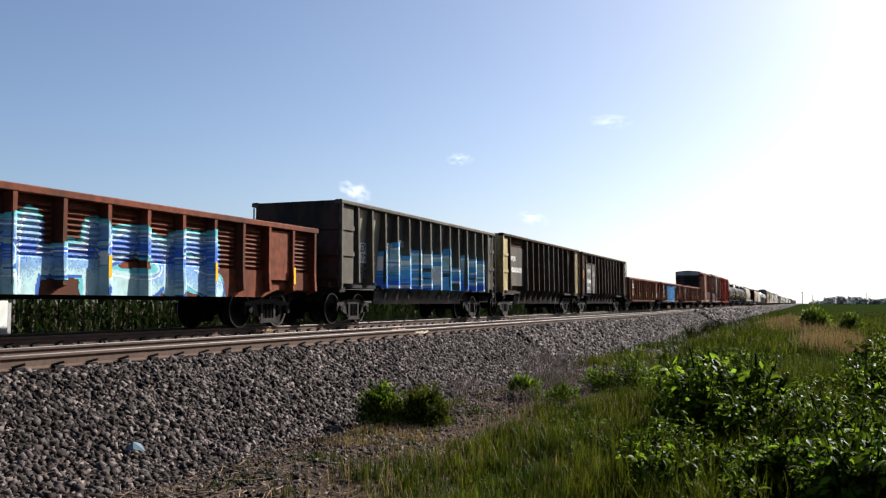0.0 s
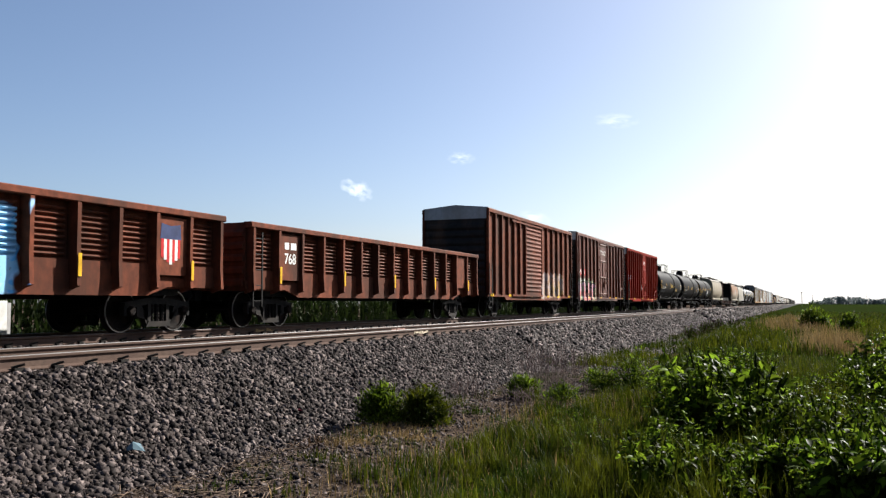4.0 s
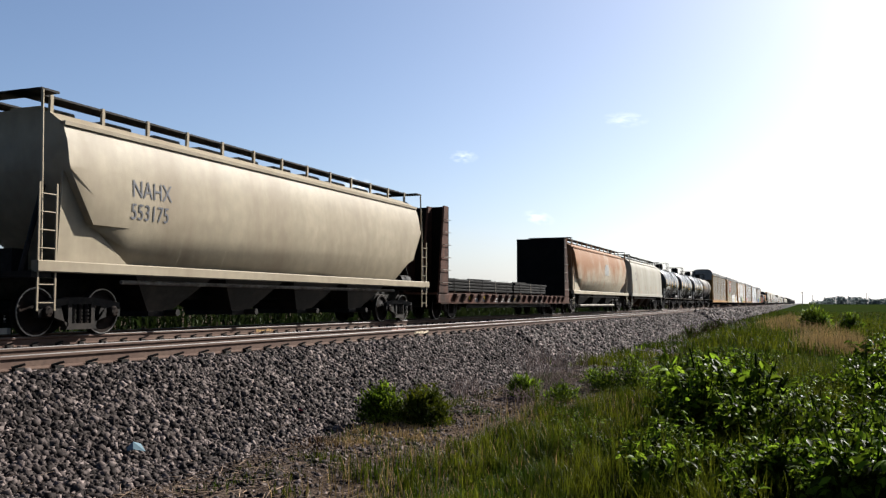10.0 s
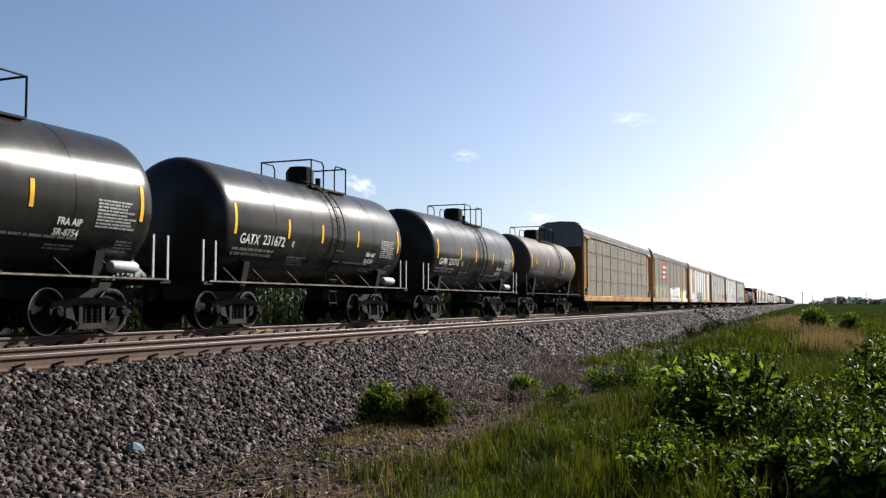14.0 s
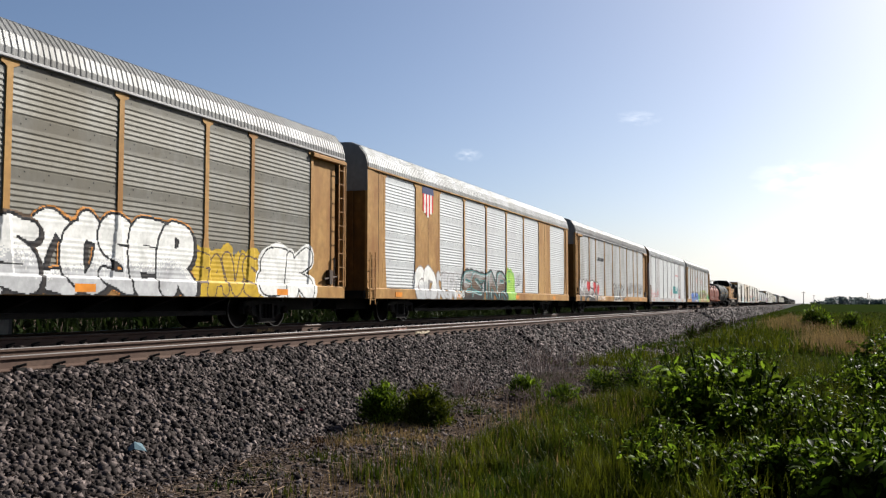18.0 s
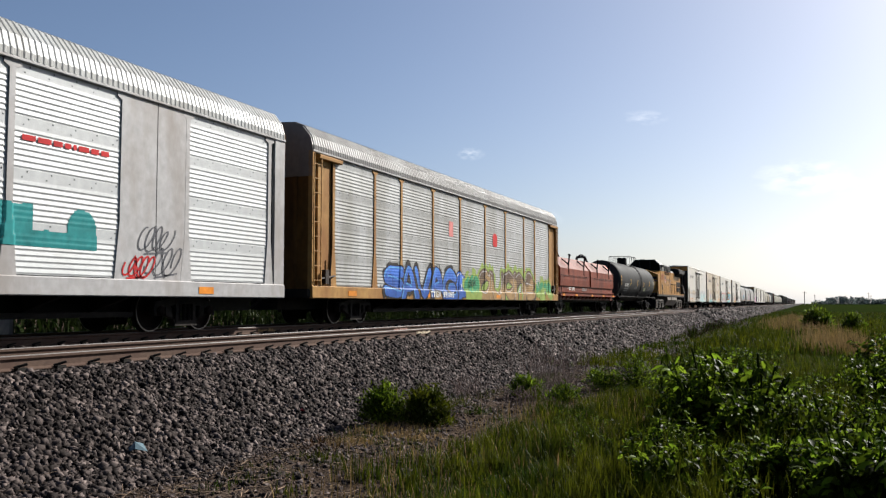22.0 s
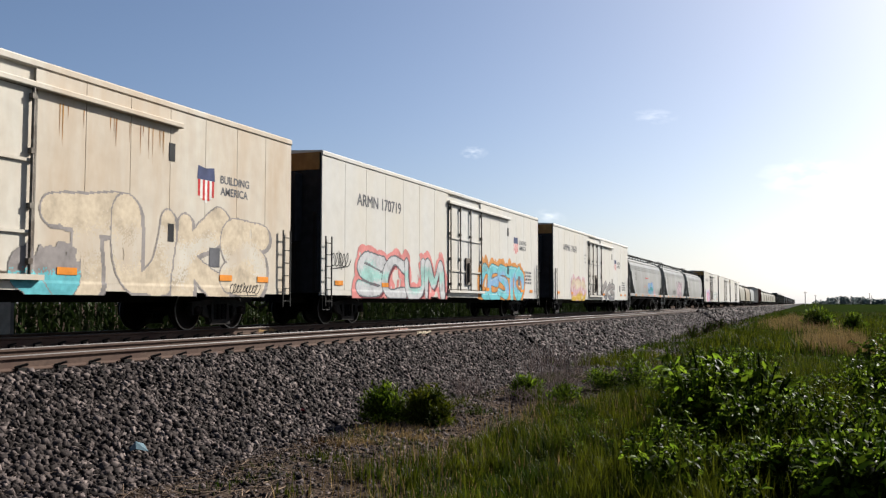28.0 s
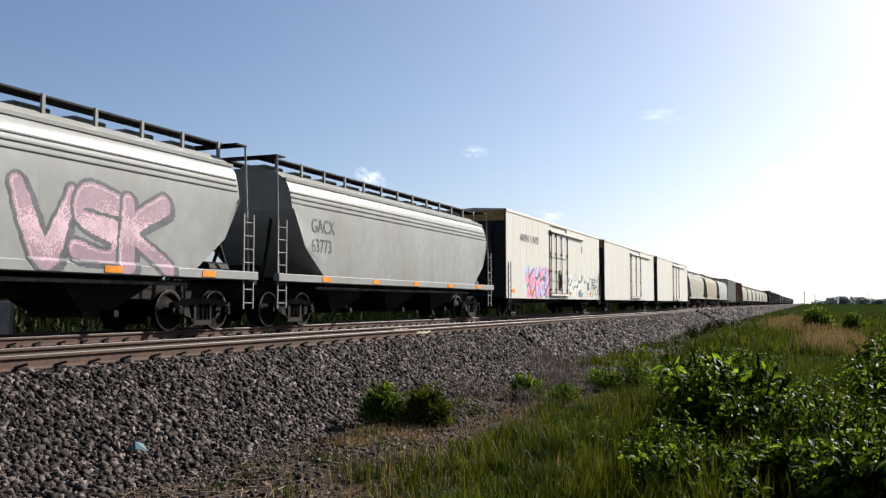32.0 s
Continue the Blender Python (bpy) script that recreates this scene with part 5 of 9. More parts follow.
    for y in (-h + 0.4, -h + 3.1, -1.0, 2.2, h - 3.4, h - 0.8):
        patch(car, 1.566, y, y + 0.42, bot - 0.06 + 0.1, bot + 0.16, "yellow_paint")
    gear(car, (-h + 2.2, h - 2.2), L)
    return car, h


def reefer(F, R, words, number, door, paints=(), simple=False, slogan=True, key="reefer_white"):
    car, L = new_car("refrigerator_car", F, R, words, "refrigerator car", "refrigerator cars")
    h, bot, eave = L / 2, 0.9, 5.06
    skin = painted(key, *paints[0]) if paints else key
    skin2 = painted(key, *paints[1]) if len(paints) > 1 else key
    part("underframe", Shape().box(-0.35, 0.35, -h, h, 0.66, 1.0).box(-1.3, 1.3, -h + 1.4, -h + 3.0, 0.78, 1.0).box(-1.3, 1.3, h - 3.0, h - 1.4, 0.78, 1.0).box(-1.4, 1.4, -h + 0.05, h - 0.05, 0.96, 1.06), "steel_dark", car)
    part("core", Shape().box(-1.52, 1.52, -h + 0.03, h - 0.03, bot + 0.1, eave), key, car)
    both("side_sill", Shape().box(1.5, 1.585, -h, h, bot - 0.02, bot + 0.13), skin, car)
    both("eave_rail", Shape().box(1.5, 1.6, -h, h, eave - 0.1, eave + 0.06, 0.03), key, car)
    d0, d1 = door
    n = 7 if not simple else 3
    spans = [(-h + (d0 + h) * i / n, -h + (d0 + h) * (i + 1) / n, skin) for i in range(n)] + [(d1 + (h - d1) * i / n, d1 + (h - d1) * (i + 1) / n, skin2) for i in range(n)]
    for a, b, k in spans:
        both("side_panel", Shape().box(1.525, 1.575, a + 0.008, b - 0.008, bot + 0.135, eave - 0.105), k, car)
    dr = part("door", Shape().box(1.525, 1.6, d0 + 0.01, d1 - 0.01, bot + 0.3, eave - 0.5), skin, car, "white plug door with dark lock rods")
    a, b, c, e = d0 - 0.03, d1 + 0.03, bot + 0.28, eave - 0.49
    part("door_gasket", Shape().box(1.575, 1.606, a, a + 0.04, c, e).box(1.575, 1.606, b - 0.04, b, c, e).box(1.575, 1.606, a, b, e - 0.03, e).box(1.575, 1.606, a, b, c, c + 0.03), "worn_rod", dr, "dark seal round the door")
    part("door_sill", Shape().box(1.58, 1.7, d0 - 0.1, d1 + 0.2, bot + 0.16, bot + 0.26), key, car)
    part("door_header", Shape().box(1.57, 1.7, d0 - 0.1, min(h - 0.5, d1 + (d1 - d0) * 1.05), eave - 0.5, eave - 0.38, 0.02), key, car, "painted door track")
    for f in ((0.02, 0.3, 0.62, 0.97) if not simple else (0.03, 0.5, 0.97)):
        y = d0 + f * (d1 - d0)
        s = Shape().bar((1.66, y, bot + 0.25), (1.66, y, eave - 0.45), 0.03, 6)
        for z in (1.4, 2.4, 3.4, 4.4):
            s.box(1.6, 1.69, y - 0.05, y + 0.05, z - 0.05, z + 0.05)
        part("lock_rod", s, "worn_rod", dr)
    if not simple:
        for z in (1.9, 3.2):
            part("door_rail", Shape().box(1.6, 1.64, d0 + 0.05, d1 - 0.05, z, z + 0.06), key, dr)
        part("lock_box", Shape().box(1.6, 1.66, (d0 + d1) / 2 - 0.1, (d0 + d1) / 2 + 0.45, 1.4, 2.5).box(1.66, 1.74, (d0 + d1) / 2 + 0.1, (d0 + d1) / 2 + 0.2, 1.5, 2.3), "worn_rod", dr)
        part("vent", Shape().box(1.57, 1.585, d1 + 3.75, d1 + 3.95, 3.8, 4.2), "black_paint", car)
        part("vent", Shape().box(1.57, 1.585, d1 + 3.75, d1 + 3.95, 2.0, 2.4), "black_paint", car)
    part("roof", Shape().prism(roof_profile(1.54, eave, eave + 0.14), -h, h), key, car)
    en = Shape().box(-1.54, 1.54, -h - 0.02, -h + 0.03, 0.95, eave).box(-1.5, 1.5, -h - 0.06, -h - 0.02, 0.95, 3.3)
    # Shade is put into the end wall's colour, along with its grime.
    both("end_wall", en, "slate_end", car, "slate-grey end wall, darkened for shade and grime")
    for x in (-1.4, -0.7, 0.0, 0.7, 1.4):
        both("end_post", Shape().box(x - 0.05, x + 0.05, -h - 0.12, -h - 0.06, 1.0, 3.3), "coal_black", car)
    both("end_header", Shape().box(-1.5, 1.5, -h - 0.05, -h - 0.02, 4.55, eave), "yellow_steel", car, "ochre band across the end")
    both("unit_box", Shape().box(-0.95, 0.95, -h - 0.45, -h - 0.06, 2.4, 4.45, 0.05), "slate_end", car, "dark refrigeration unit on the end")
    if not simple:
        ladder(car, 1.66, -h + 0.1, 0.55, 2.6, 0.36, 0.34)
        ladder(car, 1.66, h - 0.5, 0.55, 2.6, 0.36, 0.34)
        both("step", Shape().path([(1.55, -h + 0.1, 0.9), (1.55, -h + 0.1, 0.45), (1.55, -h + 0.5, 0.45), (1.55, -h + 0.5, 0.9)], 0.02), "steel_dark", car)
        for y in (-h + 0.8, -h + 4.0, d1 + 0.6, h - 3.2, h - 1.6):
            patch(car, 1.588, y, y + 0.5, bot + 0.28, bot + 0.42, "orange_paint")
        bars(car, 1.579, h - 2.6, 1.6, 1.3, 0.7, 4, "grey_letter", seed=int(F))
        patch(car, 1.579, h - 3.6, h - 3.2, 1.5, 1.95, "grey_letter", "label_patch")
    if number:
        for k in range(3):      # laid on in three slightly shifted coats for a bold face
            lettering(number, 0.38, car, 1.579 + 0.001 * k, -h + 2.2 + 0.014 * k, 3.72 + 0.012 * (k % 2), "grey_letter", 0.0, width=3.3)
    if slogan:
        shield(car, 1.579, d1 + 4.75, 3.0, 0.85)
        lettering("BUILDING", 0.2, car, 1.579, d1 + 5.65, 3.52, "grey_letter", 0.006)
        lettering("AMERICA", 0.2, car, 1.579, d1 + 5.65, 3.24, "grey_letter", 0.006)
    gear(car, (-h + 2.5, h - 2.5), L, simple=simple)
    return car, h


def shield(parent, x, y, z, size, name="emblem"):
    """A plain blue and striped shield."""
    s = size
    top = Shape().add([(x, y, z + s * 0.62), (x, y + s * 0.8, z + s * 0.62), (x, y + s * 0.76, z + s), (x, y + s * 0.4, z + s * 0.95), (x, y + s * 0.04, z + s)], [(0, 1, 2, 3, 4)])
    em = part(name, top, "navy_paint", parent, "blue shield with red and white stripes")
    st = Shape()
    for k in range(7):
        a, b = y + s * 0.04 + k * s * 0.72 / 7, y + s * 0.04 + (k + 1) * s * 0.72 / 7
        low = z + s * 0.1 * abs(k - 3) / 3 * 1.6
        st.slot(k % 2).add([(x, a, low), (x, b, low), (x, b, z + s * 0.62), (x, a, z + s * 0.62)], [(0, 1, 2, 3)])
    part("stripes", st, ("red_paint", "white_paint"), em)

# ---- tank cars and covered hoppers ----
def tank_car(F, R, r, zc, words, key="black_tank", dome=0.5, number="", letter="white_paint", paint=None, number_at=None, number_high=0.32, climb=None, marks=(), prints=(), blocks=(), half=0.0, shallow=False, dish=0.62, plate=None):
    """A tank of radius r with dished heads between F and R, on stub sills with saddles, with a railed platform on top."""
    car, L = new_car("tank_car", F - 0.5, R + 0.5, words, "tank car", "tank cars")
    h = (R - F) / 2
    skin = painted(key, *paint) if paint else key
    n = 40
    ring = [(math.cos(2 * math.pi * i / n), math.sin(2 * math.pi * i / n)) for i in range(n)]
    st = []
    for a in (0.0, 0.22, 0.42, 0.6, 0.75, 0.86, 0.93, 0.97, 0.99, 1.0):
        st.append((-h + dish * (1 - max(0.0, 1 - a ** (3.0 if shallow else 2.0)) ** (1 / (3.0 if shallow else 2.0))), max(a, 0.02) * r))
    stations = [(y, s) for y, s in st] + [(-h + dish + (2 * h - 2 * dish) * k / 6, r) for k in range(1, 6)] + [(-y, s) for y, s in reversed(st)]
    sh = Shape()
    loft(sh, [[(x * s, zc + z * s) for x, z in ring] for y, s in stations], [y for y, s in stations])
    part("tank", sh, skin, car, smooth=True)
    for k in range(1, 5):
        y = -h + dish + (2 * h - 2 * dish) * k / 5
        w = Shape()
        loft(w, [[(x * (r + 0.006), zc + z * (r + 0.006)) for x, z in ring]] * 2, (y - 0.02, y + 0.02), False)
        part("weld_seam", w, key, car, smooth=True)
    both("stub_sill", Shape().box(-0.3, 0.3, -h - 0.35, -h + 3.6, 0.72, 1.1), "steel_dark", car)
    for y in (-h + 1.6, h - 1.6):
        s = Shape()
        pr = [(-1.35, zc - r * 0.62), (-1.2, 0.95), (1.2, 0.95), (1.35, zc - r * 0.62)] + [(r * math.sin(a), zc - r * math.cos(a)) for a in [0.9 - 1.8 * i / 8 for i in range(9)]]
        s.prism(pr, y - 0.12, y + 0.12)
        part("saddle", s, "steel_dark", car)
    both("running_board", Shape().box(1.3, 1.52, -h - 0.2, h + 0.2, 1.14, 1.19), "steel_dark", car)
    both("end_platform", Shape().box(-1.5, 1.5, -h - 0.4, -h - 0.05, 1.08, 1.16), "steel_dark", car)
    # The edge strip is paler on glossy tanks and dark on the others.
    both("board_edge", Shape().box(1.52, 1.53, -h - 0.2, h + 0.2, 1.15, 1.185), "worn_rod" if key == "gloss_tank" else "steel_dark", car, "thin edge strip of the running board")
    for x in (-1.44, 1.44):
        for y in (-h - 0.36, -h + 0.12) if key == "gloss_tank" else (-h - 0.36,):
            both("stanchion", Shape().box(x - 0.015, x + 0.015, y - 0.03, y + 0.03, 1.14, 2.15), "steel_dark" if key != "gloss_tank" else "silver_steel", car, "upright steel end rail")
    for y in (-h + 1.1, -h + 2.4, h - 2.4, h - 1.1, -1.4, 1.4):
        both("brace", Shape().bar((1.4, y, 1.16), (1.1, y - 0.25, zc - r * 0.72), 0.025, 5), "steel_dark", car)
    top = zc + r
    pa, pb = (dome - half, dome + half) if half else (dome - 1.5, dome + 1.3)
    pl = part("dome_platform", Shape().box(0.45, 0.9, pa, pb, top - 0.2, top - 0.15).box(-0.9, -0.45, pa, pb, top - 0.2, top - 0.15), "steel_dark", car)
    part("manway", Shape().bar((0, dome - 0.25, top - 0.1), (0, dome - 0.25, top + 0.48), 0.42, 14).bar((0, dome - 0.25, top + 0.48), (0, dome - 0.25, top + 0.55), 0.36, 14), "steel_dark", pl)
    part("valve", Shape().bar((0.2, dome + 0.5, top), (0.2, dome + 0.5, top + 0.3), 0.09, 8).bar((-0.25, dome + 0.6, top), (-0.25, dome + 0.6, top + 0.22), 0.11, 8), "steel_dark", pl)
    zt = top + 0.64
    for x in (-0.88, 0.88):
        for e, f in ((pa, pa + 0.34 * (pb - pa)), (pb, pb - 0.34 * (pb - pa))):
            q = -0.1 if f < e else 0.1
            part("guard_rail", Shape().path([(x, e, top - 0.18), (x, e, zt), (x, f - q, zt), (x, f, zt - 0.12), (x, f, top - 0.18)], 0.024), "steel_dark", pl, "bent pipe hoop of the guard rail")
    for y in (pa, pb):
        part("guard_rail", Shape().path([(-0.88, y, zt), (0.88, y, zt)], 0.024), "steel_dark", pl)
    climb = dome + 0.55 if climb is None else climb
    lad = Shape()
    for yy in (climb, climb + 0.45):
        lad.path([((r + 0.09) * math.cos(t), yy, zc + (r + 0.09) * math.sin(t)) for t in [-0.75 + 2.1 * i / 12 for i in range(13)]], 0.02, 5)
        lad.bar(((r + 0.09) * math.cos(-0.75), yy, zc + (r + 0.09) * math.sin(-0.75)), (1.45, yy, 0.55), 0.02, 5)
    for i in range(11):
        t = -0.7 + 2.0 * i / 10
        p = ((r + 0.09) * math.cos(t), zc + (r + 0.09) * math.sin(t))
        lad.bar((p[0], climb, p[1]), (p[0], climb + 0.45, p[1]), 0.015, 5)
    for z in (0.65, 1.0, 1.35):
        lad.bar((1.43, climb, z), (1.43, climb + 0.45, z), 0.015, 5)
    both("ladder", lad, "steel_dark", car)
    # yellow marks and stencils follow the curve of the shell
    def band(y, wide, t0, t1, mat, name="reflector"):
        s = Shape()
        pts = [((r + 0.008) * math.cos(t), zc + (r + 0.008) * math.sin(t)) for t in [t0 + (t1 - t0) * i / 6 for i in range(7)]]
        s.sheet(pts, y, y + wide)
        part(name, s, mat, car, smooth=True)
    for y in (-h + dish + 0.04, h - dish - 0.14):
        band(y, 0.1, -0.22, 0.25, "yellow_paint")
    for y in marks or [f * 1.6 * h for f in (-0.45, -0.18, 0.24, 0.48)]:
        band(y, 0.1, -0.2 if marks else -0.12, 0.12, "yellow_paint")
    def stencil(y, t, width, high, rows, mat, seed):
        rnd = random.Random(seed)
        s = Shape()
        hh = high / rows / 1.7
        for k in range(rows):
            tt, a0 = t - k * hh * 1.7 / r, 0.0
            x0, z0, x1, z1 = (r + 0.008) * math.cos(tt), zc + (r + 0.008) * math.sin(tt), (r + 0.008) * math.cos(tt + hh / r), zc + (r + 0.008) * math.sin(tt + hh / r)
            end = width * rnd.uniform(0.75, 1.0)
            while a0 < end:      # short strokes in words, as small as the letters they stand for
                for c in range(rnd.randint(2, 6)):
                    w = hh * rnd.uniform(0.45, 0.7)
                    s.add([(x0 + 0.004, y + a0, z0), (x0 + 0.004, y + a0 + w, z0), (x1 + 0.004, y + a0 + w, z1), (x1 + 0.004, y + a0, z1)], [(0, 1, 2, 3)])
                    a0 += w + hh * 0.28
                a0 += hh * 0.6
        tagged(part("stencil", s, mat, car), kind="stuff")
    def at(z):
        return math.asin(max(-0.95, min(0.95, (z - zc) / r)))
    for words, high, y, z, wide in prints:
        t = at(z)
        lettering(words, high, car, (r + 0.014) * math.cos(t), y, zc + (r + 0.014) * math.sin(t), letter, 0.004, 1.0, -t - high / r / 2, width=wide)
    if plate:
        band(plate[0], plate[2], at(plate[1]), at(plate[1] + plate[3]), "faded_lime", "plate")
    for k, (y, z, wide, high, rows, mat) in enumerate(blocks):
        stencil(y, at(z), wide, high, rows, mat, int(F) + 5 * k)
    yn = number_at if number_at is not None else -h + 1.25
    if number:
        tt = -0.2
        lettering(number, number_high, car, (r + 0.012) * math.cos(tt), yn, zc + (r + 0.012) * math.sin(tt) - 0.12, letter, 0.008, 0.85, 0.2)
    if not blocks:
        stencil(yn, -0.4, 2.2, 0.2, 2, "grey_plate", int(F))
        stencil(h - 1.9, 0.1, 0.9, 0.5, 6, "grey_plate", int(F) + 1)
        stencil(0.3 * h, -0.25, 0.9, 0.22, 3, "grey_plate", int(F) + 2)
    if key == "black_tank":
        band(-0.5 if not plate else -0.1, 0.6, -0.14 if not plate else -0.2, 0.06 if not plate else 0.2, "gold_paint" if not plate else "grey_letter", "placard")
    if key == "gloss_tank":
        part("brake_tank", Shape().turned([(0.02, -0.4), (0.11, -0.38), (0.13, -0.32), (0.13, 0.32), (0.11, 0.38), (0.02, 0.4)], 14, (0, 0, 0)), "silver_steel", car, at=(1.3, h - 0.9, 1.4), smooth=True).rotation_euler = (0, 0, math.pi / 2)
    gear(car, (-h + 1.55, h - 1.55), 2 * h + 0.9)
    return car, h


def covered_hopper(F, R, key, words, bulge=True, bays=4, top=4.55, number=(), paint=None, simple=False, marks="sill"):
    car, L = new_car("covered_hopper", F, R, words, "covered hopper", "covered hoppers")
    h = L / 2
    skin = painted(key, *paint) if paint else key
    if bulge:
        half = [(1.3, 1.42), (1.46, 1.75), (1.55, 2.2), (1.58, 2.75), (1.55, 3.3), (1.47, 3.8), (1.34, 4.15), (1.0, 4.38), (0.5, 4.48)]
    else:
        half = [(1.56, 1.42), (1.57, 1.8), (1.55, 2.4), (1.52, 3.0), (1.47, 3.6), (1.38, 3.9), (1.25, 4.1), (0.9, 4.35), (0.45, 4.45)]
    half = [(x, z * top / 4.55) for x, z in half]
    full = half + [(-x, z) for x, z in reversed(half)]
    cut = [(x, max(z, 3.25 * top / 4.55)) for x, z in full]
    mid = [(x, max(z, 2.2)) for x, z in full]
    e0, e1, e2 = -h + 0.85, -h + 1.5, -h + 2.6
    if not bulge and marks == "side":
        cut, mid, e0, e1, e2 = full, full, -h + 0.42, -h + 0.6, -h + 0.9
    sh = Shape()
    loft(sh, [cut, mid, full, full, mid, cut], (e0, e1, e2, -e2, -e1, -e0))
    part("body", sh, skin, car, smooth=True)
    if not simple:
        for k in range(1, 8):
            y = e2 + (-2 * e2) * k / 8
            s = Shape()
            s.sheet([(x + 0.0015, z) for x, z in half[:7]], y - 0.008, y + 0.008)
            both("seam", s, skin, car, smooth=True) if marks != "side" or bulge else None
    part("eave_rail", Shape().box(half[6][0] - 0.05, half[6][0] + 0.07, e0, -e0, half[6][1] - 0.05, half[6][1] + 0.03).box(-half[6][0] - 0.07, -half[6][0] + 0.05, e0, -e0, half[6][1] - 0.05, half[6][1] + 0.03), key, car)
    both("side_sill", Shape().box(1.42, 1.6, -h + 0.1, h - 0.1, 1.22, 1.44, 0.02), key, car)
    if not bulge and not simple and marks == "sill":
        for z in (3.42, 3.56, 3.7):
            x = float(np.interp(z, [b for a, b in half], [a for a, b in half]))
            both("side_stiffener", Shape().box(x - 0.03, x + 0.025, e0 + 0.05, -e0 - 0.05, z, z + 0.035), key, car)
    if bulge:
        both("corner_plate", Shape().prism_x([(-h + 0.75, 1.4), (-h + 2.75, 1.4), (-h + 1.5, 2.3), (-h + 1.15, 3.2), (-h + 0.85, 3.2)], 1.34, 1.38), key, car, "triangular end plate beside the slope sheet")
    part("centre_sill", Shape().box(-0.3, 0.3, -h, h, 0.74, 1.15).box(-1.5, 1.5, -h + 0.02, -h + 0.5, 1.12, 1.24).box(-1.5, 1.5, h - 0.5, h - 0.02, 1.12, 1.24), "steel_dark", car)
    span = 2 * (h - 2.9)
    for k in range(bays):
        a = -h + 2.9 + span * k / bays
        b = a + span / bays
        s = Shape()
        top_pr = [(a + 0.05, 1.42), (b - 0.05, 1.42), ((a + b) / 2 + 0.35, 0.5), ((a + b) / 2 - 0.35, 0.5)]
        s.v = [(1.3, top_pr[0][0], 1.42), (1.3, top_pr[1][0], 1.42), (0.7, top_pr[2][0], 0.42), (0.7, top_pr[3][0], 0.42), (-1.3, top_pr[0][0], 1.42), (-1.3, top_pr[1][0], 1.42), (-0.7, top_pr[2][0], 0.42), (-0.7, top_pr[3][0], 0.42)]
        s.f = [(0, 1, 2, 3), (4, 7, 6, 5), (0, 4, 5, 1), (1, 5, 6, 2), (2, 6, 7, 3), (3, 7, 4, 0)]
        s.mi = [0] * 6
        s.box(-0.75, 0.75, (a + b) / 2 - 0.4, (a + b) / 2 + 0.4, 0.34, 0.46)
        s.bar((-1.1, (a + b) / 2 + 0.2, 0.42), (1.1, (a + b) / 2 + 0.2, 0.42), 0.08, 8)
        # On the off-white hopper the brown-black is painted shade over cream bays.
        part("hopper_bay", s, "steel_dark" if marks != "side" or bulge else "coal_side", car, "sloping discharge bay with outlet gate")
    zr = half[-1][1] + 0.2
    rw = Shape().box(-0.95, -0.45, -h + 0.3, h - 0.3, zr, zr + 0.04).box(0.45, 0.95, -h + 0.3, h - 0.3, zr, zr + 0.04)
    part("running_board", rw, "steel_dark", car, "roof walkway grating")
    both("end_walk", Shape().box(-1.35, 1.35, -h + 0.3, -h + 0.75, zr, zr + 0.04), "steel_dark", car)
    k = int(L / 1.45)
    for i in range(k + 1):
        y = e0 + 0.1 + (-2 * e0 - 0.2) * i / k
        s = Shape().box(0.9, 0.96, y - 0.04, y + 0.04, half[-2][1] - 0.1, zr + 0.06)
        both("walk_bracket", s, key, car)
    if not simple:
        for i in range(10):
            y = e0 + 0.8 + (-2 * e0 - 1.6) * i / 9
            part("hatch", Shape().box(-0.42, 0.42, y - 0.45, y + 0.45, half[-1][1] + 0.02, half[-1][1] + 0.14, 0.03), key, car)
    for e in (-1, 1):
        s = Shape().path([(e * 1.33, -h + 0.35, zr), (e * 1.33, -h + 0.35, zr + 0.0), (e * 1.45, -h + 0.3, 1.2)], 0.028)
        both("end_post", s, key, car)
    both("slope_brace", Shape().bar((0.9, -h + 0.35, 1.25), (0.7, -h + 1.1, 3.2), 0.05, 6).bar((-0.9, -h + 0.35, 1.25), (-0.7, -h + 1.1, 3.2), 0.05, 6), "steel_dark", car)
    ladder(car, 1.5, -h + 0.18, 0.5, 2.9, 0.42, 0.34, key)
    if not simple:
        ladder(car, 1.5, h - 0.6, 0.5, 2.9, 0.42, 0.34, key)
        both("brake_gear", Shape().box(-0.5, 0.5, -h + 0.5, -h + 0.9, 1.25, 1.7).bar((-0.9, -h + 0.6, 1.5), (-0.9, -h + 1.4, 1.5), 0.17, 8), "steel_dark", car)
        for i in range(5):
            y = -h + 2.4 + i * (L - 4.8) / 4 - (2.0 if marks == "side" and not bulge else 0.0)
            if marks == "side" and not bulge:
                bars(car, half[0][0] + 0.008, y + 0.9, 1.52, 0.55, 0.2, 4, ("faded_grey", "faded_rose", "pale_grey")[i % 3], seed=i)
            if marks == "sill":
                patch(car, 1.606, y, y + 0.5, 1.26, 1.4, "orange_paint")
                continue
            xs = [float(np.interp(q, [b for a, b in half], [a for a, b in half])) + 0.008 for q in (1.75, 2.2)]
            if marks == "side":      # slanted strips low on the body
                part("reflector", Shape().add([(xs[0], y, 1.75), (xs[0], y + 0.1, 1.75), (xs[1], y + 0.2, 2.2), (xs[1], y + 0.1, 2.2)], [(0, 1, 2, 3)]), "faded_mark", car, "faded slanted reflector strip")
        part("brake_pipe", Shape().bar((1.3, -h + 2.6, 1.08), (1.3, h - 2.6, 1.08), 0.045, 8), "worn_rod", car, "pipe along the underside")
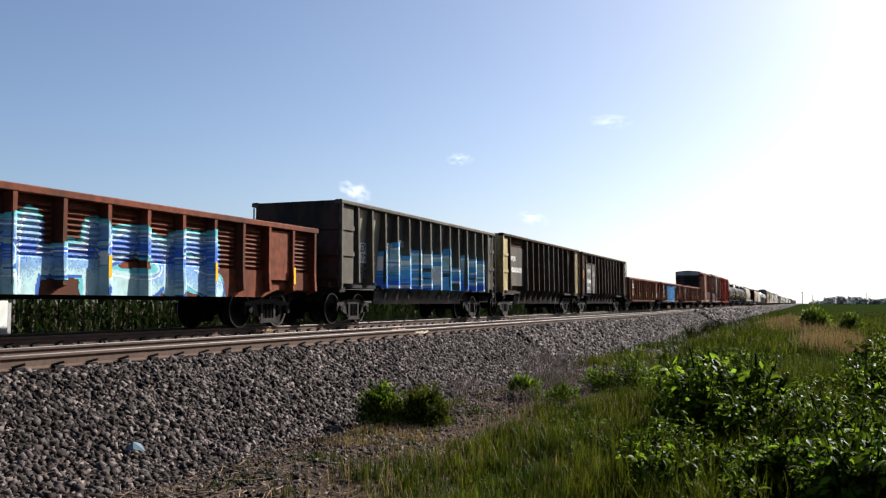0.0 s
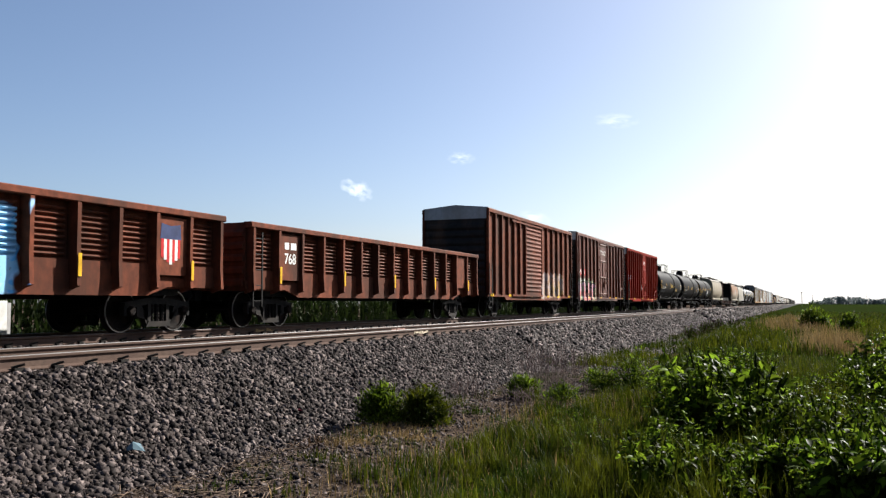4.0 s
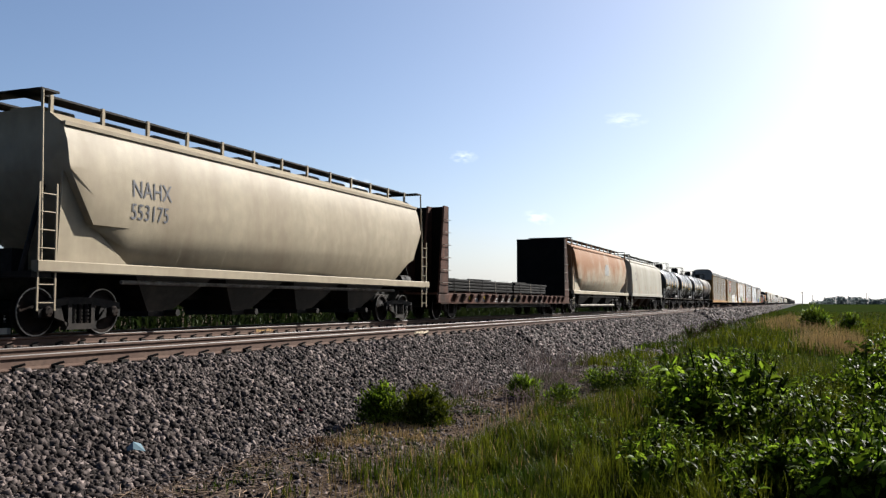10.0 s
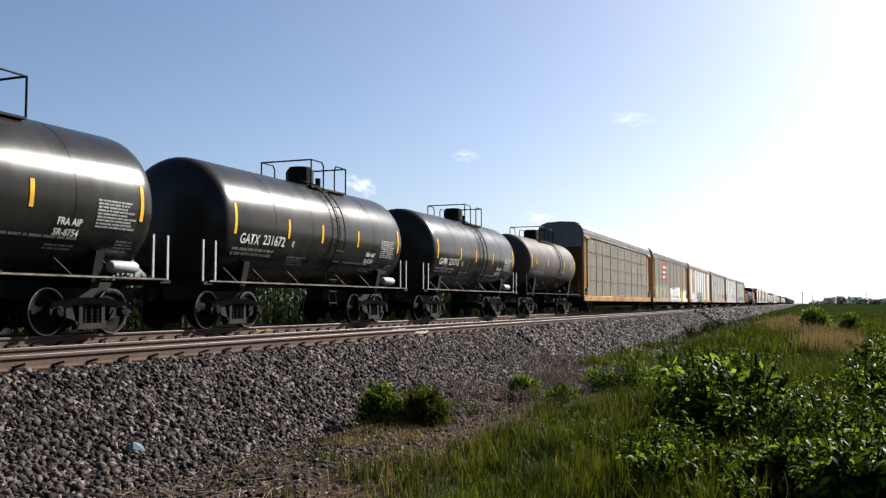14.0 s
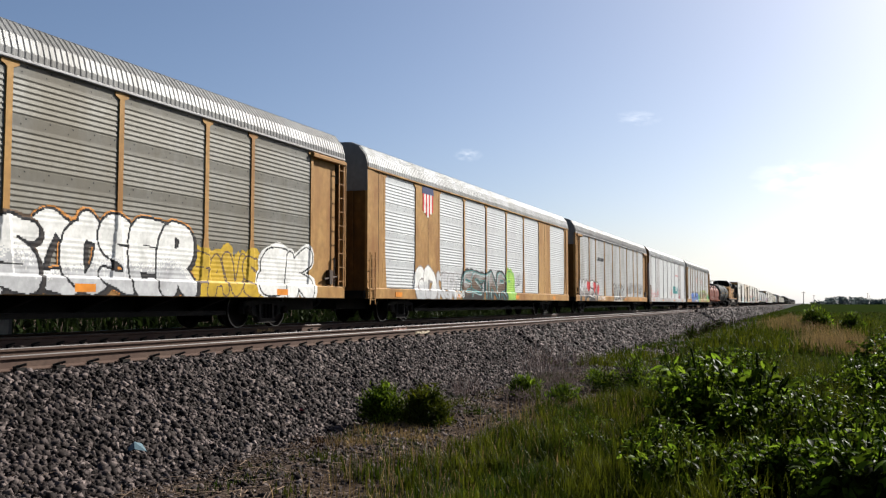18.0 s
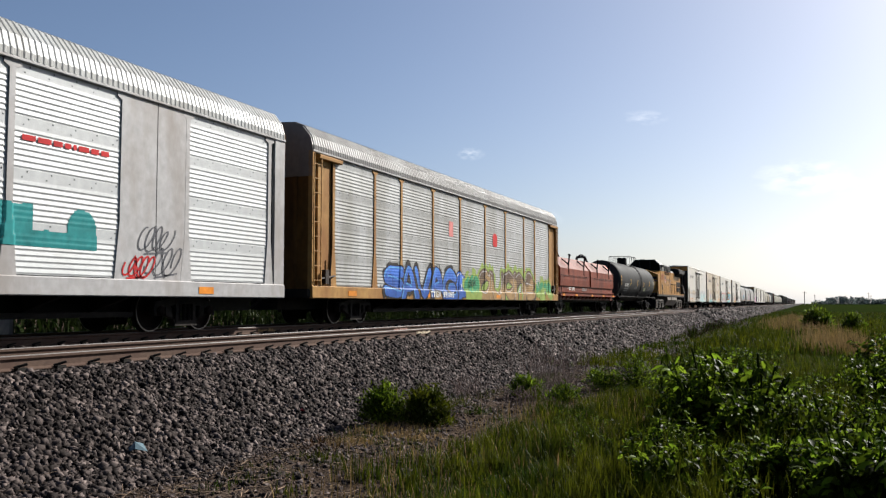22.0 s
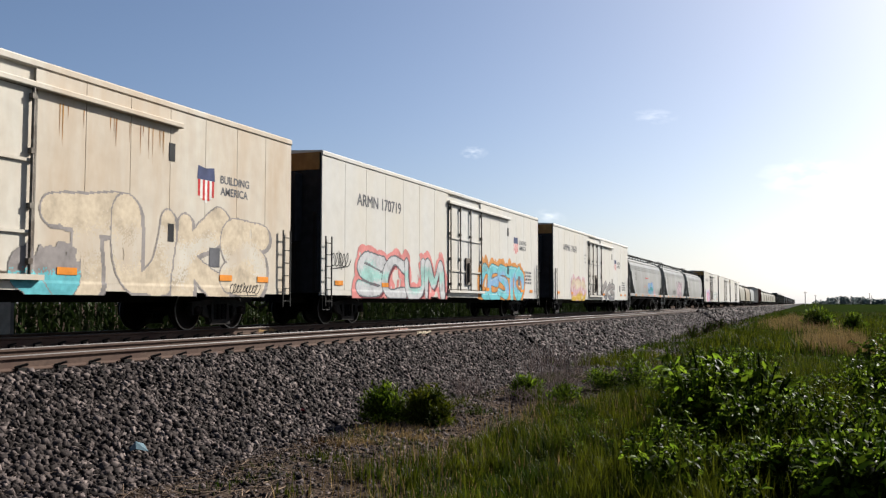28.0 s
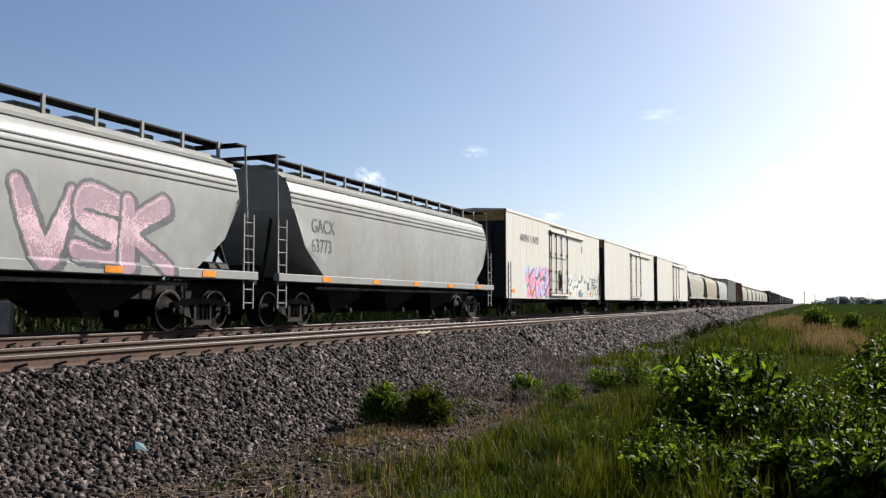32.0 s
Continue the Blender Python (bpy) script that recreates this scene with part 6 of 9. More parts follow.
    for i, (t, hgt, yo, z) in enumerate(number):
        x0, x1 = (float(np.interp(q, [b for a, b in half], [a for a, b in half])) for q in (z, z + hgt))
        lettering(t, hgt, car, x0 + 0.012, -h + yo, z, "grey_letter", 0.0, 0.85, math.atan2(x1 - x0, hgt))
    gear(car, (-h + 1.7, h - 1.7), L, simple=simple)
    return car, h

# ---- enclosed auto racks ----
RACK = {}
RACK_LOW, RACK_HIGH = 1.16, 5.0
RACK_STEP = (RACK_HIGH - RACK_LOW) / 36
RIBBED = (-12.2, -9.5, -7.5, -4.6, -1.75, 1.15, 4.0, 6.9, 8.8, 11.8)
LATE = (-12.4, -9.6, -7.5, -4.6, -1.7, 1.4, 4.3, 7.3, 9.25, 12.1)
PLATED = (-12.9, -12.0, -9.3, -7.1, -4.3, -1.5, 1.4, 4.25, 7.1, 9.2, 12.6)


def rack_panel(wide, z0, z1, plain=False):
    """A galvanised side panel: groups of rolled ridges between flat perforated bands."""
    key = ("panel", round(wide, 2), plain)
    if key in RACK:
        return RACK[key]
    line, z, k = [], z0, 0
    d = (z1 - z0) / 36
    while z < z1 - d * 0.5:
        if plain or k % 9 < 7:
            line += [(1.5, z), (1.501, z + d * 0.12), (1.511, z + d * 0.34), (1.511, z + d * 0.42)]
        else:
            line += [(1.505, z), (1.505, z + d * 0.95)]
        z += d
        k += 1
    s = Shape().sheet(line, 0, wide)
    for y in (0, wide):
        s.add([(x, y, zz) for x, zz in line] + [(1.48, y, zz) for x, zz in line], [(i, i + 1, len(line) + i + 1, len(line) + i) for i in range(len(line) - 1)])
    RACK[key] = s
    return s


def rack_roof(L, smooth):
    half = [(1.57, 5.06), (1.57, 5.2), (1.49, 5.48), (1.25, 5.78), (0.9, 5.92), (0.0, 5.97)]
    pr = half + [(-x, z) for x, z in reversed(half[:-1])]
    s = Shape()
    h = L / 2
    if smooth:
        loft(s, [pr, pr], (-h, h))
        return s
    n = int(L / 0.15)
    pros, ys = [], []
    for i in range(n):
        y = -h + L * i / n
        for f, g in ((0.0, 0.0), (0.4, 0.0), (0.6, 0.011), (0.85, 0.011)):
            pros.append([(x + (g if x > 0 else -g), z + g) for x, z in pr])
            ys.append(y + f * L / n)
    loft(s, pros, ys)
    return s


def autorack(F, R, words, frame_key, panel_key, cuts=RIBBED, blank=(), open_ends=True, smooth_roof=False, roof_key="galvanised_dull", end_key="yellow_steel", seams=False, door_key="ochre_end"):
    car, L = new_car("autorack", F, R, words, "autorack", "autoracks")
    h = L / 2
    part("centre_sill", Shape().box(-0.45, 0.45, -h, h, 0.45, 0.9), "steel_dark", car)
    part("well_floor", Shape().box(-0.95, 0.95, -h + 5.2, h - 5.2, 0.34, 0.45), "steel_dark", car)
    part("deck", Shape().box(-1.45, 1.45, -h, h, 0.9, 1.0), "steel_dark", car)
    for k in range(9):
        y = -h + 6 + k * (L - 12) / 8
        both("cross_bearer", Shape().prism([(0.4, 0.4), (1.5, 0.75), (1.5, 0.9), (0.4, 0.9)], y - 0.06, y + 0.06), "steel_dark", car)
    both("side_sill", Shape().box(1.45, 1.58, -h + 0.05, h - 0.05, 0.78, 1.14, 0.02), frame_key, car)
    both("top_rail", Shape().box(1.47, 1.58, -h + 0.05, h - 0.05, 5.0, 5.08, 0.02), frame_key if frame_key != "yellow_steel" or not open_ends else "silver_steel", car)
    # A solid black box paints the shade behind the side panels.
    part("core", Shape().box(-1.46, 1.46, -h + 1.2, h - 1.2, 1.0, 5.04), "coal_black", car, "black box standing in for the shaded inside")
    part("roof", rack_roof(L - 0.2, smooth_roof), roof_key, car, "arched roof of corrugated galvanised sheet" if not smooth_roof else "arched white sheet roof")
    for i in range(len(cuts) - 1):
        y0, y1 = cuts[i], cuts[i + 1]
        if i in blank:
            both("blank_panel", Shape().box(1.47, 1.53, y0, y1, 1.12, 5.03), frame_key, car, "plain painted side panel")
            part("panel_seam", Shape().box(1.53, 1.534, (y0 + y1) / 2 - 0.008, (y0 + y1) / 2 + 0.008, 1.14, 5.0), "steel_dark", car, "dark seam in the plain panel")
            continue
        src = rack_panel(y1 - y0 - 0.16, RACK_LOW, RACK_HIGH, seams)
        q = Shape()
        q.weld = True
        q.add([(x, y + y0 + 0.08, z) for x, y, z in src.v], src.f)
        both("side_panel", q, panel_key, car, "galvanised panel with rolled horizontal ridges")
        if seams:
            for z in (2.17, 3.1, 4.02):
                part("panel_seam", Shape().box(1.5, 1.53, y0 + 0.1, y1 - 0.1, z, z + 0.02), "black_paint", car, "dark seam between ridged sheets")
            for z in (2.02, 2.95, 3.87, 4.7):
                part("panel_clip", Shape().box(1.52, 1.55, (y0 + y1) / 2 - 0.04, (y0 + y1) / 2 + 0.04, z, z + 0.14), "white_paint", car, "white clip")
        else:
            s = Shape()
            for z in (RACK_LOW + RACK_STEP * (8 + 9 * q) for q in range(4)):
                n = max(2, int((y1 - y0) / 0.55))
                for c in range(n):
                    a = y0 + (c + 0.5) * (y1 - y0) / n
                    s.add([(1.5075, a - 0.012, z - 0.065), (1.5075, a + 0.012, z - 0.065), (1.5075, a + 0.012, z - 0.04), (1.5075, a - 0.012, z - 0.04)], [(0, 1, 2, 3)])
                    s.add([(1.5075, a + 0.1, z + 0.04), (1.5075, a + 0.13, z + 0.04), (1.5075, a + 0.13, z + 0.07), (1.5075, a + 0.1, z + 0.07)], [(0, 1, 2, 3)])
            tagged(part("perforations", s, "black_paint", car), kind="stuff")
    for i, y in enumerate(cuts):
        s = Shape().prism_x([(y - 0.075, 2.3), (y - 0.2, 1.1), (y + 0.2, 1.1), (y + 0.075, 2.3), (y + 0.07, 4.86), (y + 0.2, 4.92), (y + 0.2, 5.02), (y - 0.2, 5.02), (y - 0.2, 4.92), (y - 0.07, 4.86)], 1.5, 1.533)
        both("side_post", s, frame_key, car)
    for e in (-1, 1):
        if open_ends:
            y0, y1 = (cuts[-1] + 0.08, h - 0.5) if e > 0 else (-h + 0.5, cuts[0] - 0.08)
            both("end_panel", Shape().box(1.4, 1.47, y0, y1, 1.1, 5.04), end_key, car, "painted end panel")
            both("door_header", Shape().box(1.46, 1.63, y0 - 0.15, y1 + 0.45, 4.84, 4.97, 0.02), end_key, car, "door track over the end panel")
            both("end_latch", Shape().box(1.47, 1.6, y1 - 0.5, y1 - 0.3, 1.2, 1.62).bar((1.56, y1 - 0.75, 1.35), (1.56, y1 + 0.1, 1.45), 0.03, 6).bar((1.55, y1 - 0.15, 1.15), (1.55, y1 - 0.15, 2.0), 0.025, 6), "coal_black", car, "grimy latch gear")
            y0, y1 = sorted((e * (h - 0.03), e * (h - 0.15)))
            both("corner_post", Shape().box(1.42, 1.56, y0, y1, 1.0, 5.04), end_key, car)
        else:
            y0, y1 = sorted((e * (h - 0.05), e * (h - 0.52)))
            both("end_panel", Shape().box(1.46, 1.55, y0, y1, 1.1, 5.04), frame_key, car, "painted end panel")
    if open_ends:
        ladder(car, 1.6, -h + 0.06, 1.15, 4.95, 0.42, 0.42, end_key)
        ladder(car, 1.6, h - 0.48, 1.15, 4.95, 0.42, 0.42, end_key)
    else:
        ladder(car, 1.62, -h + 0.12, 0.6, 2.3, 0.38, 0.34, end_key)
    en = Shape().prism([(1.45, 1.0), (1.45, 4.3), (-1.45, 4.3), (-1.45, 1.0)], -h + 0.06, -h + 0.12)
    both("end_door", en, door_key, car, "folding end doors")
    for x in (-1.0, -0.35, 0.35, 1.0):
        both("door_rib", Shape().box(x - 0.05, x + 0.05, -h + 0.0, -h + 0.06, 1.0, 4.3), door_key, car)
    both("end_cap", Shape().prism([(1.54, 4.3), (1.55, 5.2), (1.47, 5.46), (1.22, 5.76), (0.88, 5.9), (-0.88, 5.9), (-1.22, 5.76), (-1.47, 5.46), (-1.55, 5.2), (-1.54, 4.3)], -h + 0.03, -h + 0.09), "galvanised_roof" if frame_key == "yellow_steel" else "ochre_end", car, "upper end sheet below the roof")
    both("end_sill", Shape().box(-1.5, 1.5, -h - 0.1, -h + 0.3, 0.8, 1.05), "steel_dark", car)
    for f in (-0.42, -0.2, 0.1, 0.36):
        patch(car, 1.586, f * L, f * L + 0.55, 0.86, 1.02, "orange_paint")
    gear(car, (-h + 3.6, h - 3.6), L)
    return car, h

# ---- the locomotive ----
def locomotive(F, R):
    car, L = new_car("locomotive", F, R, "yellow and grey diesel locomotive with red numbers coupled mid-train", "locomotive", "")
    h = L / 2
    deck = 1.66

    mirrored("side_sill", Shape().box(1.4, 1.462, -h + 1.2, h - 0.6, 1.38, deck - 0.13), "loco_grey", car, "grey side sill under the hood")
    part("frame", Shape().box(-1.4, 1.4, -h + 1.0, h - 0.4, 1.3, deck).box(-0.95, 0.95, -h + 0.35, -h + 1.0, 0.9, deck), "bar_steel", car)
    mirrored("side_stripe", Shape().box(1.45, 1.49, -h + 0.9, h - 0.4, deck - 0.13, deck + 0.0), "loco_yellow", car)
    nose = Shape()
    loft(nose, [[(1.47, z0), (1.47, za), (0.3, zb), (-0.3, zb), (-1.47, za), (-1.47, z0)] for z0, za, zb in ((deck, 2.2, 2.3), (deck, 3.41, 3.88), (deck, 3.82, 3.95))], (-h + 1.28, -h + 1.16, -h + 2.75))
    part("nose", nose, "loco_yellow", car, "sloping yellow nose")
    mirrored("nose_door", Shape().box(1.47, 1.485, -h + 1.55, -h + 2.6, deck + 0.05, 2.75), "loco_yellow", car)
    part("front_door", Shape().box(-0.75, -0.15, -h + 1.06, -h + 1.12, deck, 3.15), "loco_yellow", car)
    wing = Shape()
    for k in range(4):
        wing.box(0.15, 1.35 - 0.12 * k, -h + 1.13, -h + 1.18, 2.78 - 0.11 * k, 2.84 - 0.11 * k).box(-1.35 + 0.12 * k, -0.15, -h + 1.13, -h + 1.18, 2.78 - 0.11 * k, 2.84 - 0.11 * k)
    part("wing_emblem", wing.box(-0.2, 0.2, -h + 1.13, -h + 1.185, 2.35, 2.88), "navy_paint", car, "dark blue winged emblem")
    part("headlight_box", Shape().box(-0.2, 0.12, -h + 1.04, -h + 1.2, 3.05, 3.8), "loco_dark", car)
    for z in (3.3, 3.58):
        part("headlight", Shape().bar((-0.04, -h + 1.0, z), (-0.04, -h + 1.05, z), 0.1, 12), "grey_plate", car)
    part("number_board", Shape().box(0.75, 1.35, -h + 1.1, -h + 1.16, 2.95, 3.22), "black_paint", car, "dark number board")
    c0, c1 = -h + 2.72, -h + 5.1
    part("cab", Shape().prism([(1.5, deck), (1.5, 3.82), (-1.5, 3.82), (-1.5, deck)], c0, c1), "loco_yellow", car, "yellow lower cab side")
    roof = Shape()
    loft(roof, [[(1.48, 3.82), (1.46, 4.42), (1.0, 4.88), (-1.0, 4.88), (-1.46, 4.42), (-1.48, 3.82)]] * 2, (c0 - 0.15, c1))
    part("cab_roof", roof, "loco_grey", car, "grey upper cab and roof")
    ws = Shape()
    loft(ws, [[(1.42, 3.86), (1.39, 4.4), (0.96, 4.82), (-0.96, 4.82), (-1.39, 4.4), (-1.42, 3.86)]] * 2, (c0 - 0.19, c0 - 0.13))
    w = part("windshield", ws, "bar_steel", car, "dark windshield across the cab front")
    for x in (-0.5, 0.5):
        part("window_post", Shape().box(x - 0.05, x + 0.05, c0 - 0.22, c0 - 0.14, 3.86, 4.8), "black_paint", w)
    part("roof_lip", Shape().box(-1.0, 1.0, c0 - 0.32, c0 + 0.2, 4.88, 4.92), "loco_dark", car)
    both_door = Shape().box(1.5, 1.52, c0 - 0.2, c0 + 0.55, deck - 0.12, 2.67).box(1.5, 1.515, c0 + 0.6, c0 + 1.85, deck - 0.12, 2.67)
    mirrored("cab_door", both_door, "loco_yellow", car, "yellow door panels below the cab windows")
    mirrored("door_vent", Shape().box(1.515, 1.53, c0 + 0.7, c0 + 1.2, 1.98, 2.5), "steel_dark", car)
    mirrored("toe_box", Shape().box(1.5, 1.54, c0 + 0.9, c0 + 1.25, 1.52, 1.82), "loco_grey", car)
    for a, b in ((c0 + 0.28, c0 + 0.62), (c0 + 0.85, c0 + 1.45), (c0 + 1.5, c0 + 2.1)):
        w = mirrored("cab_window", Shape().prism([(1.485, 3.88), (1.465, 4.33), (1.49, 4.33), (1.51, 3.88)], a, b), "glass", car)
        fr = Shape().box(1.47, 1.52, a - 0.04, a, 3.84, 4.38).box(1.47, 1.52, b, b + 0.04, 3.84, 4.38).box(1.47, 1.52, a, b, 3.84, 3.88).box(1.455, 1.5, a, b, 4.33, 4.38)
        part("window_frame", fr, "loco_grey", w)
    mirrored("sun_visor", Shape().prism([(1.47, 4.4), (1.78, 4.3), (1.78, 4.33), (1.47, 4.45)], c0 + 0.8, c0 + 2.2), "loco_grey", car)
    for k, y in enumerate((c0 + 0.3, c0 + 1.0, c0 + 1.6)):
        part("roof_fitting", Shape().box(-0.6 + 0.4 * k, 0.0 + 0.4 * k, y, y + 0.45, 4.88, 4.97, 0.03), "loco_dark", car)
    # equipment cabinet behind the cab, then the long hood
    e1 = c1 + 3.7
    part("equipment_cabinet", Shape().box(-1.5, 1.5, c1, e1, deck, 3.86), "loco_yellow", car, "yellow full-width equipment cabinet")
    for k in range(4):
        y = c1 + 0.15 + k * 0.9
        mirrored("cabinet_door", Shape().box(1.5, 1.515, y, y + 0.86, deck + 0.03, 2.45), "loco_yellow", car)
    up = Shape()
    loft(up, [[(1.42, 3.86), (1.4, 4.42), (1.2, 4.6), (-1.2, 4.6), (-1.4, 4.42), (-1.42, 3.86)]] * 2, (c1, e1 + 1.5))
    part("upper_cabinet", up, "slate_end", car, "grey upper cabinet with louvred intakes")
    mirrored("red_stripe", Shape().box(1.5, 1.508, c1 + 0.1, e1, 3.74, 3.81), "dark_wine", car, "faded red stripe")
    for a, b, z0, z1 in ((c0 + 0.02, c0 + 0.62, 1.7, 2.72), (c0 + 0.66, c0 + 1.9, 1.7, 2.72), (c1 + 0.06, c1 + 0.1, 1.68, 3.8), (e1 - 0.62, e1 - 0.1, 1.7, 3.0), (c1 + 1.1, c1 + 1.14, 2.5, 3.7)):
        q = Shape().box(1.52, 1.527, a, a + 0.02, z0, z1).box(1.52, 1.527, b - 0.02, b, z0, z1).box(1.52, 1.527, a, b, z1 - 0.02, z1)
        mirrored("panel_gap", q, "steel_dark", car, "dark gap round a door panel")
    mirrored("cabinet_shelf", Shape().box(1.5, 1.53, c1 + 0.15, e1 - 0.7, 2.47, 2.5), "steel_dark", car)
    for q in range(6):
        mirrored("grab_bracket", Shape().box(1.5, 1.54, c1 + 0.35 + 0.58 * q, c1 + 0.43 + 0.58 * q, 3.5, 3.86), "loco_dark", car)
    for k in range(3):
        y = c1 + 0.35 + k * 1.05
        g = mirrored("intake", Shape().prism([(1.41, 3.95), (1.395, 4.33), (1.42, 4.33), (1.435, 3.95)], y, y + 0.78), "black_paint", car)
        s = Shape()
        for q in range(6):
            s.box(1.415, 1.45, y + 0.02, y + 0.76, 3.98 + q * 0.06, 3.995 + q * 0.06)
        part("louvre", s, "loco_grey", g)
        mirrored("intake_post", Shape().box(1.4, 1.46, y + 0.8, y + 0.9, 3.9, 4.36), "loco_grey", car)
    mirrored("intake", Shape().box(1.395, 1.43, e1 + 0.5, e1 + 1.2, 3.92, 4.3), "black_paint", car)
    h0, h1 = e1, h - 0.5
    part("long_hood", Shape().prism([(1.0, deck), (1.0, 3.98), (0.8, 4.18), (-0.8, 4.18), (-1.0, 3.98), (-1.0, deck)], h0, h1), "loco_yellow", car, "yellow long hood with tall doors")
    part("hood_roof", Shape().prism([(1.01, 3.98), (0.81, 4.19), (-0.81, 4.19), (-1.01, 3.98)], h0 + 1.5, h1 - 0.05), "loco_grey", car)
    n = 16
    for k in range(n):
        y = h0 + 0.1 + k * (h1 - h0 - 3.6) / n
        mirrored("hood_door", Shape().box(1.0, 1.018, y + 0.015, y + (h1 - h0 - 3.6) / n - 0.015, deck + 0.1, 3.9), "loco_yellow", car)
        mirrored("door_latch", Shape().box(1.018, 1.03, y + 0.08, y + 0.12, 2.6, 2.75), "steel_dark", car)
    for k in range(5):
        y = h1 - 3.2 + k * 0.6
        mirrored("filter", Shape().box(1.0, 1.03, y, y + 0.42, 2.5, 3.05).box(1.0, 1.03, y, y + 0.42, 1.95, 2.42), "black_paint", car, "dark louvred filter opening")
    rad = Shape()
    loft(rad, [[(1.0, 3.62), (1.52, 3.95), (1.56, 4.36), (1.2, 4.5), (-1.2, 4.5), (-1.56, 4.36), (-1.52, 3.95), (-1.0, 3.62)]] * 2, (h1 - 4.9, h1 - 0.02))
    part("radiator", rad, "loco_dark", car, "dark overhanging radiator housing")
    mirrored("radiator_screen", Shape().prism([(1.535, 3.98), (1.565, 4.24), (1.585, 4.24), (1.555, 3.98)], h1 - 4.2, h1 - 0.3), "loco_grey", car)
    part("exhaust", Shape().box(-0.5, 0.5, h1 - 6.6, h1 - 5.5, 4.15, 4.42, 0.04), "loco_dark", car)
    part("horn", Shape().path([(0.3, e1 + 1.8, 4.15), (0.3, e1 + 1.8, 4.35)], 0.04).bar((0.3, e1 + 1.6, 4.38), (0.3, e1 + 2.0, 4.38), 0.09, 8).bar((0.0, e1 + 1.65, 4.36), (0.0, e1 + 2.0, 4.36), 0.08, 8).bar((0.6, e1 + 1.65, 4.36), (0.6, e1 + 2.0, 4.36), 0.08, 8), "loco_dark", car)
    # fuel tank, steps, rails
    t0, t1 = -h + 7.6, -h + 14.9
    part("fuel_tank", Shape().prism([(1.42, 1.28), (1.46, 0.98), (1.1, 0.42), (-1.1, 0.42), (-1.46, 0.98), (-1.42, 1.28)], t0, t1), "tank_grey", car, "beige-grey fuel tank")
    part("fuel_gauge", Shape().box(1.45, 1.475, t0 + 2.9, t0 + 3.05, 0.95, 1.25), "black_paint", car)
    for e in (-1, 1):
        s = Shape()
        for k in range(4):
            z = 0.42 + k * 0.32
            y0, y1 = sorted((e * (h - 0.35), e * (h - 0.95)))
            s.box(1.05, 1.5, y0, y1, z, z + 0.04)
        s.box(1.0, 1.05, min(e * (h - 0.35), e * (h - 0.95)), max(e * (h - 0.35), e * (h - 0.95)), 0.4, deck)
        mirrored("step_unit", s, "bar_steel", car)
        nose_edge = Shape()
        for k in range(4):
            nose_edge.box(1.5, 1.515, min(e * (h - 0.35), e * (h - 0.95)), max(e * (h - 0.35), e * (h - 0.95)), 0.43 + k * 0.32, 0.46 + k * 0.32)
        mirrored("step_edge", nose_edge, "worn_rod", car)
        mirrored("step_rail", Shape().path([(1.52, e * (h - 0.4), 0.42), (1.52, e * (h - 0.45), 1.6), (1.5, e * (h - 0.52), 1.78), (1.2, e * (h + 0.4), 2.7)], 0.02).path([(1.52, e * (h - 1.05), 0.42), (1.52, e * (h - 1.05), 1.65), (1.5, e * (h - 0.98), 1.8), (1.3, e * (h - 0.2), 2.7), (1.3, e * (h - 0.2), 2.35)], 0.02), "worn_rod", car, "bent grey step rail")
    rail = Shape()
    y = h0 + 0.1
    while y < h - 1.0:
        rail.bar((1.46, y, deck), (1.46, y, deck + 1.02), 0.022, 6)
        y += 1.35
    rail.path([(1.46, h0 + 0.1, deck + 1.02), (1.46, h - 1.0, deck + 1.02)], 0.02)
    mirrored("hand_rail", rail, "loco_dark", car)
    mirrored("roof_rail", Shape().path([(1.46, c1 + 0.1, 3.98), (1.5, c1 + 0.1, 4.05), (1.5, e1 + 0.9, 4.05), (1.3, e1 + 1.4, 3.0)], 0.02), "loco_dark", car)
    part("plow", Shape().prism_x([(-h + 0.3, 0.2), (-h - 0.15, 0.3), (-h + 0.2, 0.95), (-h + 0.4, 0.95)], -1.4, 1.4), "bar_steel", car)
    # three-axle trucks
    for yc in (-h + 3.6, h - 3.6):
        s = Shape()
        for d in (1, -1):
            a, b = sorted((d * 1.06, d * 1.24))
            s.prism_x([(-2.5, 0.72), (-2.4, 0.98), (2.4, 0.98), (2.5, 0.72), (2.1, 0.8), (1.2, 0.62), (0.6, 0.82), (-0.6, 0.82), (-1.2, 0.62), (-2.1, 0.8)], a, b)
            for y in (-1.95, 0.0, 1.95):
                s.prism_x([(y - 0.42, 0.22), (y - 0.26, 0.82), (y + 0.26, 0.82), (y + 0.42, 0.22)], a + 0.01, b + 0.03)
                s.turned([(0.02, d * 1.3), (0.15, d * 1.3), (0.16, d * 1.2)], 10, (0, y, 0.5))
            for y in (-1.0, 1.0):
                s.bar((d * 1.15, y - 0.3, 0.9), (d * 1.3, y + 0.35, 0.9), 0.11, 8)
        s.box(-1.06, 1.06, -0.3, 0.3, 0.5, 0.95)
        tr = part("truck", s, "dusty_steel", car, "pale dusty three-axle truck", (0, yc, 0))
        for y in (-1.95, 0.0, 1.95):
            held(new("wheelset", WHEEL), tr, (0, y, WHEEL_R))
    both("coupler", COUPLER, "steel_dark", car, at=(0, -h + 0.6, 0))
    lettering("6592", 0.62, car, 1.52, c0 + 0.3, 2.93, "faded_wine", 0.016, 0.95)
    shield(car, 1.52, c1 + 0.2, 2.62, 0.75)
    lettering("BUILDING AMERICA", 0.2, car, 1.52, c1 + 0.95, 2.95, "grey_letter", 0.006)
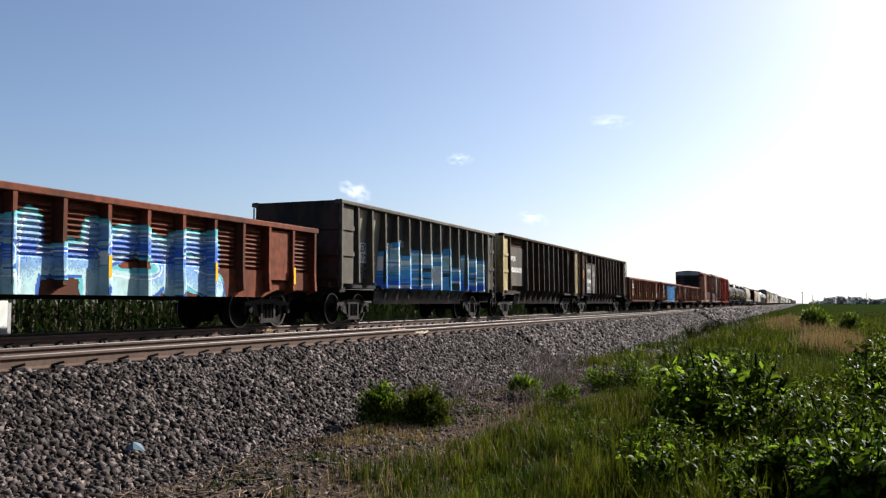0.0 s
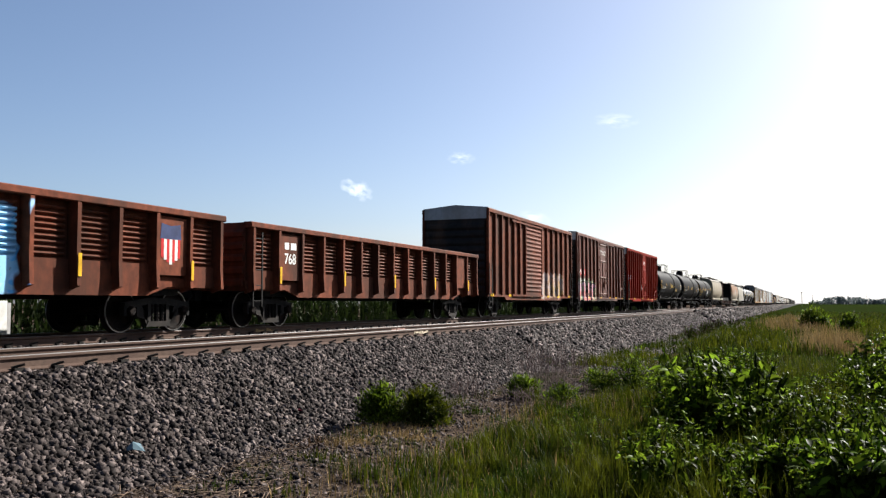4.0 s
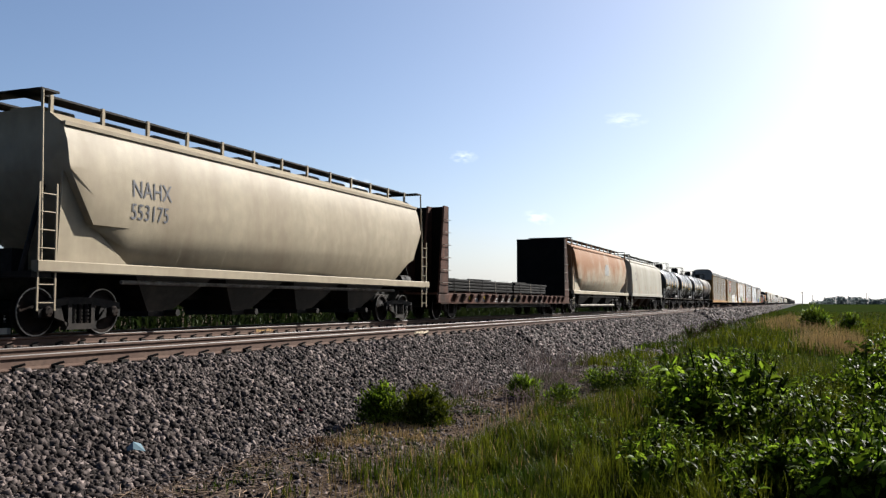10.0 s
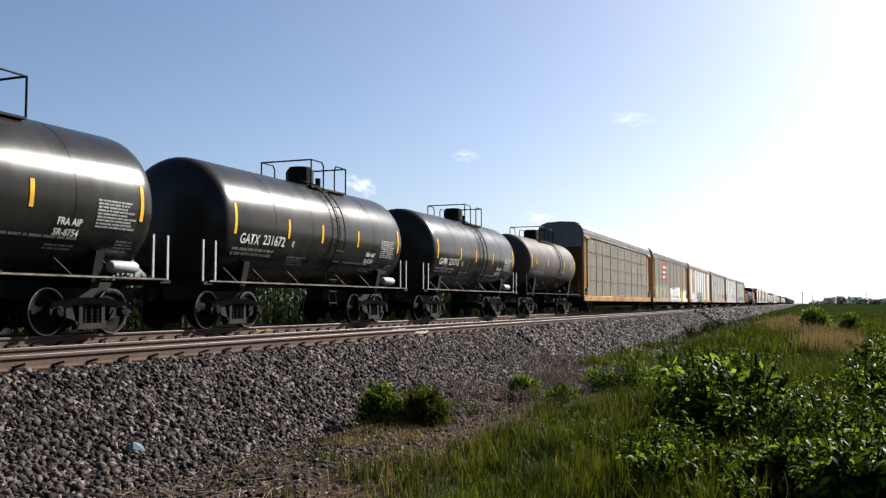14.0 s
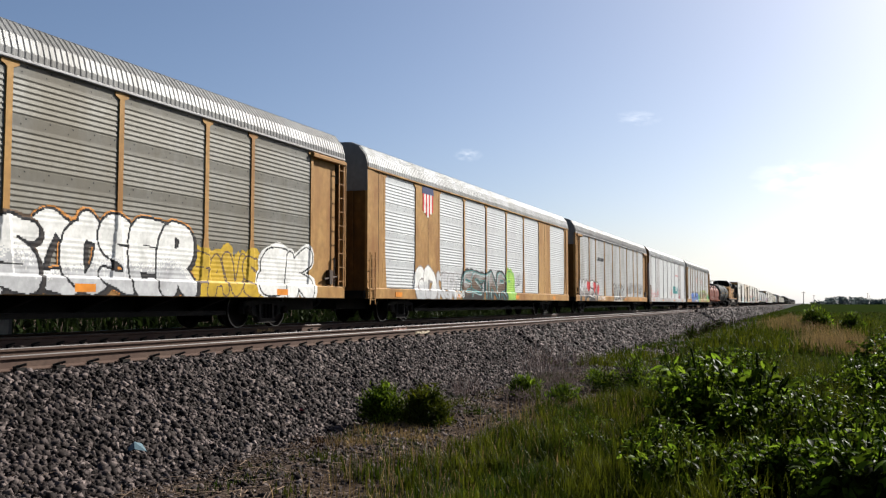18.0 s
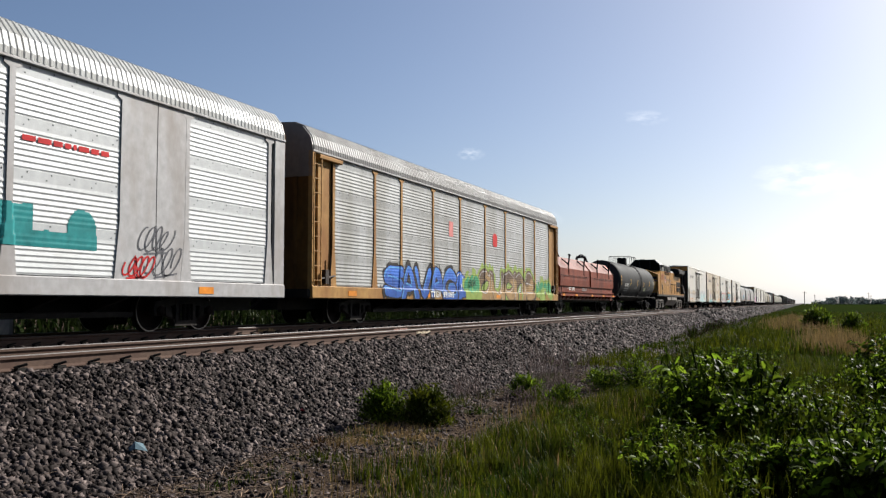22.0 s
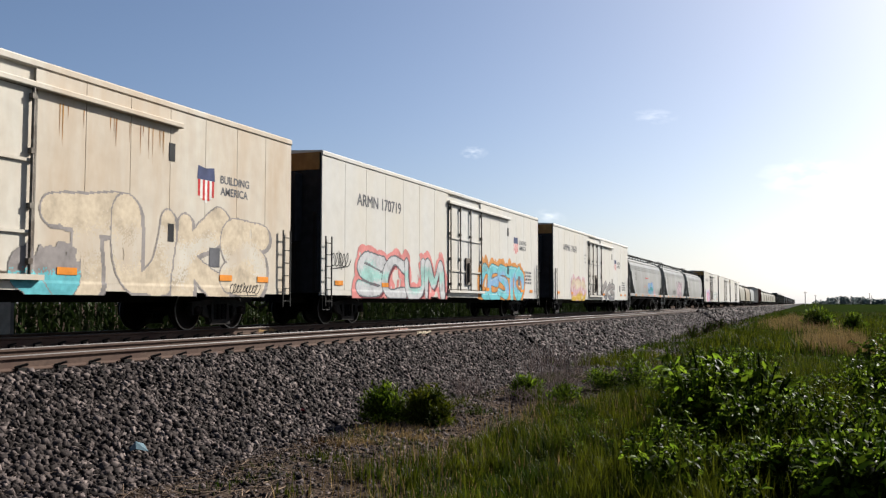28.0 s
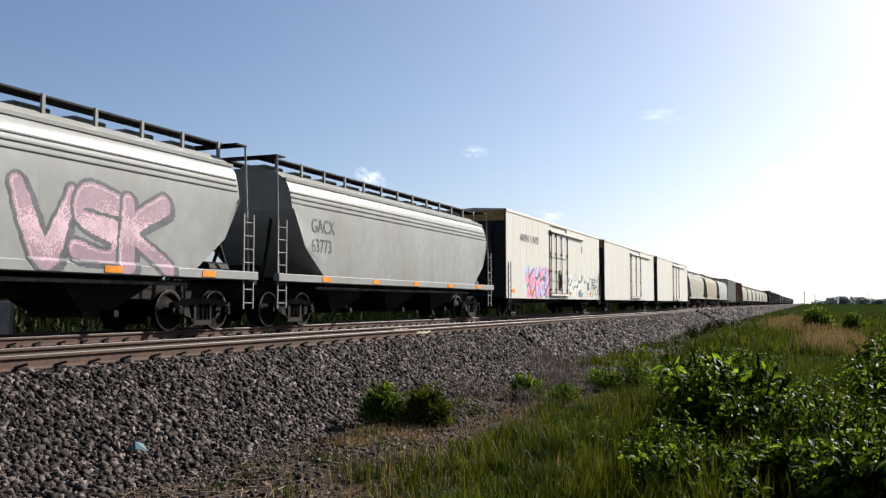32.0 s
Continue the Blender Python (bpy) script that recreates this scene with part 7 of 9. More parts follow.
    fl = part("flag_field", Shape().add([(1.03, h0 + 1.35, 2.15), (1.03, h0 + 1.5, 3.1), (1.03, h0 + 1.75, 3.5), (1.03, h0 + 2.3, 3.5), (1.03, h0 + 2.55, 3.1), (1.03, h0 + 2.6, 2.2)], [(0, 1, 2, 3, 4, 5)]), "flag_blue", car, "faded painted shield and flag")
    for k in range(8):
        s = Shape()
        y0, n = h0 + (1.3 if k < 3 else 2.6), 12
        y1 = h0 + 4.5
        for i in range(n):
            a, b = y0 + (y1 - y0) * i / n, y0 + (y1 - y0) * (i + 1) / n
            za, zb = (1.95 + k * 0.17 + 0.07 * math.sin(a * 4.2) for a in (a, b))
            s.add([(1.034, a, za), (1.034, b, zb), (1.034, b, zb + 0.11), (1.034, a, za + 0.11)], [(0, 1, 2, 3)])
        part("flag_stripe", s, "flag_red" if k % 2 else "flag_blue", fl)
    return car, h

# ---- the train, from the first car seen to the last ----
car, h = gondola(5.9, 22.7, 2.78, "oxide-red gondola with blue and white spray paint")
mural(car, gondola_skin(14, 16.8, 2.78), "SMEHOR", -8.2, 0.84, 12.2, 1.3, ("pale_teal", "cornflower", "spray_blue", "cornflower"), "pale_teal", 0.3, 0.045, "aqua_spray", 0.14, "blue_paint", "white_paint", 60, 0.03, "pale blue and white sprayed letters outlined in blue", 0.85, halo_worn=0.1)
car, h = coal_car(24.2, 38.9, 3.82, "grimy grey coal car with blue sprayed letters outlined in white", "coal_grey", None, "grey_plate", "coal_grey", [-6.15 + 0.99 * k for k in range(13)])
for a, b in ((-6.08, -5.22), (-5.1, -4.23)):
    part("pale_bay", Shape().prism([(1.222, 1.26), (1.232, 1.26), (1.42, 3.66), (1.41, 3.66)], a, b), "hopper_tan", car, "pale tan bay of the side")
patch(car, 1.36, -5.85, -5.15, 1.95, 2.6, "white_paint", "number_panel", "white panel behind the car's number")
lettering("AEX", 0.26, car, 1.368, -5.82, 2.3, "black_paint", width=0.6)
lettering("170", 0.26, car, 1.368, -5.72, 1.98, "black_paint", width=0.5)
patch(car, 1.36, -4.88, -4.55, 1.93, 2.28, "white_paint", "number_panel")
lettering("91", 0.26, car, 1.368, -4.86, 1.97, "black_paint", width=0.28)
bars(car, 1.36, -5.85, 1.45, 0.7, 0.4, 3, "grey_letter")
POSTS = [-6.15 + 0.99 * k for k in range(13)]
mural(car, coal_skin(POSTS), "RETHO", -4.2, 1.12, 10.2, 1.25, ("spray_blue", "sky_paint", "pale_teal"), "white_paint", 0.26, 0.08, "sky_paint", 0.24, "", "pale_teal", 3, 0.0, "blue sprayed letters outlined in white", 0.85, low=1.15, halo_worn=0.3)
scrawl(car, 1.39, -3.8, 2.5, 0.7, 0.2, "white_paint", 5, 0.025)
scrawl(car, 1.39, -2.8, 2.65, 0.6, 0.22, "white_paint", 8, 0.025)
car, h = coal_car(40.1, 55.5, 3.95, "sooty grey-brown coal car with cream end bays and a number panel", "cream_bay", (-6.4, -3.75, 1.5, 3.4), "coal_grey", end="cream_bay", posts=(-6.5, -3.65, -2.6, -1.55, -0.5, 0.5, 1.55, 2.6, 3.65, 4.8, 6.5))
lettering("HPJX", 0.28, car, 1.42, -6.05, 2.66, width=0.95)
lettering("900303", 0.26, car, 1.42, -6.1, 2.15, width=1.95)
car, h = coal_car(56.4, 71.7, 3.93, "rust-streaked grey-brown coal car with a number panel", "coal_side")
for a, b in ((-6.42, -4.87), (-4.73, -3.73)):
    for z0, z1, key in ((2.36, 3.22, "coal_grey"), (1.78, 2.34, "grey_panel"), (1.44, 1.76, "grey_panel"), (1.31, 1.42, "grey_panel")):
        part("number_panel", Shape().box(1.5, 1.56, a, b, z0, z1), key, car, "grey painted sheet for the car's number")
    part("panel_cap", Shape().box(1.5, 1.6, a, b, 3.22, 3.26), "coal_post", car)
lettering("HPJX", 0.3, car, 1.564, -6.02, 2.56, width=0.9)
lettering("900648", 0.27, car, 1.564, -6.06, 1.94, width=0.96)
bars(car, 1.564, -6.22, 1.52, 0.75, 0.2, 2, "pale_grey")
scrawl(car, 1.564, -4.6, 2.42, 0.7, 0.35, "pale_grey", 61, 0.025)
scrawl(car, 1.564, -4.65, 1.42, 0.8, 0.5, "faded_grey", 62, 0.03)
scrawl(car, 1.525, -7.5, 2.56, 0.66, 0.26, "faded_rose", 63, 0.03)
scrawl(car, 1.525, -7.55, 2.28, 0.72, 0.24, "burnt_orange", 64, 0.03)
patch(car, 1.6, -6.52, -6.42, 1.25, 1.75, "gold_paint", "reflector_strip", "yellow reflector strip on the post")
for y in (-3.5, -1.5, 0.55, 2.65):
    patch(car, 1.24, y, y + 0.2, 1.34, 1.44, "gold_paint", "reflector", "scuffed yellow reflector")
car, h = gondola(72.8, 89.2, 2.75, "faded oxide-red gondola with rusted corrugated sides and white arrows")
bars(car, 1.575, -h + 1.7, 1.9, 0.7, 0.4, 3)
for y, z in ((-1.68, 1.45), (-0.62, 1.33)):
    strokes(car, 1.486, [[(y, z), (y, z - 0.36)], [(y - 0.13, z - 0.2), (y, z - 0.38), (y + 0.13, z - 0.2)]], wide=0.05)
scrawl(car, 1.49, -1.95, 1.72, 0.72, 0.2, "white_paint", 3, 0.03)
for q in range(5):
    scrawl(car, 1.49, 3.72, 1.4 + 0.2 * q, 0.5, 0.16, "white_paint", 6 + q, 0.03)
scrawl(car, 1.578, h - 2.2, 1.35, 0.6, 0.25, "white_paint", 11, 0.025)
patch(car, 1.576, h - 1.95, h - 1.55, 1.15, 1.5, "grey_plate", "label_patch")
car, h = gondola(90.5, 106.9, 2.75, "oxide-red gondola with a sky-blue sprayed panel", ((-4.0, 2.2), (0.9, 2.4), ((0.1, 0.35, 0.65), (0.3, 0.5, 0.7), (0.12, 0.4, 0.65)), (1.1, 0.6), 4.0, (0.22, 0.42, 0.6)))
lettering("MP", 0.3, car, 1.576, -h + 1.8, 2.1)
lettering("641029", 0.26, car, 1.576, -h + 1.5, 1.68, bold=0.012, width=0.82)
bars(car, 1.576, -h + 1.6, 1.3, 0.7, 0.2, 2)
shield(car, 1.576, h - 2.3, 1.5, 0.9)
car, h = gondola(108.0, 125.2, 2.72, "small-ribbed oxide-red gondola, empty and plain")
lettering("768", 0.3, car, 1.576, -h + 1.7, 1.7)
bars(car, 1.576, -h + 1.7, 2.1, 0.6, 0.3, 1)
car, h = boxcar(126.7, 142.3, 4.9, "weathered red-brown boxcar with a ribbed sliding door and pale spray paint", "red_brown", 6, 6, (-1.9, 1.0), ((1.1, 6.0), (0.95, 2.3), ((0.3, 0.19, 0.14), (0.3, 0.21, 0.1), (0.12, 0.05, 0.035)), (0.95, 2.2), 5.0, (0.34, 0.27, 0.24), 0.6), True, "silver_steel")
car, h = boxcar(143.8, 159.5, 5.06, "brown boxcar with a plug door and pink bubble spray paint", "boxcar_brown", 5, 6, (-1.6, 1.5), ((-7.4, -2.2), (0.9, 1.75), ((0.3, 0.3, 0.2), (0.34, 0.33, 0.24), (0.2, 0.12, 0.09)), (0.8, 1.4), 6.0, (0.24, 0.2, 0.15), 0.2), pitch=1.13)
mural(car, boxcar_skin([-1.62 - 1.13 * k for k in range(6)]), "RUST", -6.2, 0.85, 3.3, 1.1, ("rose_paint", "pink_paint"), "black_paint", 0.28, 0.045, "faded_lime", 0.3, "", "white_paint", 5, 0.06, "rose-pink sprayed letters outlined in black", 0.85, halo_worn=0.45)
mural(car, boxcar_skin([-1.62 - 1.13 * k for k in range(6)]), "P", -7.4, 0.85, 0.95, 1.1, ("rose_paint", "soft_pink"), "black_paint", 0.28, 0.045, "faded_lime", 0.2, "", "white_paint", 6, 0.06)
for y, w in ((-6.95, "TI"), (-5.9, "MX")):
    patch(car, 1.507, y - 0.08, y + 0.62, 2.44, 2.84, "red_paint", "mark_panel", "red panel behind the letters")
    lettering(w, 0.26, car, 1.516, y, 2.51, bold=0.014, width=0.5)
lettering("658", 0.26, car, 1.512, -7.3, 2.02, bold=0.014, width=0.85)
lettering("54", 0.26, car, 1.512, -5.9, 2.02, bold=0.014, width=0.5)
lettering("CLOSE AND LOCK DOORS", 0.13, car, 1.56, -0.75, 4.2, bold=0.003, width=1.75)
lettering("BEFORE MOVING CAR", 0.13, car, 1.56, -0.6, 4.02, bold=0.003, width=1.5)
car, h = boxcar(161.2, 177.0, 5.06, "bright red boxcar with a plug door and white letters", "boxcar_red", 7, 6, (-1.1, 1.5))
lettering("CLOSE AND LOCK DOORS", 0.13, car, 1.56, -0.4, 4.2, bold=0.003, width=1.3)
lettering("BEFORE MOVING CAR", 0.13, car, 1.56, -0.3, 4.05, bold=0.003, width=1.15)
for k in range(4):
    part("mark_block", Shape().box(1.502, 1.508, 3.98 + k * 1.04, 4.45 + k * 1.04, 4.28, 4.82), "white_paint", car, "white block of the car's painted mark")
bars(car, 1.507, -7.1, 2.6, 1.9, 0.45, 2)
patch(car, 1.6, -1.35, -1.0, 1.75, 2.15, "white_paint", "label_patch")
bars(car, 1.507, h - 1.5, 1.35, 0.9, 1.1, 6)
car, h = tank_car(179.3, 195.5, 1.62, 2.52, "matt black tank car with yellow marks and sprayed yellow letters", dome=0.9, half=1.35, climb=1.0, shallow=True, dish=0.45, marks=(-4.3, -1.3, 1.7, 4.8), letter="pale_grey",
                  prints=(("SKSX 101195", 0.24, -6.85, 2.12, 2.1),), blocks=((-6.9, 1.86, 2.1, 0.22, 2, "grey_letter"), (6.75, 2.7, 0.95, 0.6, 8, "pale_grey"), (3.0, 2.1, 0.8, 0.2, 3, "grey_letter")))
scrawl(car, 1.6, 2.8, 1.95, 1.15, 0.42, "gold_paint", 71, 0.045)
lettering("stol", 0.26, car, 1.46, 4.75, 1.58, "grey_plate", -0.006, 1.0, 0.5, "sprayed_letters", "", 0.9)
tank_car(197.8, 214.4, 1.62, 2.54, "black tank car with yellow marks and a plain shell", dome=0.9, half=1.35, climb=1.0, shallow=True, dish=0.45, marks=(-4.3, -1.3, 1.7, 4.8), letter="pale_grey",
         prints=(("SKSX 101364", 0.24, -6.85, 2.12, 2.1),), blocks=((-6.9, 1.86, 2.1, 0.22, 2, "grey_letter"), (6.48, 2.6, 1.1, 0.55, 7, "pale_grey"), (3.0, 2.1, 0.8, 0.2, 3, "grey_letter")))
tank_car(216.6, 232.7, 1.54, 2.6, "dull black tank car with yellow letters and white scrawls", letter="gold_paint", dome=0.2, half=1.1, climb=0.0, shallow=True, dish=0.45, marks=(-4.4, -1.4, 1.5, 4.3),
         prints=(("UTLX", 0.26, -6.82, 2.16, 0.95), ("662564", 0.26, -5.62, 2.18, 1.15)), blocks=((-6.85, 2.05, 0.9, 0.1, 1, "gold_paint"), (-6.85, 1.85, 1.9, 0.22, 2, "gold_paint"), (-5.2, 2.02, 0.75, 0.2, 3, "grey_letter"), (6.7, 2.68, 0.85, 0.5, 6, "grey_plate")), plate=(4.2, 1.72, 0.8, 0.24), paint=((0.8, 3.2), (1.7, 2.5), ((0.05, 0.05, 0.05), (0.4, 0.4, 0.4)), (0.45, 0.5), 3.0, (0.4, 0.4, 0.4), 0.4))
covered_hopper(234.1, 252.9, "hopper_tan", "tan covered hopper with bulging sides", True, 4, marks="", number=(("NAHX", 0.36, 2.6, 2.88), ("553175", 0.34, 2.55, 2.4)))
car, h = bulkhead_flat(254.0, 275.0)
for y0, y1, layers, x0, x1, sd in ((-9.2, -0.35, 4, -1.3, 1.3, 1), (-0.1, 5.8, 4, -1.3, 1.3, 2)):
    bar_bundle(car, y0, y1, x0, x1, 1.14, layers, sd)
car, h = covered_hopper(275.7, 294.4, "hopper_rust", "rust-stained tan covered hopper with bulging sides", True, 3, marks="side")
part("outlet_pipe", Shape().bar((1.15, -6.0, 0.5), (1.15, 5.2, 0.5), 0.08, 10), "worn_rod", car, "long pale discharge pipe under the bays")
part("sprayed_patch", Shape().add([(1.592, 0.2, 2.6), (1.592, 1.5, 2.6), (1.58, 1.5, 3.15), (1.572, 1.2, 3.4), (1.572, 0.5, 3.4), (1.58, 0.2, 3.15)], [(0, 1, 2, 3, 4, 5)]), "grey_plate", car, "pale grey arched patch of paint")
covered_hopper(296.0, 313.2, "hopper_white", "off-white covered hopper with straight sides", False, 3, marks="side", number=(("FMLX", 0.28, 1.9, 2.9), ("2149", 0.28, 1.9, 2.5)))
for k, (F, R, num) in enumerate(((315.4, 326.3, "231675"), (328.3, 339.3, "231672"), (341.6, 352.6, "231713"))):
    tank_car(F, R, 1.62, 2.72, "short glossy black tank car with white stencils", "gloss_tank", dome=1.2, half=1.1, climb=0.3, shallow=True, marks=(-2.35, -0.5, 1.75),
             prints=(("GATX", 0.27, -4.52, 2.15, 0.85), (num, 0.27, -3.5, 2.17, 1.05), ("E", 0.15, -2.07, 2.2, 0.1), ("FRA AIP", 0.15, 2.5, 2.14, 0.62), ("SR-8754", 0.15, 2.46, 1.94, 0.64)),
             blocks=((-4.75, 1.98, 1.95, 0.26, 2, "grey_plate"), (-2.1, 1.9, 1.05, 0.3, 4, "grey_plate"), (3.47, 2.68, 1.05, 0.6, 9, "pale_grey"), (1.15, 1.88, 2.0, 0.1, 1, "grey_plate"), (2.4, 1.74, 0.8, 0.16, 2, "grey_plate"), (4.2, 1.9, 0.45, 0.3, 4, "grey_plate")))
tank_car(355.1, 366.0, 1.45, 2.88, "short faded beige-grey tank car with yellow letters", "beige_tank", letter="yellow_paint", number="", dome=0.3)

autorack(367.3, 394.4, "ridged galvanised autorack with mustard posts and clean sides", "yellow_steel", "galvanised_dull", seams=True, roof_key="galvanised_roof")
car, h = autorack(395.9, 423.4, "dull galvanised autorack with mustard posts and a red sign panel", "yellow_steel", "galvanised_dull", roof_key="galvanised_roof")
SIDE = rack_skin(RIBBED)
mural(car, SIDE, "SEMS", -1.8, 0.85, 3.7, 1.35, ("pale_grey", "white_paint"), "black_paint", 0.31, 0.055, "brown_spray", 0.05, "dark_spray", "", 7, 0.04, "fat white sprayed letters outlined in black", 0.7)
mural(car, SIDE, "COSER", 1.75, 0.85, 4.6, 1.5, ("pale_grey", "white_paint", "white_paint"), "black_paint", 0.3, 0.055, "burnt_orange", 0.05, "dark_spray", "", 10, 0.03, "fat white sprayed letters outlined in black", 0.85)
mural(car, SIDE, "TNTOR", -12.2, 0.8, 8.2, 1.4, ("faded_lime", "faded_rose", "faded_lime"), "faded_grey", 0.24, 0.05, "faded_lime", 0.2, "", "", 12, 0.45, "faded lime and pink sprayed letters")
mural(car, SIDE, "EAVS", 6.3, 0.85, 2.9, 0.95, ("gold_paint",), "brown_spray", 0.28, 0.04, "gold_paint", 0.18, "", "", 13, 0.1, "golden sprayed letters outlined in brown", 0.8, halo_worn=0.3)
mural(car, SIDE, "SK", 9.3, 0.9, 2.4, 1.15, ("white_paint",), "black_paint", 0.42, 0.045, "white_paint", 0.12, "", "", 14, 0.05, "fat white sprayed letters", 0.75)
line = []
for k in range(16, 35):
    z, lift = RACK_LOW + k * RACK_STEP, 0.004
    line += [(1.5 + lift, z), (1.501 + lift, z + RACK_STEP * 0.12), (1.511 + lift, z + RACK_STEP * 0.34), (1.511 + lift, z + RACK_STEP * 0.42)] if k % 9 < 7 else [(1.505 + lift, z), (1.505 + lift, z + RACK_STEP * 0.95)]
part("sign_panel", Shape().sheet(line, -7.4, -4.68), "sign_red", car, "faded red painted panel on the ridged side")
for k in range(3):
    part("sign_bar", Shape().box(1.536, 1.54, -7.1, -4.85 - 0.35 * (k % 3), 4.2 - 0.5 * k, 4.36 - 0.5 * k), "white_paint", car)
car, h = autorack(424.9, 451.6, "bright galvanised autorack with mustard frame and painted emblem", "yellow_steel", "galvanised", PLATED, (0, 2, 8), False, False, "galvanised_mid")
SIDE = rack_skin(PLATED, (0, 2, 8))
mural(car, SIDE, "ESTNR", -4.4, 0.8, 5.7, 1.15, ("dark_spray", "brown_spray", "faded_grey"), "teal_paint", 0.3, 0.03, "dark_spray", 0.16, "", "pale_teal", 15, 0.1, "dark sprayed letters outlined in teal", 0.95)
mural(car, SIDE, "B", 1.4, 0.82, 1.25, 1.2, ("lime_paint",), "green_spray", 0.3, 0.04, "lime_paint", 0.14, "", "", 16, 0.03, "lime-green sprayed letter", 0.8)
mural(car, SIDE, "GD", -9.4, 0.8, 1.9, 1.1, ("pale_grey", "white_paint"), "faded_grey", 0.34, 0.04, "", 0.1, "faded_grey", "", 17, 0.15, "pale grey sprayed letters")
mural(car, SIDE, "KERT", -7.3, 0.85, 2.5, 0.95, ("pale_grey",), "faded_grey", 0.26, 0.03, "", 0.1, "", "", 18, 0.3, "faint grey sprayed letters")
scrawl(car, 1.56, 2.9, 1.55, 0.7, 0.5, "black_paint", 44, 0.03)
shield(car, 1.54, -8.8, 3.85, 1.4)
lettering("697503", 0.26, car, 1.598, -5.6, 0.86, width=1.1)
car, h = autorack(453.4, 480.4, "bright galvanised autorack with mustard posts, sill and dark scrawls", "yellow_steel", "galvanised_mid", roof_key="galvanised_roof")
scrawl(car, 1.562, 4.3, 1.5, 1.9, 0.8, "black_paint", 21, 0.05)
scrawl(car, 1.562, 7.1, 1.55, 1.2, 0.7, "black_paint", 22, 0.05)
scrawl(car, 1.562, 9.2, 1.5, 1.5, 0.7, "black_paint", 23, 0.05)
SIDE = rack_skin(RIBBED)
mural(car, SIDE, "MAET", -12.3, 0.85, 5.4, 1.2, ("dark_spray", "faded_grey", "pale_grey"), "black_paint", 0.32, 0.035, "faded_grey", 0.1, "dark_spray", "white_paint", 19, 0.06, "grey block letters outlined in black and white", 0.85)
for q, (yy, zz, ww) in enumerate(((-10.15, 1.45, 0.75), (-8.2, 1.35, 0.45), (-7.1, 1.25, 0.45))):
    mural(car, SIDE, "w", yy, zz, ww, 0.62, ("red_paint",), "dark_wine", 0.5, 0.01, "", 0.05, "", "", 20 + q, 0.12, "red sprayed heart", lift=0.011)
mural(car, SIDE, "DUNK", -1.5, 1.05, 4.2, 0.95, ("galvanised_mid",), "black_paint", 0.22, 0.06, "", 0.08, "black_paint", "", 24, 0.12, "black sprayed outline letters", 0.8)
scrawl(car, 1.586, -1.6, 0.82, 3.4, 0.25, "white_paint", 25, 0.035)
for k, (a, b) in enumerate(((-7.0, -6.3), (-6.2, -5.0))):
    part("emblem", Shape().add([(1.52, a, 3.55), (1.52, b, 3.55), (1.52, b + 0.15, 3.78), (1.52, a + 0.15, 3.78)], [(0, 1, 2, 3)]), "black_paint", car, "black slanted emblem")
lettering("TTGX  704926", 0.26, car, 1.598, -7.2, 0.86, width=2.4)
# The slate end doors carry the end's shade in their colour.
car, h = autorack(481.9, 508.6, "silver-framed galvanised autorack with smooth blank panels", "silver_steel", "galvanised", PLATED, (0, 2, 8), False, False, "galvanised_mid", "yellow_steel", door_key="slate_end")
SIDE = rack_skin(PLATED, (0, 2, 8))
lettering("Bredge", 0.85, car, 1.54, -12.0, 0.98, "red_paint", -0.02, 1.0, 0.0, "sprayed_letters", "thin red sprayed script", 2.5)
scrawl(car, 1.562, -9.0, 1.35, 1.0, 0.6, "red_paint", 31, 0.04)
scrawl(car, 1.562, 0.0, 1.5, 2.2, 0.5, "rose_paint", 32, 0.03)
flat_shape(car, SIDE, lambda a, b: ((a < 4.8) & (b < 2.45)) | (b < 1.98) & (a < 6.42) | (np.hypot(a - 6.02, b - 2.08) < 0.38), 2.7, 6.6, 1.68, 2.6, "teal_paint", "flat teal sprayed block and disc")
lettering("301924", 0.26, car, 1.59, -5.6, 0.86, "grey_letter")
bars(car, 1.52, 4.5, 3.6, 2.2, 0.17, 1, "red_paint", "emblem", 6)
scrawl(car, 1.54, 7.7, 1.75, 0.9, 0.55, "grey_letter", 33, 0.04)
scrawl(car, 1.541, 8.0, 1.25, 0.9, 0.6, "grey_letter", 35, 0.04)
scrawl(car, 1.542, 7.25, 1.2, 0.75, 0.42, "red_paint", 34, 0.05)
car, h = autorack(510.0, 537.5, "galvanised autorack with mustard posts and blue sprayed letters", "yellow_steel", "galvanised_mid", LATE, roof_key="galvanised_roof")
SIDE = rack_skin(LATE)
mural(car, SIDE, "SAVAG", -8.8, 0.82, 6.6, 1.1, ("blue_paint", "blue_paint", "spray_blue"), "black_paint", 0.28, 0.05, "dark_spray", 0.14, "", "sky_paint", 27, 0.12, "blue sprayed letters outlined in black", 0.9, halo_worn=0.4)
mural(car, SIDE, "O", -2.2, 0.82, 0.85, 1.0, ("blue_paint", "spray_blue"), "black_paint", 0.5, 0.05, "", 0.1, "", "white_paint", 28, 0.02)
mural(car, SIDE, "auone", 0.5, 0.78, 8.6, 1.3, ("tan_spray", "tan_spray", "brown_spray"), "brown_spray", 0.3, 0.06, "leaf_spray", 0.3, "dark_spray", "pale_grey", 29, 0.02, "tan sprayed letters outlined in brown over a green ground", 0.85, halo_worn=0.1)
mural(car, SIDE, "ooo", -1.0, 0.8, 1.4, 0.9, ("leaf_spray", "green_spray"), "leaf_spray", 0.5, 0.05, "leaf_spray", 0.3, "", "", 30, 0.2, "green sprayed ground", halo_worn=0.5)
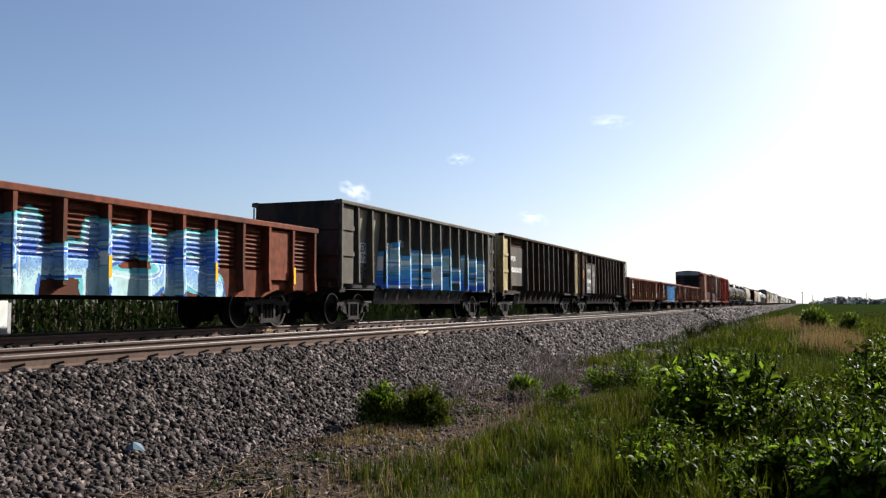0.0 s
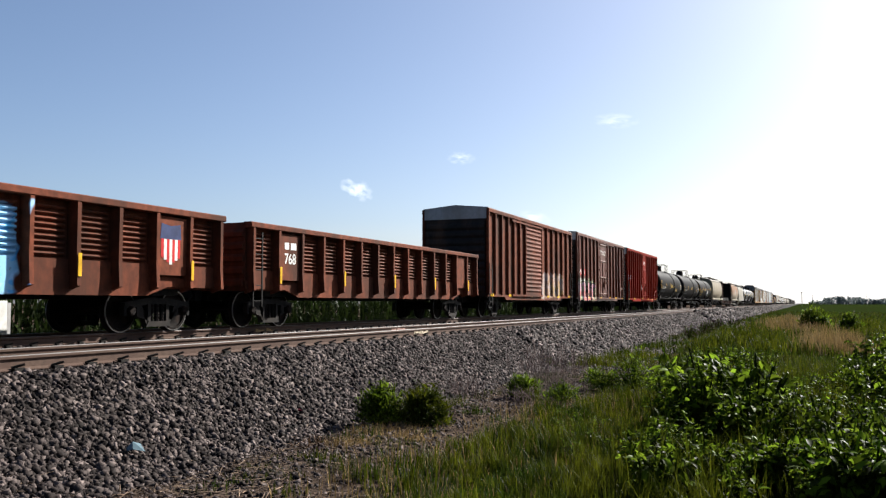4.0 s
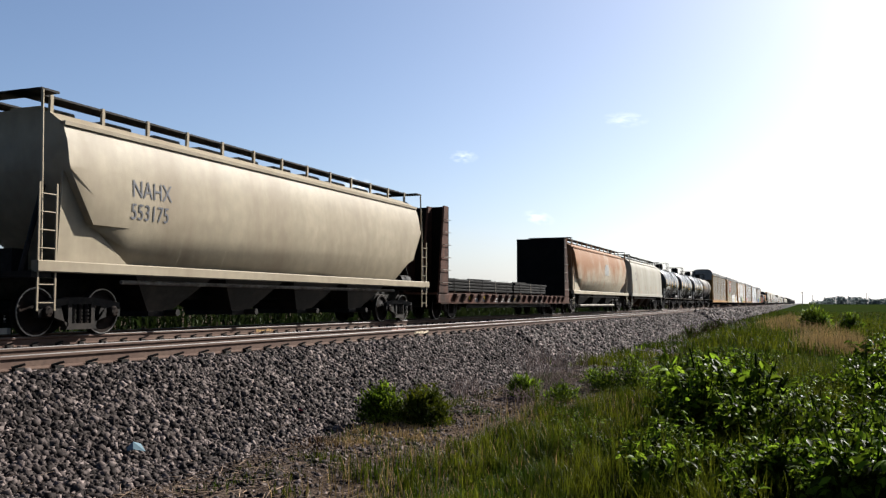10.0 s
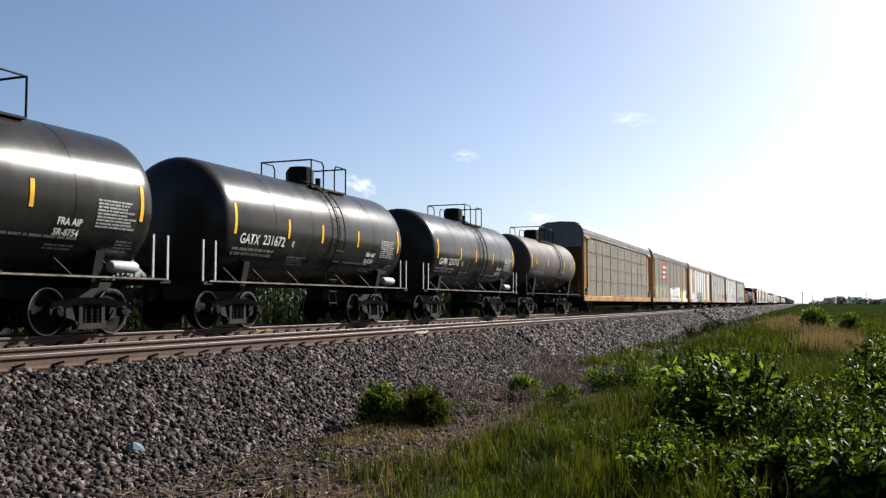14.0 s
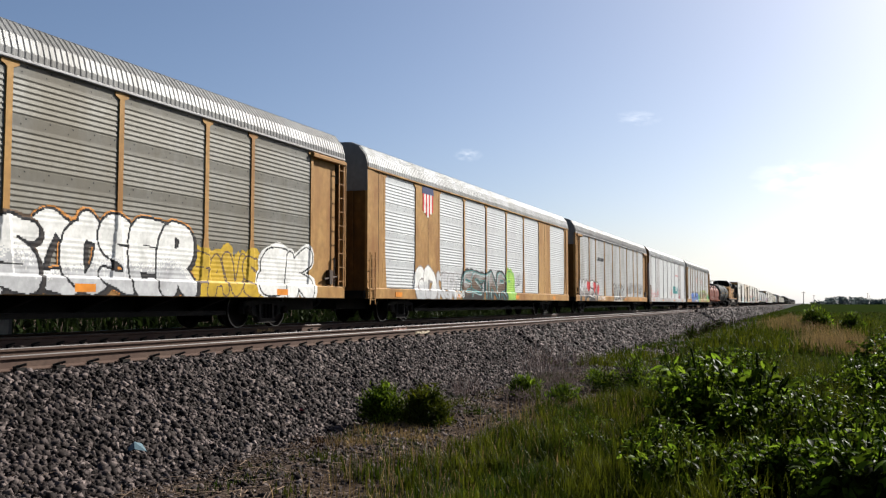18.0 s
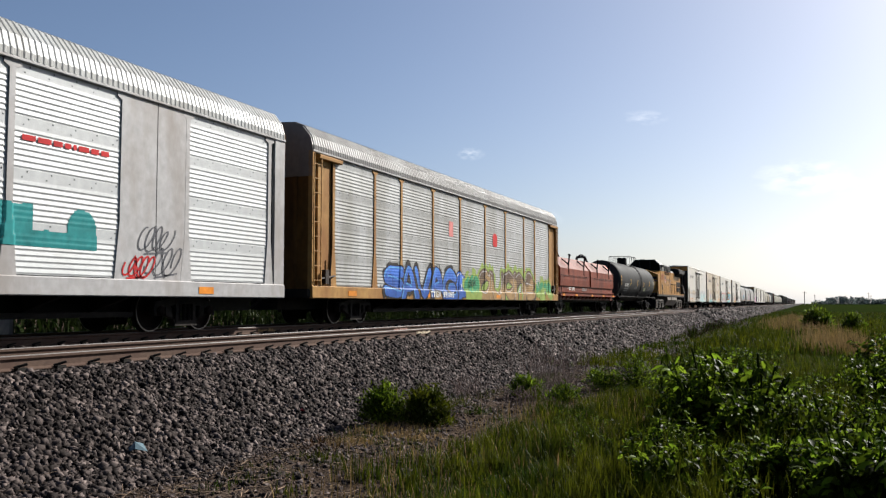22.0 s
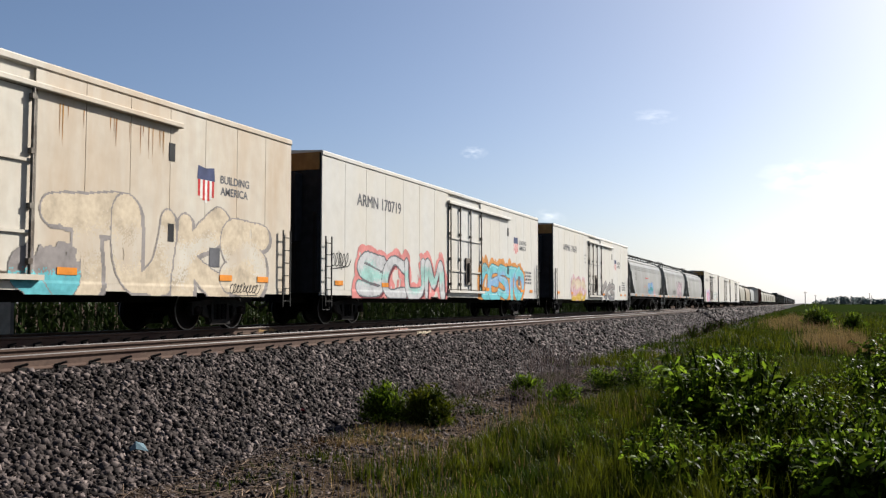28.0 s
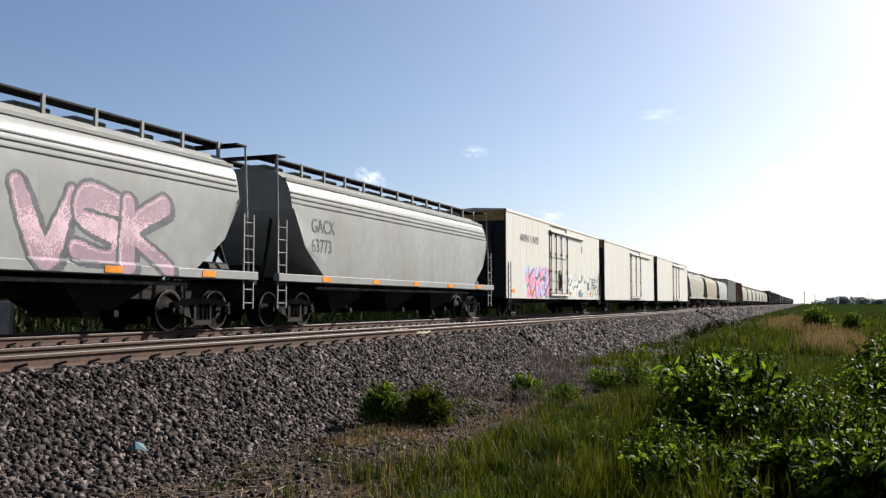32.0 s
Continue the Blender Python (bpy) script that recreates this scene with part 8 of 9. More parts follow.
mural(car, SIDE, "oooo", 9.6, 0.8, 2.6, 0.9, ("leaf_spray", "green_spray"), "leaf_spray", 0.4, 0.05, "leaf_spray", 0.3, "", "", 31, 0.35, "thin green sprayed ground", halo_worn=0.5)
lettering("psk", 0.5, car, 1.562, -0.7, 1.25, "black_paint", 0.0, 1.0, 0.0, "sprayed_letters", "black sprayed scrawl", 0.8)
lettering("TTGX  991092", 0.24, car, 1.6, -5.0, 0.86, width=2.4)
part("emblem", Shape().add([(1.52, -2.95, 3.3), (1.52, -2.5, 3.3), (1.52, -2.5, 3.9), (1.52, -2.95, 3.9)], [(0, 1, 2, 3)]), "rose_paint", car, "small faded red emblem")
part("emblem", Shape().add([(1.52, 2.45, 3.3), (1.52, 2.6, 3.2), (1.52, 2.95, 3.2), (1.52, 3.08, 3.3), (1.52, 3.08, 3.68), (1.52, 2.9, 3.8), (1.52, 2.6, 3.8), (1.52, 2.45, 3.68)], [(0, 1, 2, 3, 4, 5, 6, 7)]), "red_paint", car)
coil_car(537.9, 554.0)
tank_car(556.3, 573.1, 1.57, 2.4, "faded grey-black tank car with yellow marks", "grey_tank", dome=0.7, half=1.3, climb=0.25, shallow=True, dish=0.36, marks=(-4.0, -0.9, 2.2, 5.2),
         prints=(("GLNX", 0.24, -6.5, 1.99, 0.72), ("86216", 0.24, -5.68, 1.99, 0.78)),
         blocks=((-6.6, 1.78, 1.6, 0.12, 1, "grey_plate"), (-6.6, 1.62, 1.9, 0.12, 1, "grey_plate"), (-1.95, 1.95, 0.7, 0.2, 3, "grey_plate"), (1.1, 1.95, 0.45, 0.1, 1, "grey_plate"), (1.1, 1.65, 0.65, 0.3, 3, "grey_letter"), (3.96, 1.95, 0.85, 0.26, 3, "grey_plate"), (6.95, 2.58, 0.85, 0.42, 4, "grey_plate"), (5.2, 1.92, 0.35, 0.2, 3, "grey_plate"), (2.7, 1.86, 0.5, 0.1, 1, "black_paint")), plate=(2.6, 1.7, 0.8, 0.27))
locomotive(574.6, 596.4)

def sprayed(y, z, a, b, c, size, seed, line=(0.08, 0.08, 0.09), cover=0.8):
    return (y, z, (a, b, c), size, seed, line, cover)


car, h = reefer(598.8, 620.0, "white refrigerator car with grey-outlined spray paint over orange", "ARMN 110984", (-2.5, 1.3), slogan=False)
SIDE = reefer_skin(-2.5, 1.3)
mural(car, SIDE, "VOKES", -10.0, 0.85, 7.2, 1.35, ("reefer_white", "pale_grey", "faded_cream"), "faded_grey", 0.24, 0.045, "", 0.2, "faded_grey", "", 40, 0.12, "white sprayed letters outlined in grey")
mural(car, SIDE, "oooooo", -10.0, 0.82, 7.0, 0.5, ("tan_spray", "faded_cream", "burnt_orange"), "faded_cream", 0.4, 0.03, "", 0.1, "", "", 39, 0.5, "faded orange sprayed ground")
mural(car, SIDE, "CRUMA", 1.7, 0.85, 8.0, 1.4, ("pale_teal", "pale_teal", "pale_grey"), "reefer_white", 0.3, 0.04, "", 0.15, "pale_teal", "", 41, 0.22, "pale teal sprayed letters")
car, h = reefer(621.5, 641.8, "cream refrigerator car with cream sprayed letters outlined in grey", "ARMN 110196", (-2.6, 1.3), key="reefer_cream")
SIDE = reefer_skin(-2.6, 1.3)
mural(car, SIDE, "ET", -6.6, 0.9, 3.8, 1.7, ("aqua_spray", "soft_pink", "faded_cream"), "faded_grey", 0.3, 0.05, "", 0.15, "faded_grey", "", 42, 0.2, "cream and teal sprayed letters")
mural(car, SIDE, "OO", 1.0, 0.82, 1.3, 0.85, ("aqua_spray", "faded_grey"), "faded_grey", 0.5, 0.02, "", 0.1, "", "", 43, 0.3, "faded teal sprayed shapes")
mural(car, SIDE, "TUKS", 1.7, 0.85, 7.3, 1.85, ("faded_cream", "reefer_cream", "faded_cream"), "faded_grey", 0.34, 0.04, "", 0.15, "faded_grey", "", 44, 0.08, "cream sprayed letters outlined in grey", 0.75)
scrawl(car, 1.592, 7.4, 0.85, 1.2, 0.3, "black_paint", 45, 0.03)
drip = random.Random(9)
for k in range(16):
    y = drip.uniform(1.5, 5.2)
    z = 4.42 if y < 5 else 4.0
    part("rust_streak", Shape().add([(1.5785, y, z), (1.5785, y + drip.uniform(0.02, 0.05), z), (1.5785, y + 0.012, z - drip.uniform(0.2, 0.9))], [(0, 1, 2)]), "faded_mark", car, "rust streak below the door track")
car, h = reefer(643.5, 666.3, "white refrigerator car with pink and teal spray paint", "ARMN 170719", (-1.4, 2.4))
SIDE = reefer_skin(-1.4, 2.4)
mural(car, SIDE, "SCUM", -9.0, 0.85, 7.0, 1.35, ("pale_grey", "mint_paint", "pale_grey"), "grey_letter", 0.26, 0.05, "rose_paint", 0.3, "dark_wine", "", 46, 0.08, "mint sprayed letters outlined in grey on pink", halo_worn=0.25)
scrawl(car, 1.582, -10.8, 1.7, 1.1, 0.5, "black_paint", 47, 0.04)
mural(car, SIDE, "CESTO", 2.4, 0.82, 6.2, 1.5, ("aqua_spray", "cornflower", "aqua_spray"), "dark_spray", 0.27, 0.03, "burnt_orange", 0.32, "", "pale_teal", 48, 0.02, "aqua sprayed letters with a ragged orange edge", 1.0, halo_worn=0.08)
scrawl(car, 1.582, 2.6, 2.05, 0.6, 0.35, "faded_grey", 49, 0.025)
car, h = reefer(669.4, 692.0, "white refrigerator car with rippled sides and sprayed letters", "ARMN 170671", (-2.6, 1.2))
SIDE = reefer_skin(-2.6, 1.2)
mural(car, SIDE, "GEO", -7.2, 0.82, 3.6, 1.2, ("gold_paint", "soft_pink", "faded_cream"), "faded_rose", 0.3, 0.04, "soft_pink", 0.22, "", "", 50, 0.3, "faded yellow and pink sprayed letters", halo_worn=0.4)
mural(car, SIDE, "KKS", 1.3, 0.88, 4.5, 1.15, ("grey_letter", "faded_grey", "faded_grey"), "dark_spray", 0.26, 0.05, "", 0.15, "pale_grey", "pale_grey", 51, 0.06, "grey sprayed letters outlined in black", 0.9)
scrawl(car, 1.606, -2.0, 1.35, 1.6, 0.55, "faded_grey", 52, 0.035)
lettering("OPENING", 0.1, car, 1.581, -3.75, 3.65, "grey_letter", 0.003)
lettering("H  11-3", 0.1, car, 1.581, -3.75, 3.42, "grey_letter", 0.003)
lettering("W  12-0", 0.1, car, 1.581, -3.75, 3.2, "grey_letter", 0.003)
car, h = covered_hopper(692.8, 710.8, "hopper_grey", "pale grey covered hopper with teal spray paint", False, 3, number=(("GACX", 0.28, 2.7, 2.95), ("63752", 0.28, 2.65, 2.55)), paint=None)
mural(car, hopper_skin, "CHAH", 0.2, 1.5, 2.6, 0.92, ("aqua_spray", "teal_paint", "cornflower"), "blue_paint", 0.28, 0.05, "", 0.15, "", "", 53, 0.03, "teal sprayed letters outlined in blue", low=1.3)
mural(car, hopper_skin, "OOO", 2.7, 1.32, 1.2, 0.5, ("soft_pink",), "soft_pink", 0.4, 0.02, "", 0.1, "", "", 54, 0.5, "faint pink sprayed patches", low=1.25)
mural(car, hopper_skin, "OOO", -1.3, 1.3, 1.4, 0.4, ("soft_pink",), "soft_pink", 0.4, 0.02, "", 0.1, "", "", 55, 0.6, "faint pink sprayed patches", low=1.25)
scrawl(car, 1.588, 5.6, 1.5, 0.9, 0.45, "black_paint", 41, 0.03)
scrawl(car, 1.588, -2.2, 2.05, 1.0, 0.3, "rose_paint", 42, 0.02)
lettering("DO NOT HAMMER ON CAR", 0.14, car, 1.541, -1.4, 2.75, "red_paint", 0.004, width=2.0)
car, h = covered_hopper(711.6, 729.0, "hopper_grey", "pale grey covered hopper with lilac sprayed letters", False, 3, number=(("SHQX", 0.26, 2.3, 3.05), ("40798", 0.26, 2.3, 2.6)))
scrawl(car, 1.586, -2.6, 1.65, 2.6, 0.4, "grey_letter", 43, 0.035)
mural(car, hopper_skin, "VSK", 1.0, 1.4, 4.1, 1.5, ("dull_pink", "lilac_paint", "dull_pink"), "grey_letter", 0.25, 0.075, "", 0.15, "grey_letter", "lilac_paint", 56, 0.03, "pale pinkish-grey sprayed letters outlined in dark grey", 0.88, low=1.25)
covered_hopper(729.8, 747.8, "hopper_grey", "pale grey covered hopper with a clean side", False, 3, number=(("GACX", 0.4, 1.9, 2.68), ("63773", 0.4, 1.85, 2.1)))
reefer(749.6, 770.2, "cream refrigerator car with pink and blue spray paint", "ARMN 110420", (-2.5, 1.3), (sprayed((-7.0, -2.6), (0.95, 2.5), (0.62, 0.2, 0.3), (0.6, 0.25, 0.32), (0.25, 0.35, 0.6), (0.9, 1.2), 8.3), sprayed((1.6, 9.8), (1.0, 2.3), (0.55, 0.55, 0.5), (0.45, 0.48, 0.45), (0.4, 0.45, 0.4), (0.7, 1.0), 9.3)), slogan=False)
reefer(772.0, 794.0, "cream refrigerator car with small grey scrawls", "", (-1.0, 3.6), simple=True, slogan=False)
reefer(796.2, 819.6, "cream refrigerator car at the end of a block of three", "", (-1.0, 3.6), simple=True, slogan=False)

# the far end of the train, always distant
at = 821.4
FAR = [("hopper_white", 1), ("hopper_tan", 1), ("hopper_grey", 1), ("box_white", 0), ("box", 0)] + [("hopper_white", 1)] * 7 + [("box_dark", 0), ("tank", 0)] + [("rack", 0)] * 5 + [("hopper_grey", 1), ("box_dark", 0), ("gond", 0), ("hopper_white", 1), ("tank", 0), ("box", 0)] * 5


def far_car(kind, F, R):
    """A distant car: body, roof, underframe and trucks."""
    col = {"box_white": "reefer_white", "box": "boxcar_brown", "box_dark": "coal_black", "tank": "black_tank", "rack": "galvanised_dull", "gond": "red_brown"}[kind]
    words = {"box_white": "white boxcar far back in the train", "box": "brown boxcar far back in the train", "box_dark": "dark boxcar far back in the train", "tank": "black tank car far back in the train", "rack": "grey autorack far back in the train", "gond": "oxide-red gondola far back in the train"}[kind]
    car, L = new_car({"tank": "tank_car", "rack": "autorack", "gond": "gondola"}.get(kind, "boxcar"), F, R, words, {"tank": "tank car", "rack": "autorack", "gond": "gondola car"}.get(kind, "boxcar"), "far cars")
    h = L / 2
    key = (kind, round(L, 1))
    if key not in RACK:
        s = Shape()
        if kind == "tank":
            ring = [(math.cos(2 * math.pi * i / 20), math.sin(2 * math.pi * i / 20)) for i in range(20)]
            loft(s, [[(x * q, 2.9 + z * q) for x, z in ring] for q in (0.4, 1.2, 1.52, 1.52, 1.2, 0.4)], (-h + 0.4, -h + 0.6, -h + 1.1, h - 1.1, h - 0.6, h - 0.4))
            s.box(-0.8, 0.8, -1.0, 1.0, 4.38, 4.75)
        else:
            top = {"rack": 5.1, "gond": 2.7}.get(kind, 4.95)
            n, ys = 12, []
            for i in range(n + 1):
                y = -h + 0.08 + i * (L - 0.16) / n
                ys += [(y - 0.06, 1.5), (y - 0.055, 1.58), (y + 0.055, 1.58), (y + 0.06, 1.5)]
            loft(s, [[(w, 0.95), (w, top), (-w, top), (-w, 0.95)] for y, w in ys], [y for y, w in ys])
        RACK[key] = s.mesh("body")
        RACK[key].materials.append(M[col])
    part("body", RACK[key], col, car)
    part("underframe", Shape().box(-0.4, 0.4, -h - 0.4, h + 0.4, 0.7, 1.0), "steel_dark", car)
    if kind in ("box_white", "box", "box_dark", "rack"):
        zt = 5.1 if kind == "rack" else 4.95
        part("roof", Shape().prism([(1.56, zt), (1.3, zt + (0.6 if kind == "rack" else 0.1)), (0, zt + (0.68 if kind == "rack" else 0.2)), (-1.3, zt + (0.6 if kind == "rack" else 0.1)), (-1.56, zt)], -h, h), "galvanised_dull", car)
    gear(car, (-h + 2.2, h - 2.2), L, simple=True)


for kind, hop in FAR:
    L = 18.3 if hop else {"rack": 27.2, "gond": 16.5, "tank": 15.5}.get(kind, 18.5)
    if hop and at < 1090:
        covered_hopper(at, at + L, kind, {"hopper_white": "off-white covered hopper far back in the train", "hopper_tan": "tan covered hopper far back in the train", "hopper_grey": "pale grey covered hopper far back in the train"}[kind], False, 3, simple=True)
    elif hop:
        far_car("box_white", at, at + L)
    else:
        far_car(kind, at, at + L)
    at += L + 1.5

# ---- grass, weeds, shrubs and the corn ----
def blades(pos, height, width, lean, seed):
    """Grass blades: three-part tapering strips that bow over."""
    rng = np.random.default_rng(seed)
    n = len(pos)
    a = rng.uniform(0, 2 * np.pi, n)
    out = np.stack([np.cos(a), np.sin(a), np.zeros(n)], 1)
    side = np.stack([-np.sin(a), np.cos(a), np.zeros(n)], 1)
    bow = rng.uniform(0.1, 1.0, n) * lean
    rows = []
    for f, w in ((0.0, 1.0), (0.4, 0.85), (0.75, 0.55), (1.0, 0.06)):
        c = pos + out * (bow * height * f ** 2)[:, None] + np.array([0, 0, 1.0]) * (height * (f - 0.25 * bow * f ** 2))[:, None]
        d = side * (width * w * 0.5)[:, None]
        rows += [c - d, c + d]
    v = np.stack(rows, 1)
    q = np.array([(0, 1, 3, 2), (2, 3, 5, 4), (4, 5, 7, 6)])
    return v.reshape(-1, 3), (q[None] + 8 * np.arange(n)[:, None, None]).reshape(-1, 4)


def leaves(base, way, length, width, seed, fold=0.25):
    """Broad leaves: pointed ovals folded along the midrib and bent down."""
    rng = np.random.default_rng(seed)
    n = len(base)
    way = way / np.linalg.norm(way, axis=1)[:, None]
    side = np.cross(way, np.array([0, 0, 1.0]) + rng.normal(0, 0.5, (n, 3)))
    side /= np.linalg.norm(side, axis=1)[:, None] + 1e-9
    up = np.cross(side, way)
    pts = []
    for f, w in ((0.0, 0.05), (0.25, 0.8), (0.55, 1.0), (0.8, 0.6), (1.0, 0.03)):
        mid = base + way * (length * f)[:, None] - up * (length * 0.35 * f ** 2)[:, None]
        for e in (-1, 0, 1):
            pts.append(mid + side * (e * w * 0.5 * width)[:, None] + up * (abs(e) * fold * w * width * 0.5)[:, None])
    v = np.stack(pts, 1)
    q = []
    for k in range(4):
        q += [(3 * k, 3 * k + 1, 3 * k + 4, 3 * k + 3), (3 * k + 1, 3 * k + 2, 3 * k + 5, 3 * k + 4)]
    return v.reshape(-1, 3), (np.array(q)[None] + 15 * np.arange(n)[:, None, None]).reshape(-1, 4)


def ground_z(p):
    return np.array([lay(a, b) for a, b in p[:, :2]])


rng = np.random.default_rng(11)


def grass_patch(name, n, x0, x1, y0, y1, hgt, wid, key, label, edge=True, power=1.0, seed=1, clump=0.0, lean=0.55):
    g = np.random.default_rng(seed)
    p = np.stack([g.uniform(x0, x1, n), y0 + (y1 - y0) * g.uniform(0, 1, n) ** power, np.zeros(n)], 1)
    if clump:
        c = np.stack([g.uniform(x0, x1, int(n / 45) + 1), y0 + (y1 - y0) * g.uniform(0, 1, int(n / 45) + 1) ** power, np.zeros(int(n / 45) + 1)], 1)
        p = c[g.integers(0, len(c), n)] + g.normal(0, clump, (n, 3)) * np.array([1, 1, 0])
    if edge:
        lim = np.interp(p[:, 1], (6, 8, 10.3, 13, 16, 19, 30, 60, 200), (-3.2, -3.45, -4.0, -3.9, -3.1, -3.0, -4.4, -5.8, -6.5)) - 0.3 * np.sin(p[:, 1] * 0.9) - 0.2 * np.sin(p[:, 1] * 2.3 + 1) + g.normal(0, 0.2, n)
        p = p[p[:, 0] > lim]
    p[:, 2] = ground_z(p) - 0.01
    m = len(p)
    h = g.uniform(hgt[0], hgt[1], m) * (0.75 + 0.35 * np.sin(p[:, 0] * 2.1 + 1.3) * np.sin(p[:, 1] * 1.3))
    v, f = blades(p, h, g.uniform(wid[0], wid[1], m), lean, seed + 1)
    return solo(name, bulk(name, v, f), key, label, "grass", kind="stuff")


grass_patch("grass", 30000, -4.4, 3.5, 6.3, 20, (0.08, 0.26), (0.007, 0.017), "grass", "rough green grass in the foreground", power=1.25, seed=21, lean=0.6)
grass_patch("grass", 30000, -4.6, -0.6, 6.0, 20, (0.12, 0.42), (0.006, 0.015), "lit_grass", "bright clumps of yellow-green grass", power=1.15, seed=37, clump=0.08, lean=0.5)
grass_patch("grass", 9000, -1.5, 3.5, 7.5, 21, (0.25, 0.6), (0.007, 0.016), "lit_grass", "thin yellow-green grass between the weeds", power=1.2, seed=38, clump=0.12, lean=0.75)
grass_patch("grass", 6000, -5.2, -1.4, 40, 58, (0.14, 0.34), (0.03, 0.06), "lit_grass", "sunlit yellow-green grass beside the embankment", power=1.0, seed=39, clump=0.3, lean=0.5)
grass_patch("grass", 26000, -6.0, 8.0, 18, 62, (0.14, 0.36), (0.012, 0.035), "grass", "rough green grass along the line", power=1.4, seed=23)
grass_patch("grass", 16000, -7.0, 30.0, 55, 200, (0.2, 0.45), (0.06, 0.16), "grass", "rough grass far along the line", power=1.5, seed=25)
grass_patch("dry_grass", 4500, -2.3, 1.4, 58, 105, (0.4, 1.0), (0.015, 0.04), "straw", "tall straw-coloured dry grass", False, 1.2, 27, 0.55, 0.45)
grass_patch("dry_grass", 3200, 0.3, 2.1, 35, 52, (0.4, 1.0), (0.01, 0.028), "straw", "tall straw-coloured dry grass", False, 1.1, 28, 0.4, 0.45)
grass_patch("tall_grass", 9000, -3.8, 6.5, 34, 110, (0.3, 0.75), (0.02, 0.05), "lit_grass", "yellow-green meadow grass along the line", False, 1.3, 26, 0.5, 0.5)
grass_patch("dry_grass", 1500, -4.5, -2.2, 6.3, 16, (0.1, 0.35), (0.005, 0.012), "straw", "dry straw blades among the green grass", False, 1.2, 29)
grass_patch("grass_tuft", 2600, -6.6, -4.2, 25.0, 31.5, (0.2, 0.45), (0.012, 0.03), "lit_grass", "yellow-green grass patch at the foot of the embankment", False, 1.0, 31, 0.35)
grass_patch("grass_tuft", 4200, -6.2, -4.2, 33.0, 75, (0.15, 0.4), (0.02, 0.05), "grass", "thin grass at the foot of the embankment", False, 1.2, 34, 0.4)
grass_patch("grass_tuft", 2600, -5.9, -3.6, 7.0, 22.0, (0.06, 0.2), (0.006, 0.014), "grass", "sparse tufts of grass on the bare dirt", False, 1.0, 33, 0.12)

for x, y, n, s in ((-4.8, 11.1, 420, 43), (-5.35, 10.1, 260, 53)):
    grass_patch("dry_grass", n, x - 0.32, x + 0.32, y - 0.28, y + 0.28, (0.06, 0.2), (0.005, 0.011), "straw", "low dried-out tuft of straw on bare dirt", False, 1.0, s, 0.13, 1.0)


def weed_meshes(seed, tall, count, leaf, lobed=False):
    """Stem and leaf meshes of one weed with alternate broad leaves."""
    g = np.random.default_rng(seed)
    st = Shape()
    tips, ways = [], []
    for b in range(7):
        a = g.uniform(0, 6.28)
        d = g.uniform(0.08, 0.46) * tall
        hgt = tall * g.uniform(0.65, 1.0)
        pts = [(0.03 * math.cos(a) * k, 0.03 * math.sin(a) * k, 0) for k in (1,)] + [(d * f ** 1.5 * math.cos(a), d * f ** 1.5 * math.sin(a), hgt * f) for f in (0.3, 0.6, 0.85, 1.0)]
        st.path(pts, 0.009, 5)
        for k in range(count):
            f = 0.18 + 0.82 * k / count
            t = a + k * 2.4 + g.uniform(-0.4, 0.4)
            rise = g.uniform(-0.9, 0.7)
            for turn in ((-0.75, 0.0, 0.75) if lobed else (0.0,)):      # lobed leaves are three blades from one stalk
                q = 0.05 if lobed else 0.0
                tips.append((d * f ** 1.5 * math.cos(a) + q * math.cos(t), d * f ** 1.5 * math.sin(a) + q * math.sin(t), hgt * f))
                ways.append((math.cos(t + turn), math.sin(t + turn), rise + g.uniform(-0.1, 0.1)))
    n = len(tips)
    ln = g.uniform(0.6, 1.2, n) * leaf * (1.15 - 0.5 * np.array([p[2] for p in tips]) / tall)
    v, f = leaves(np.array(tips), np.array(ways), ln, ln * g.uniform(0.3, 0.5, n) if lobed else ln * g.uniform(0.4, 0.65, n), seed + 1)
    sm, lm = st.mesh("stem"), bulk("leaves", v, f)
    sm.materials.append(M["leaf"])
    lm.materials.append(M["leaf"])
    return sm, lm


WEEDS = [weed_meshes(100 + k, *q) for k, q in enumerate(((1.2, 11, 0.22, True), (1.0, 17, 0.16), (1.25, 12, 0.2, True), (0.85, 17, 0.14), (1.1, 20, 0.13), (0.75, 10, 0.17, True)))]
WEED_HIGH = (1.2, 1.0, 1.25, 0.85, 1.1, 0.75)


def weed(k, x, y, turn, scale, label):
    ob = thing("weed", label, "weed", "broad-leaved weeds", at=(x, y, lay(x, y) - 0.02))
    ob.rotation_euler, ob.scale = (0, 0, turn), (scale, scale, scale)
    tagged(part("stem", WEEDS[k][0], "leaf", ob), kind="stuff")
    part("leaves", WEEDS[k][1], "leaf", ob)


g = random.Random(8)


def weed_room(x, y):
    """How tall the weeds grow: lower along a strip that runs out to the dry grass, and towards the bare dirt."""
    ahead, aside = 0.9286 * y - 0.371 * x, 0.9286 * x + 0.371 * y
    k = aside / ahead
    drop = 0.066 if 0.36 < k < 0.455 else 0.041
    return max(0.25, min(1.3, 1.85 - drop * ahead, 0.35 + 1.2 * max(0.0, x + 1.5 + 0.11 * y)))


spots = []
while len(spots) < 205:
    y = 8.1 + 15.5 * g.random() ** 1.5
    left = -1.45 - 0.1 * (y - 8.5)
    x = g.uniform(left, 0.16 * y - 0.4)
    lush = noise.noise(Vector((x * 0.8, y * 0.5, 4.0)))
    if lush > g.uniform(-0.6, -0.05):
        spots.append((x, y, (0.75 + 0.45 * lush) * weed_room(x, y) * (0.7 if y < 10.5 else 1.0)))
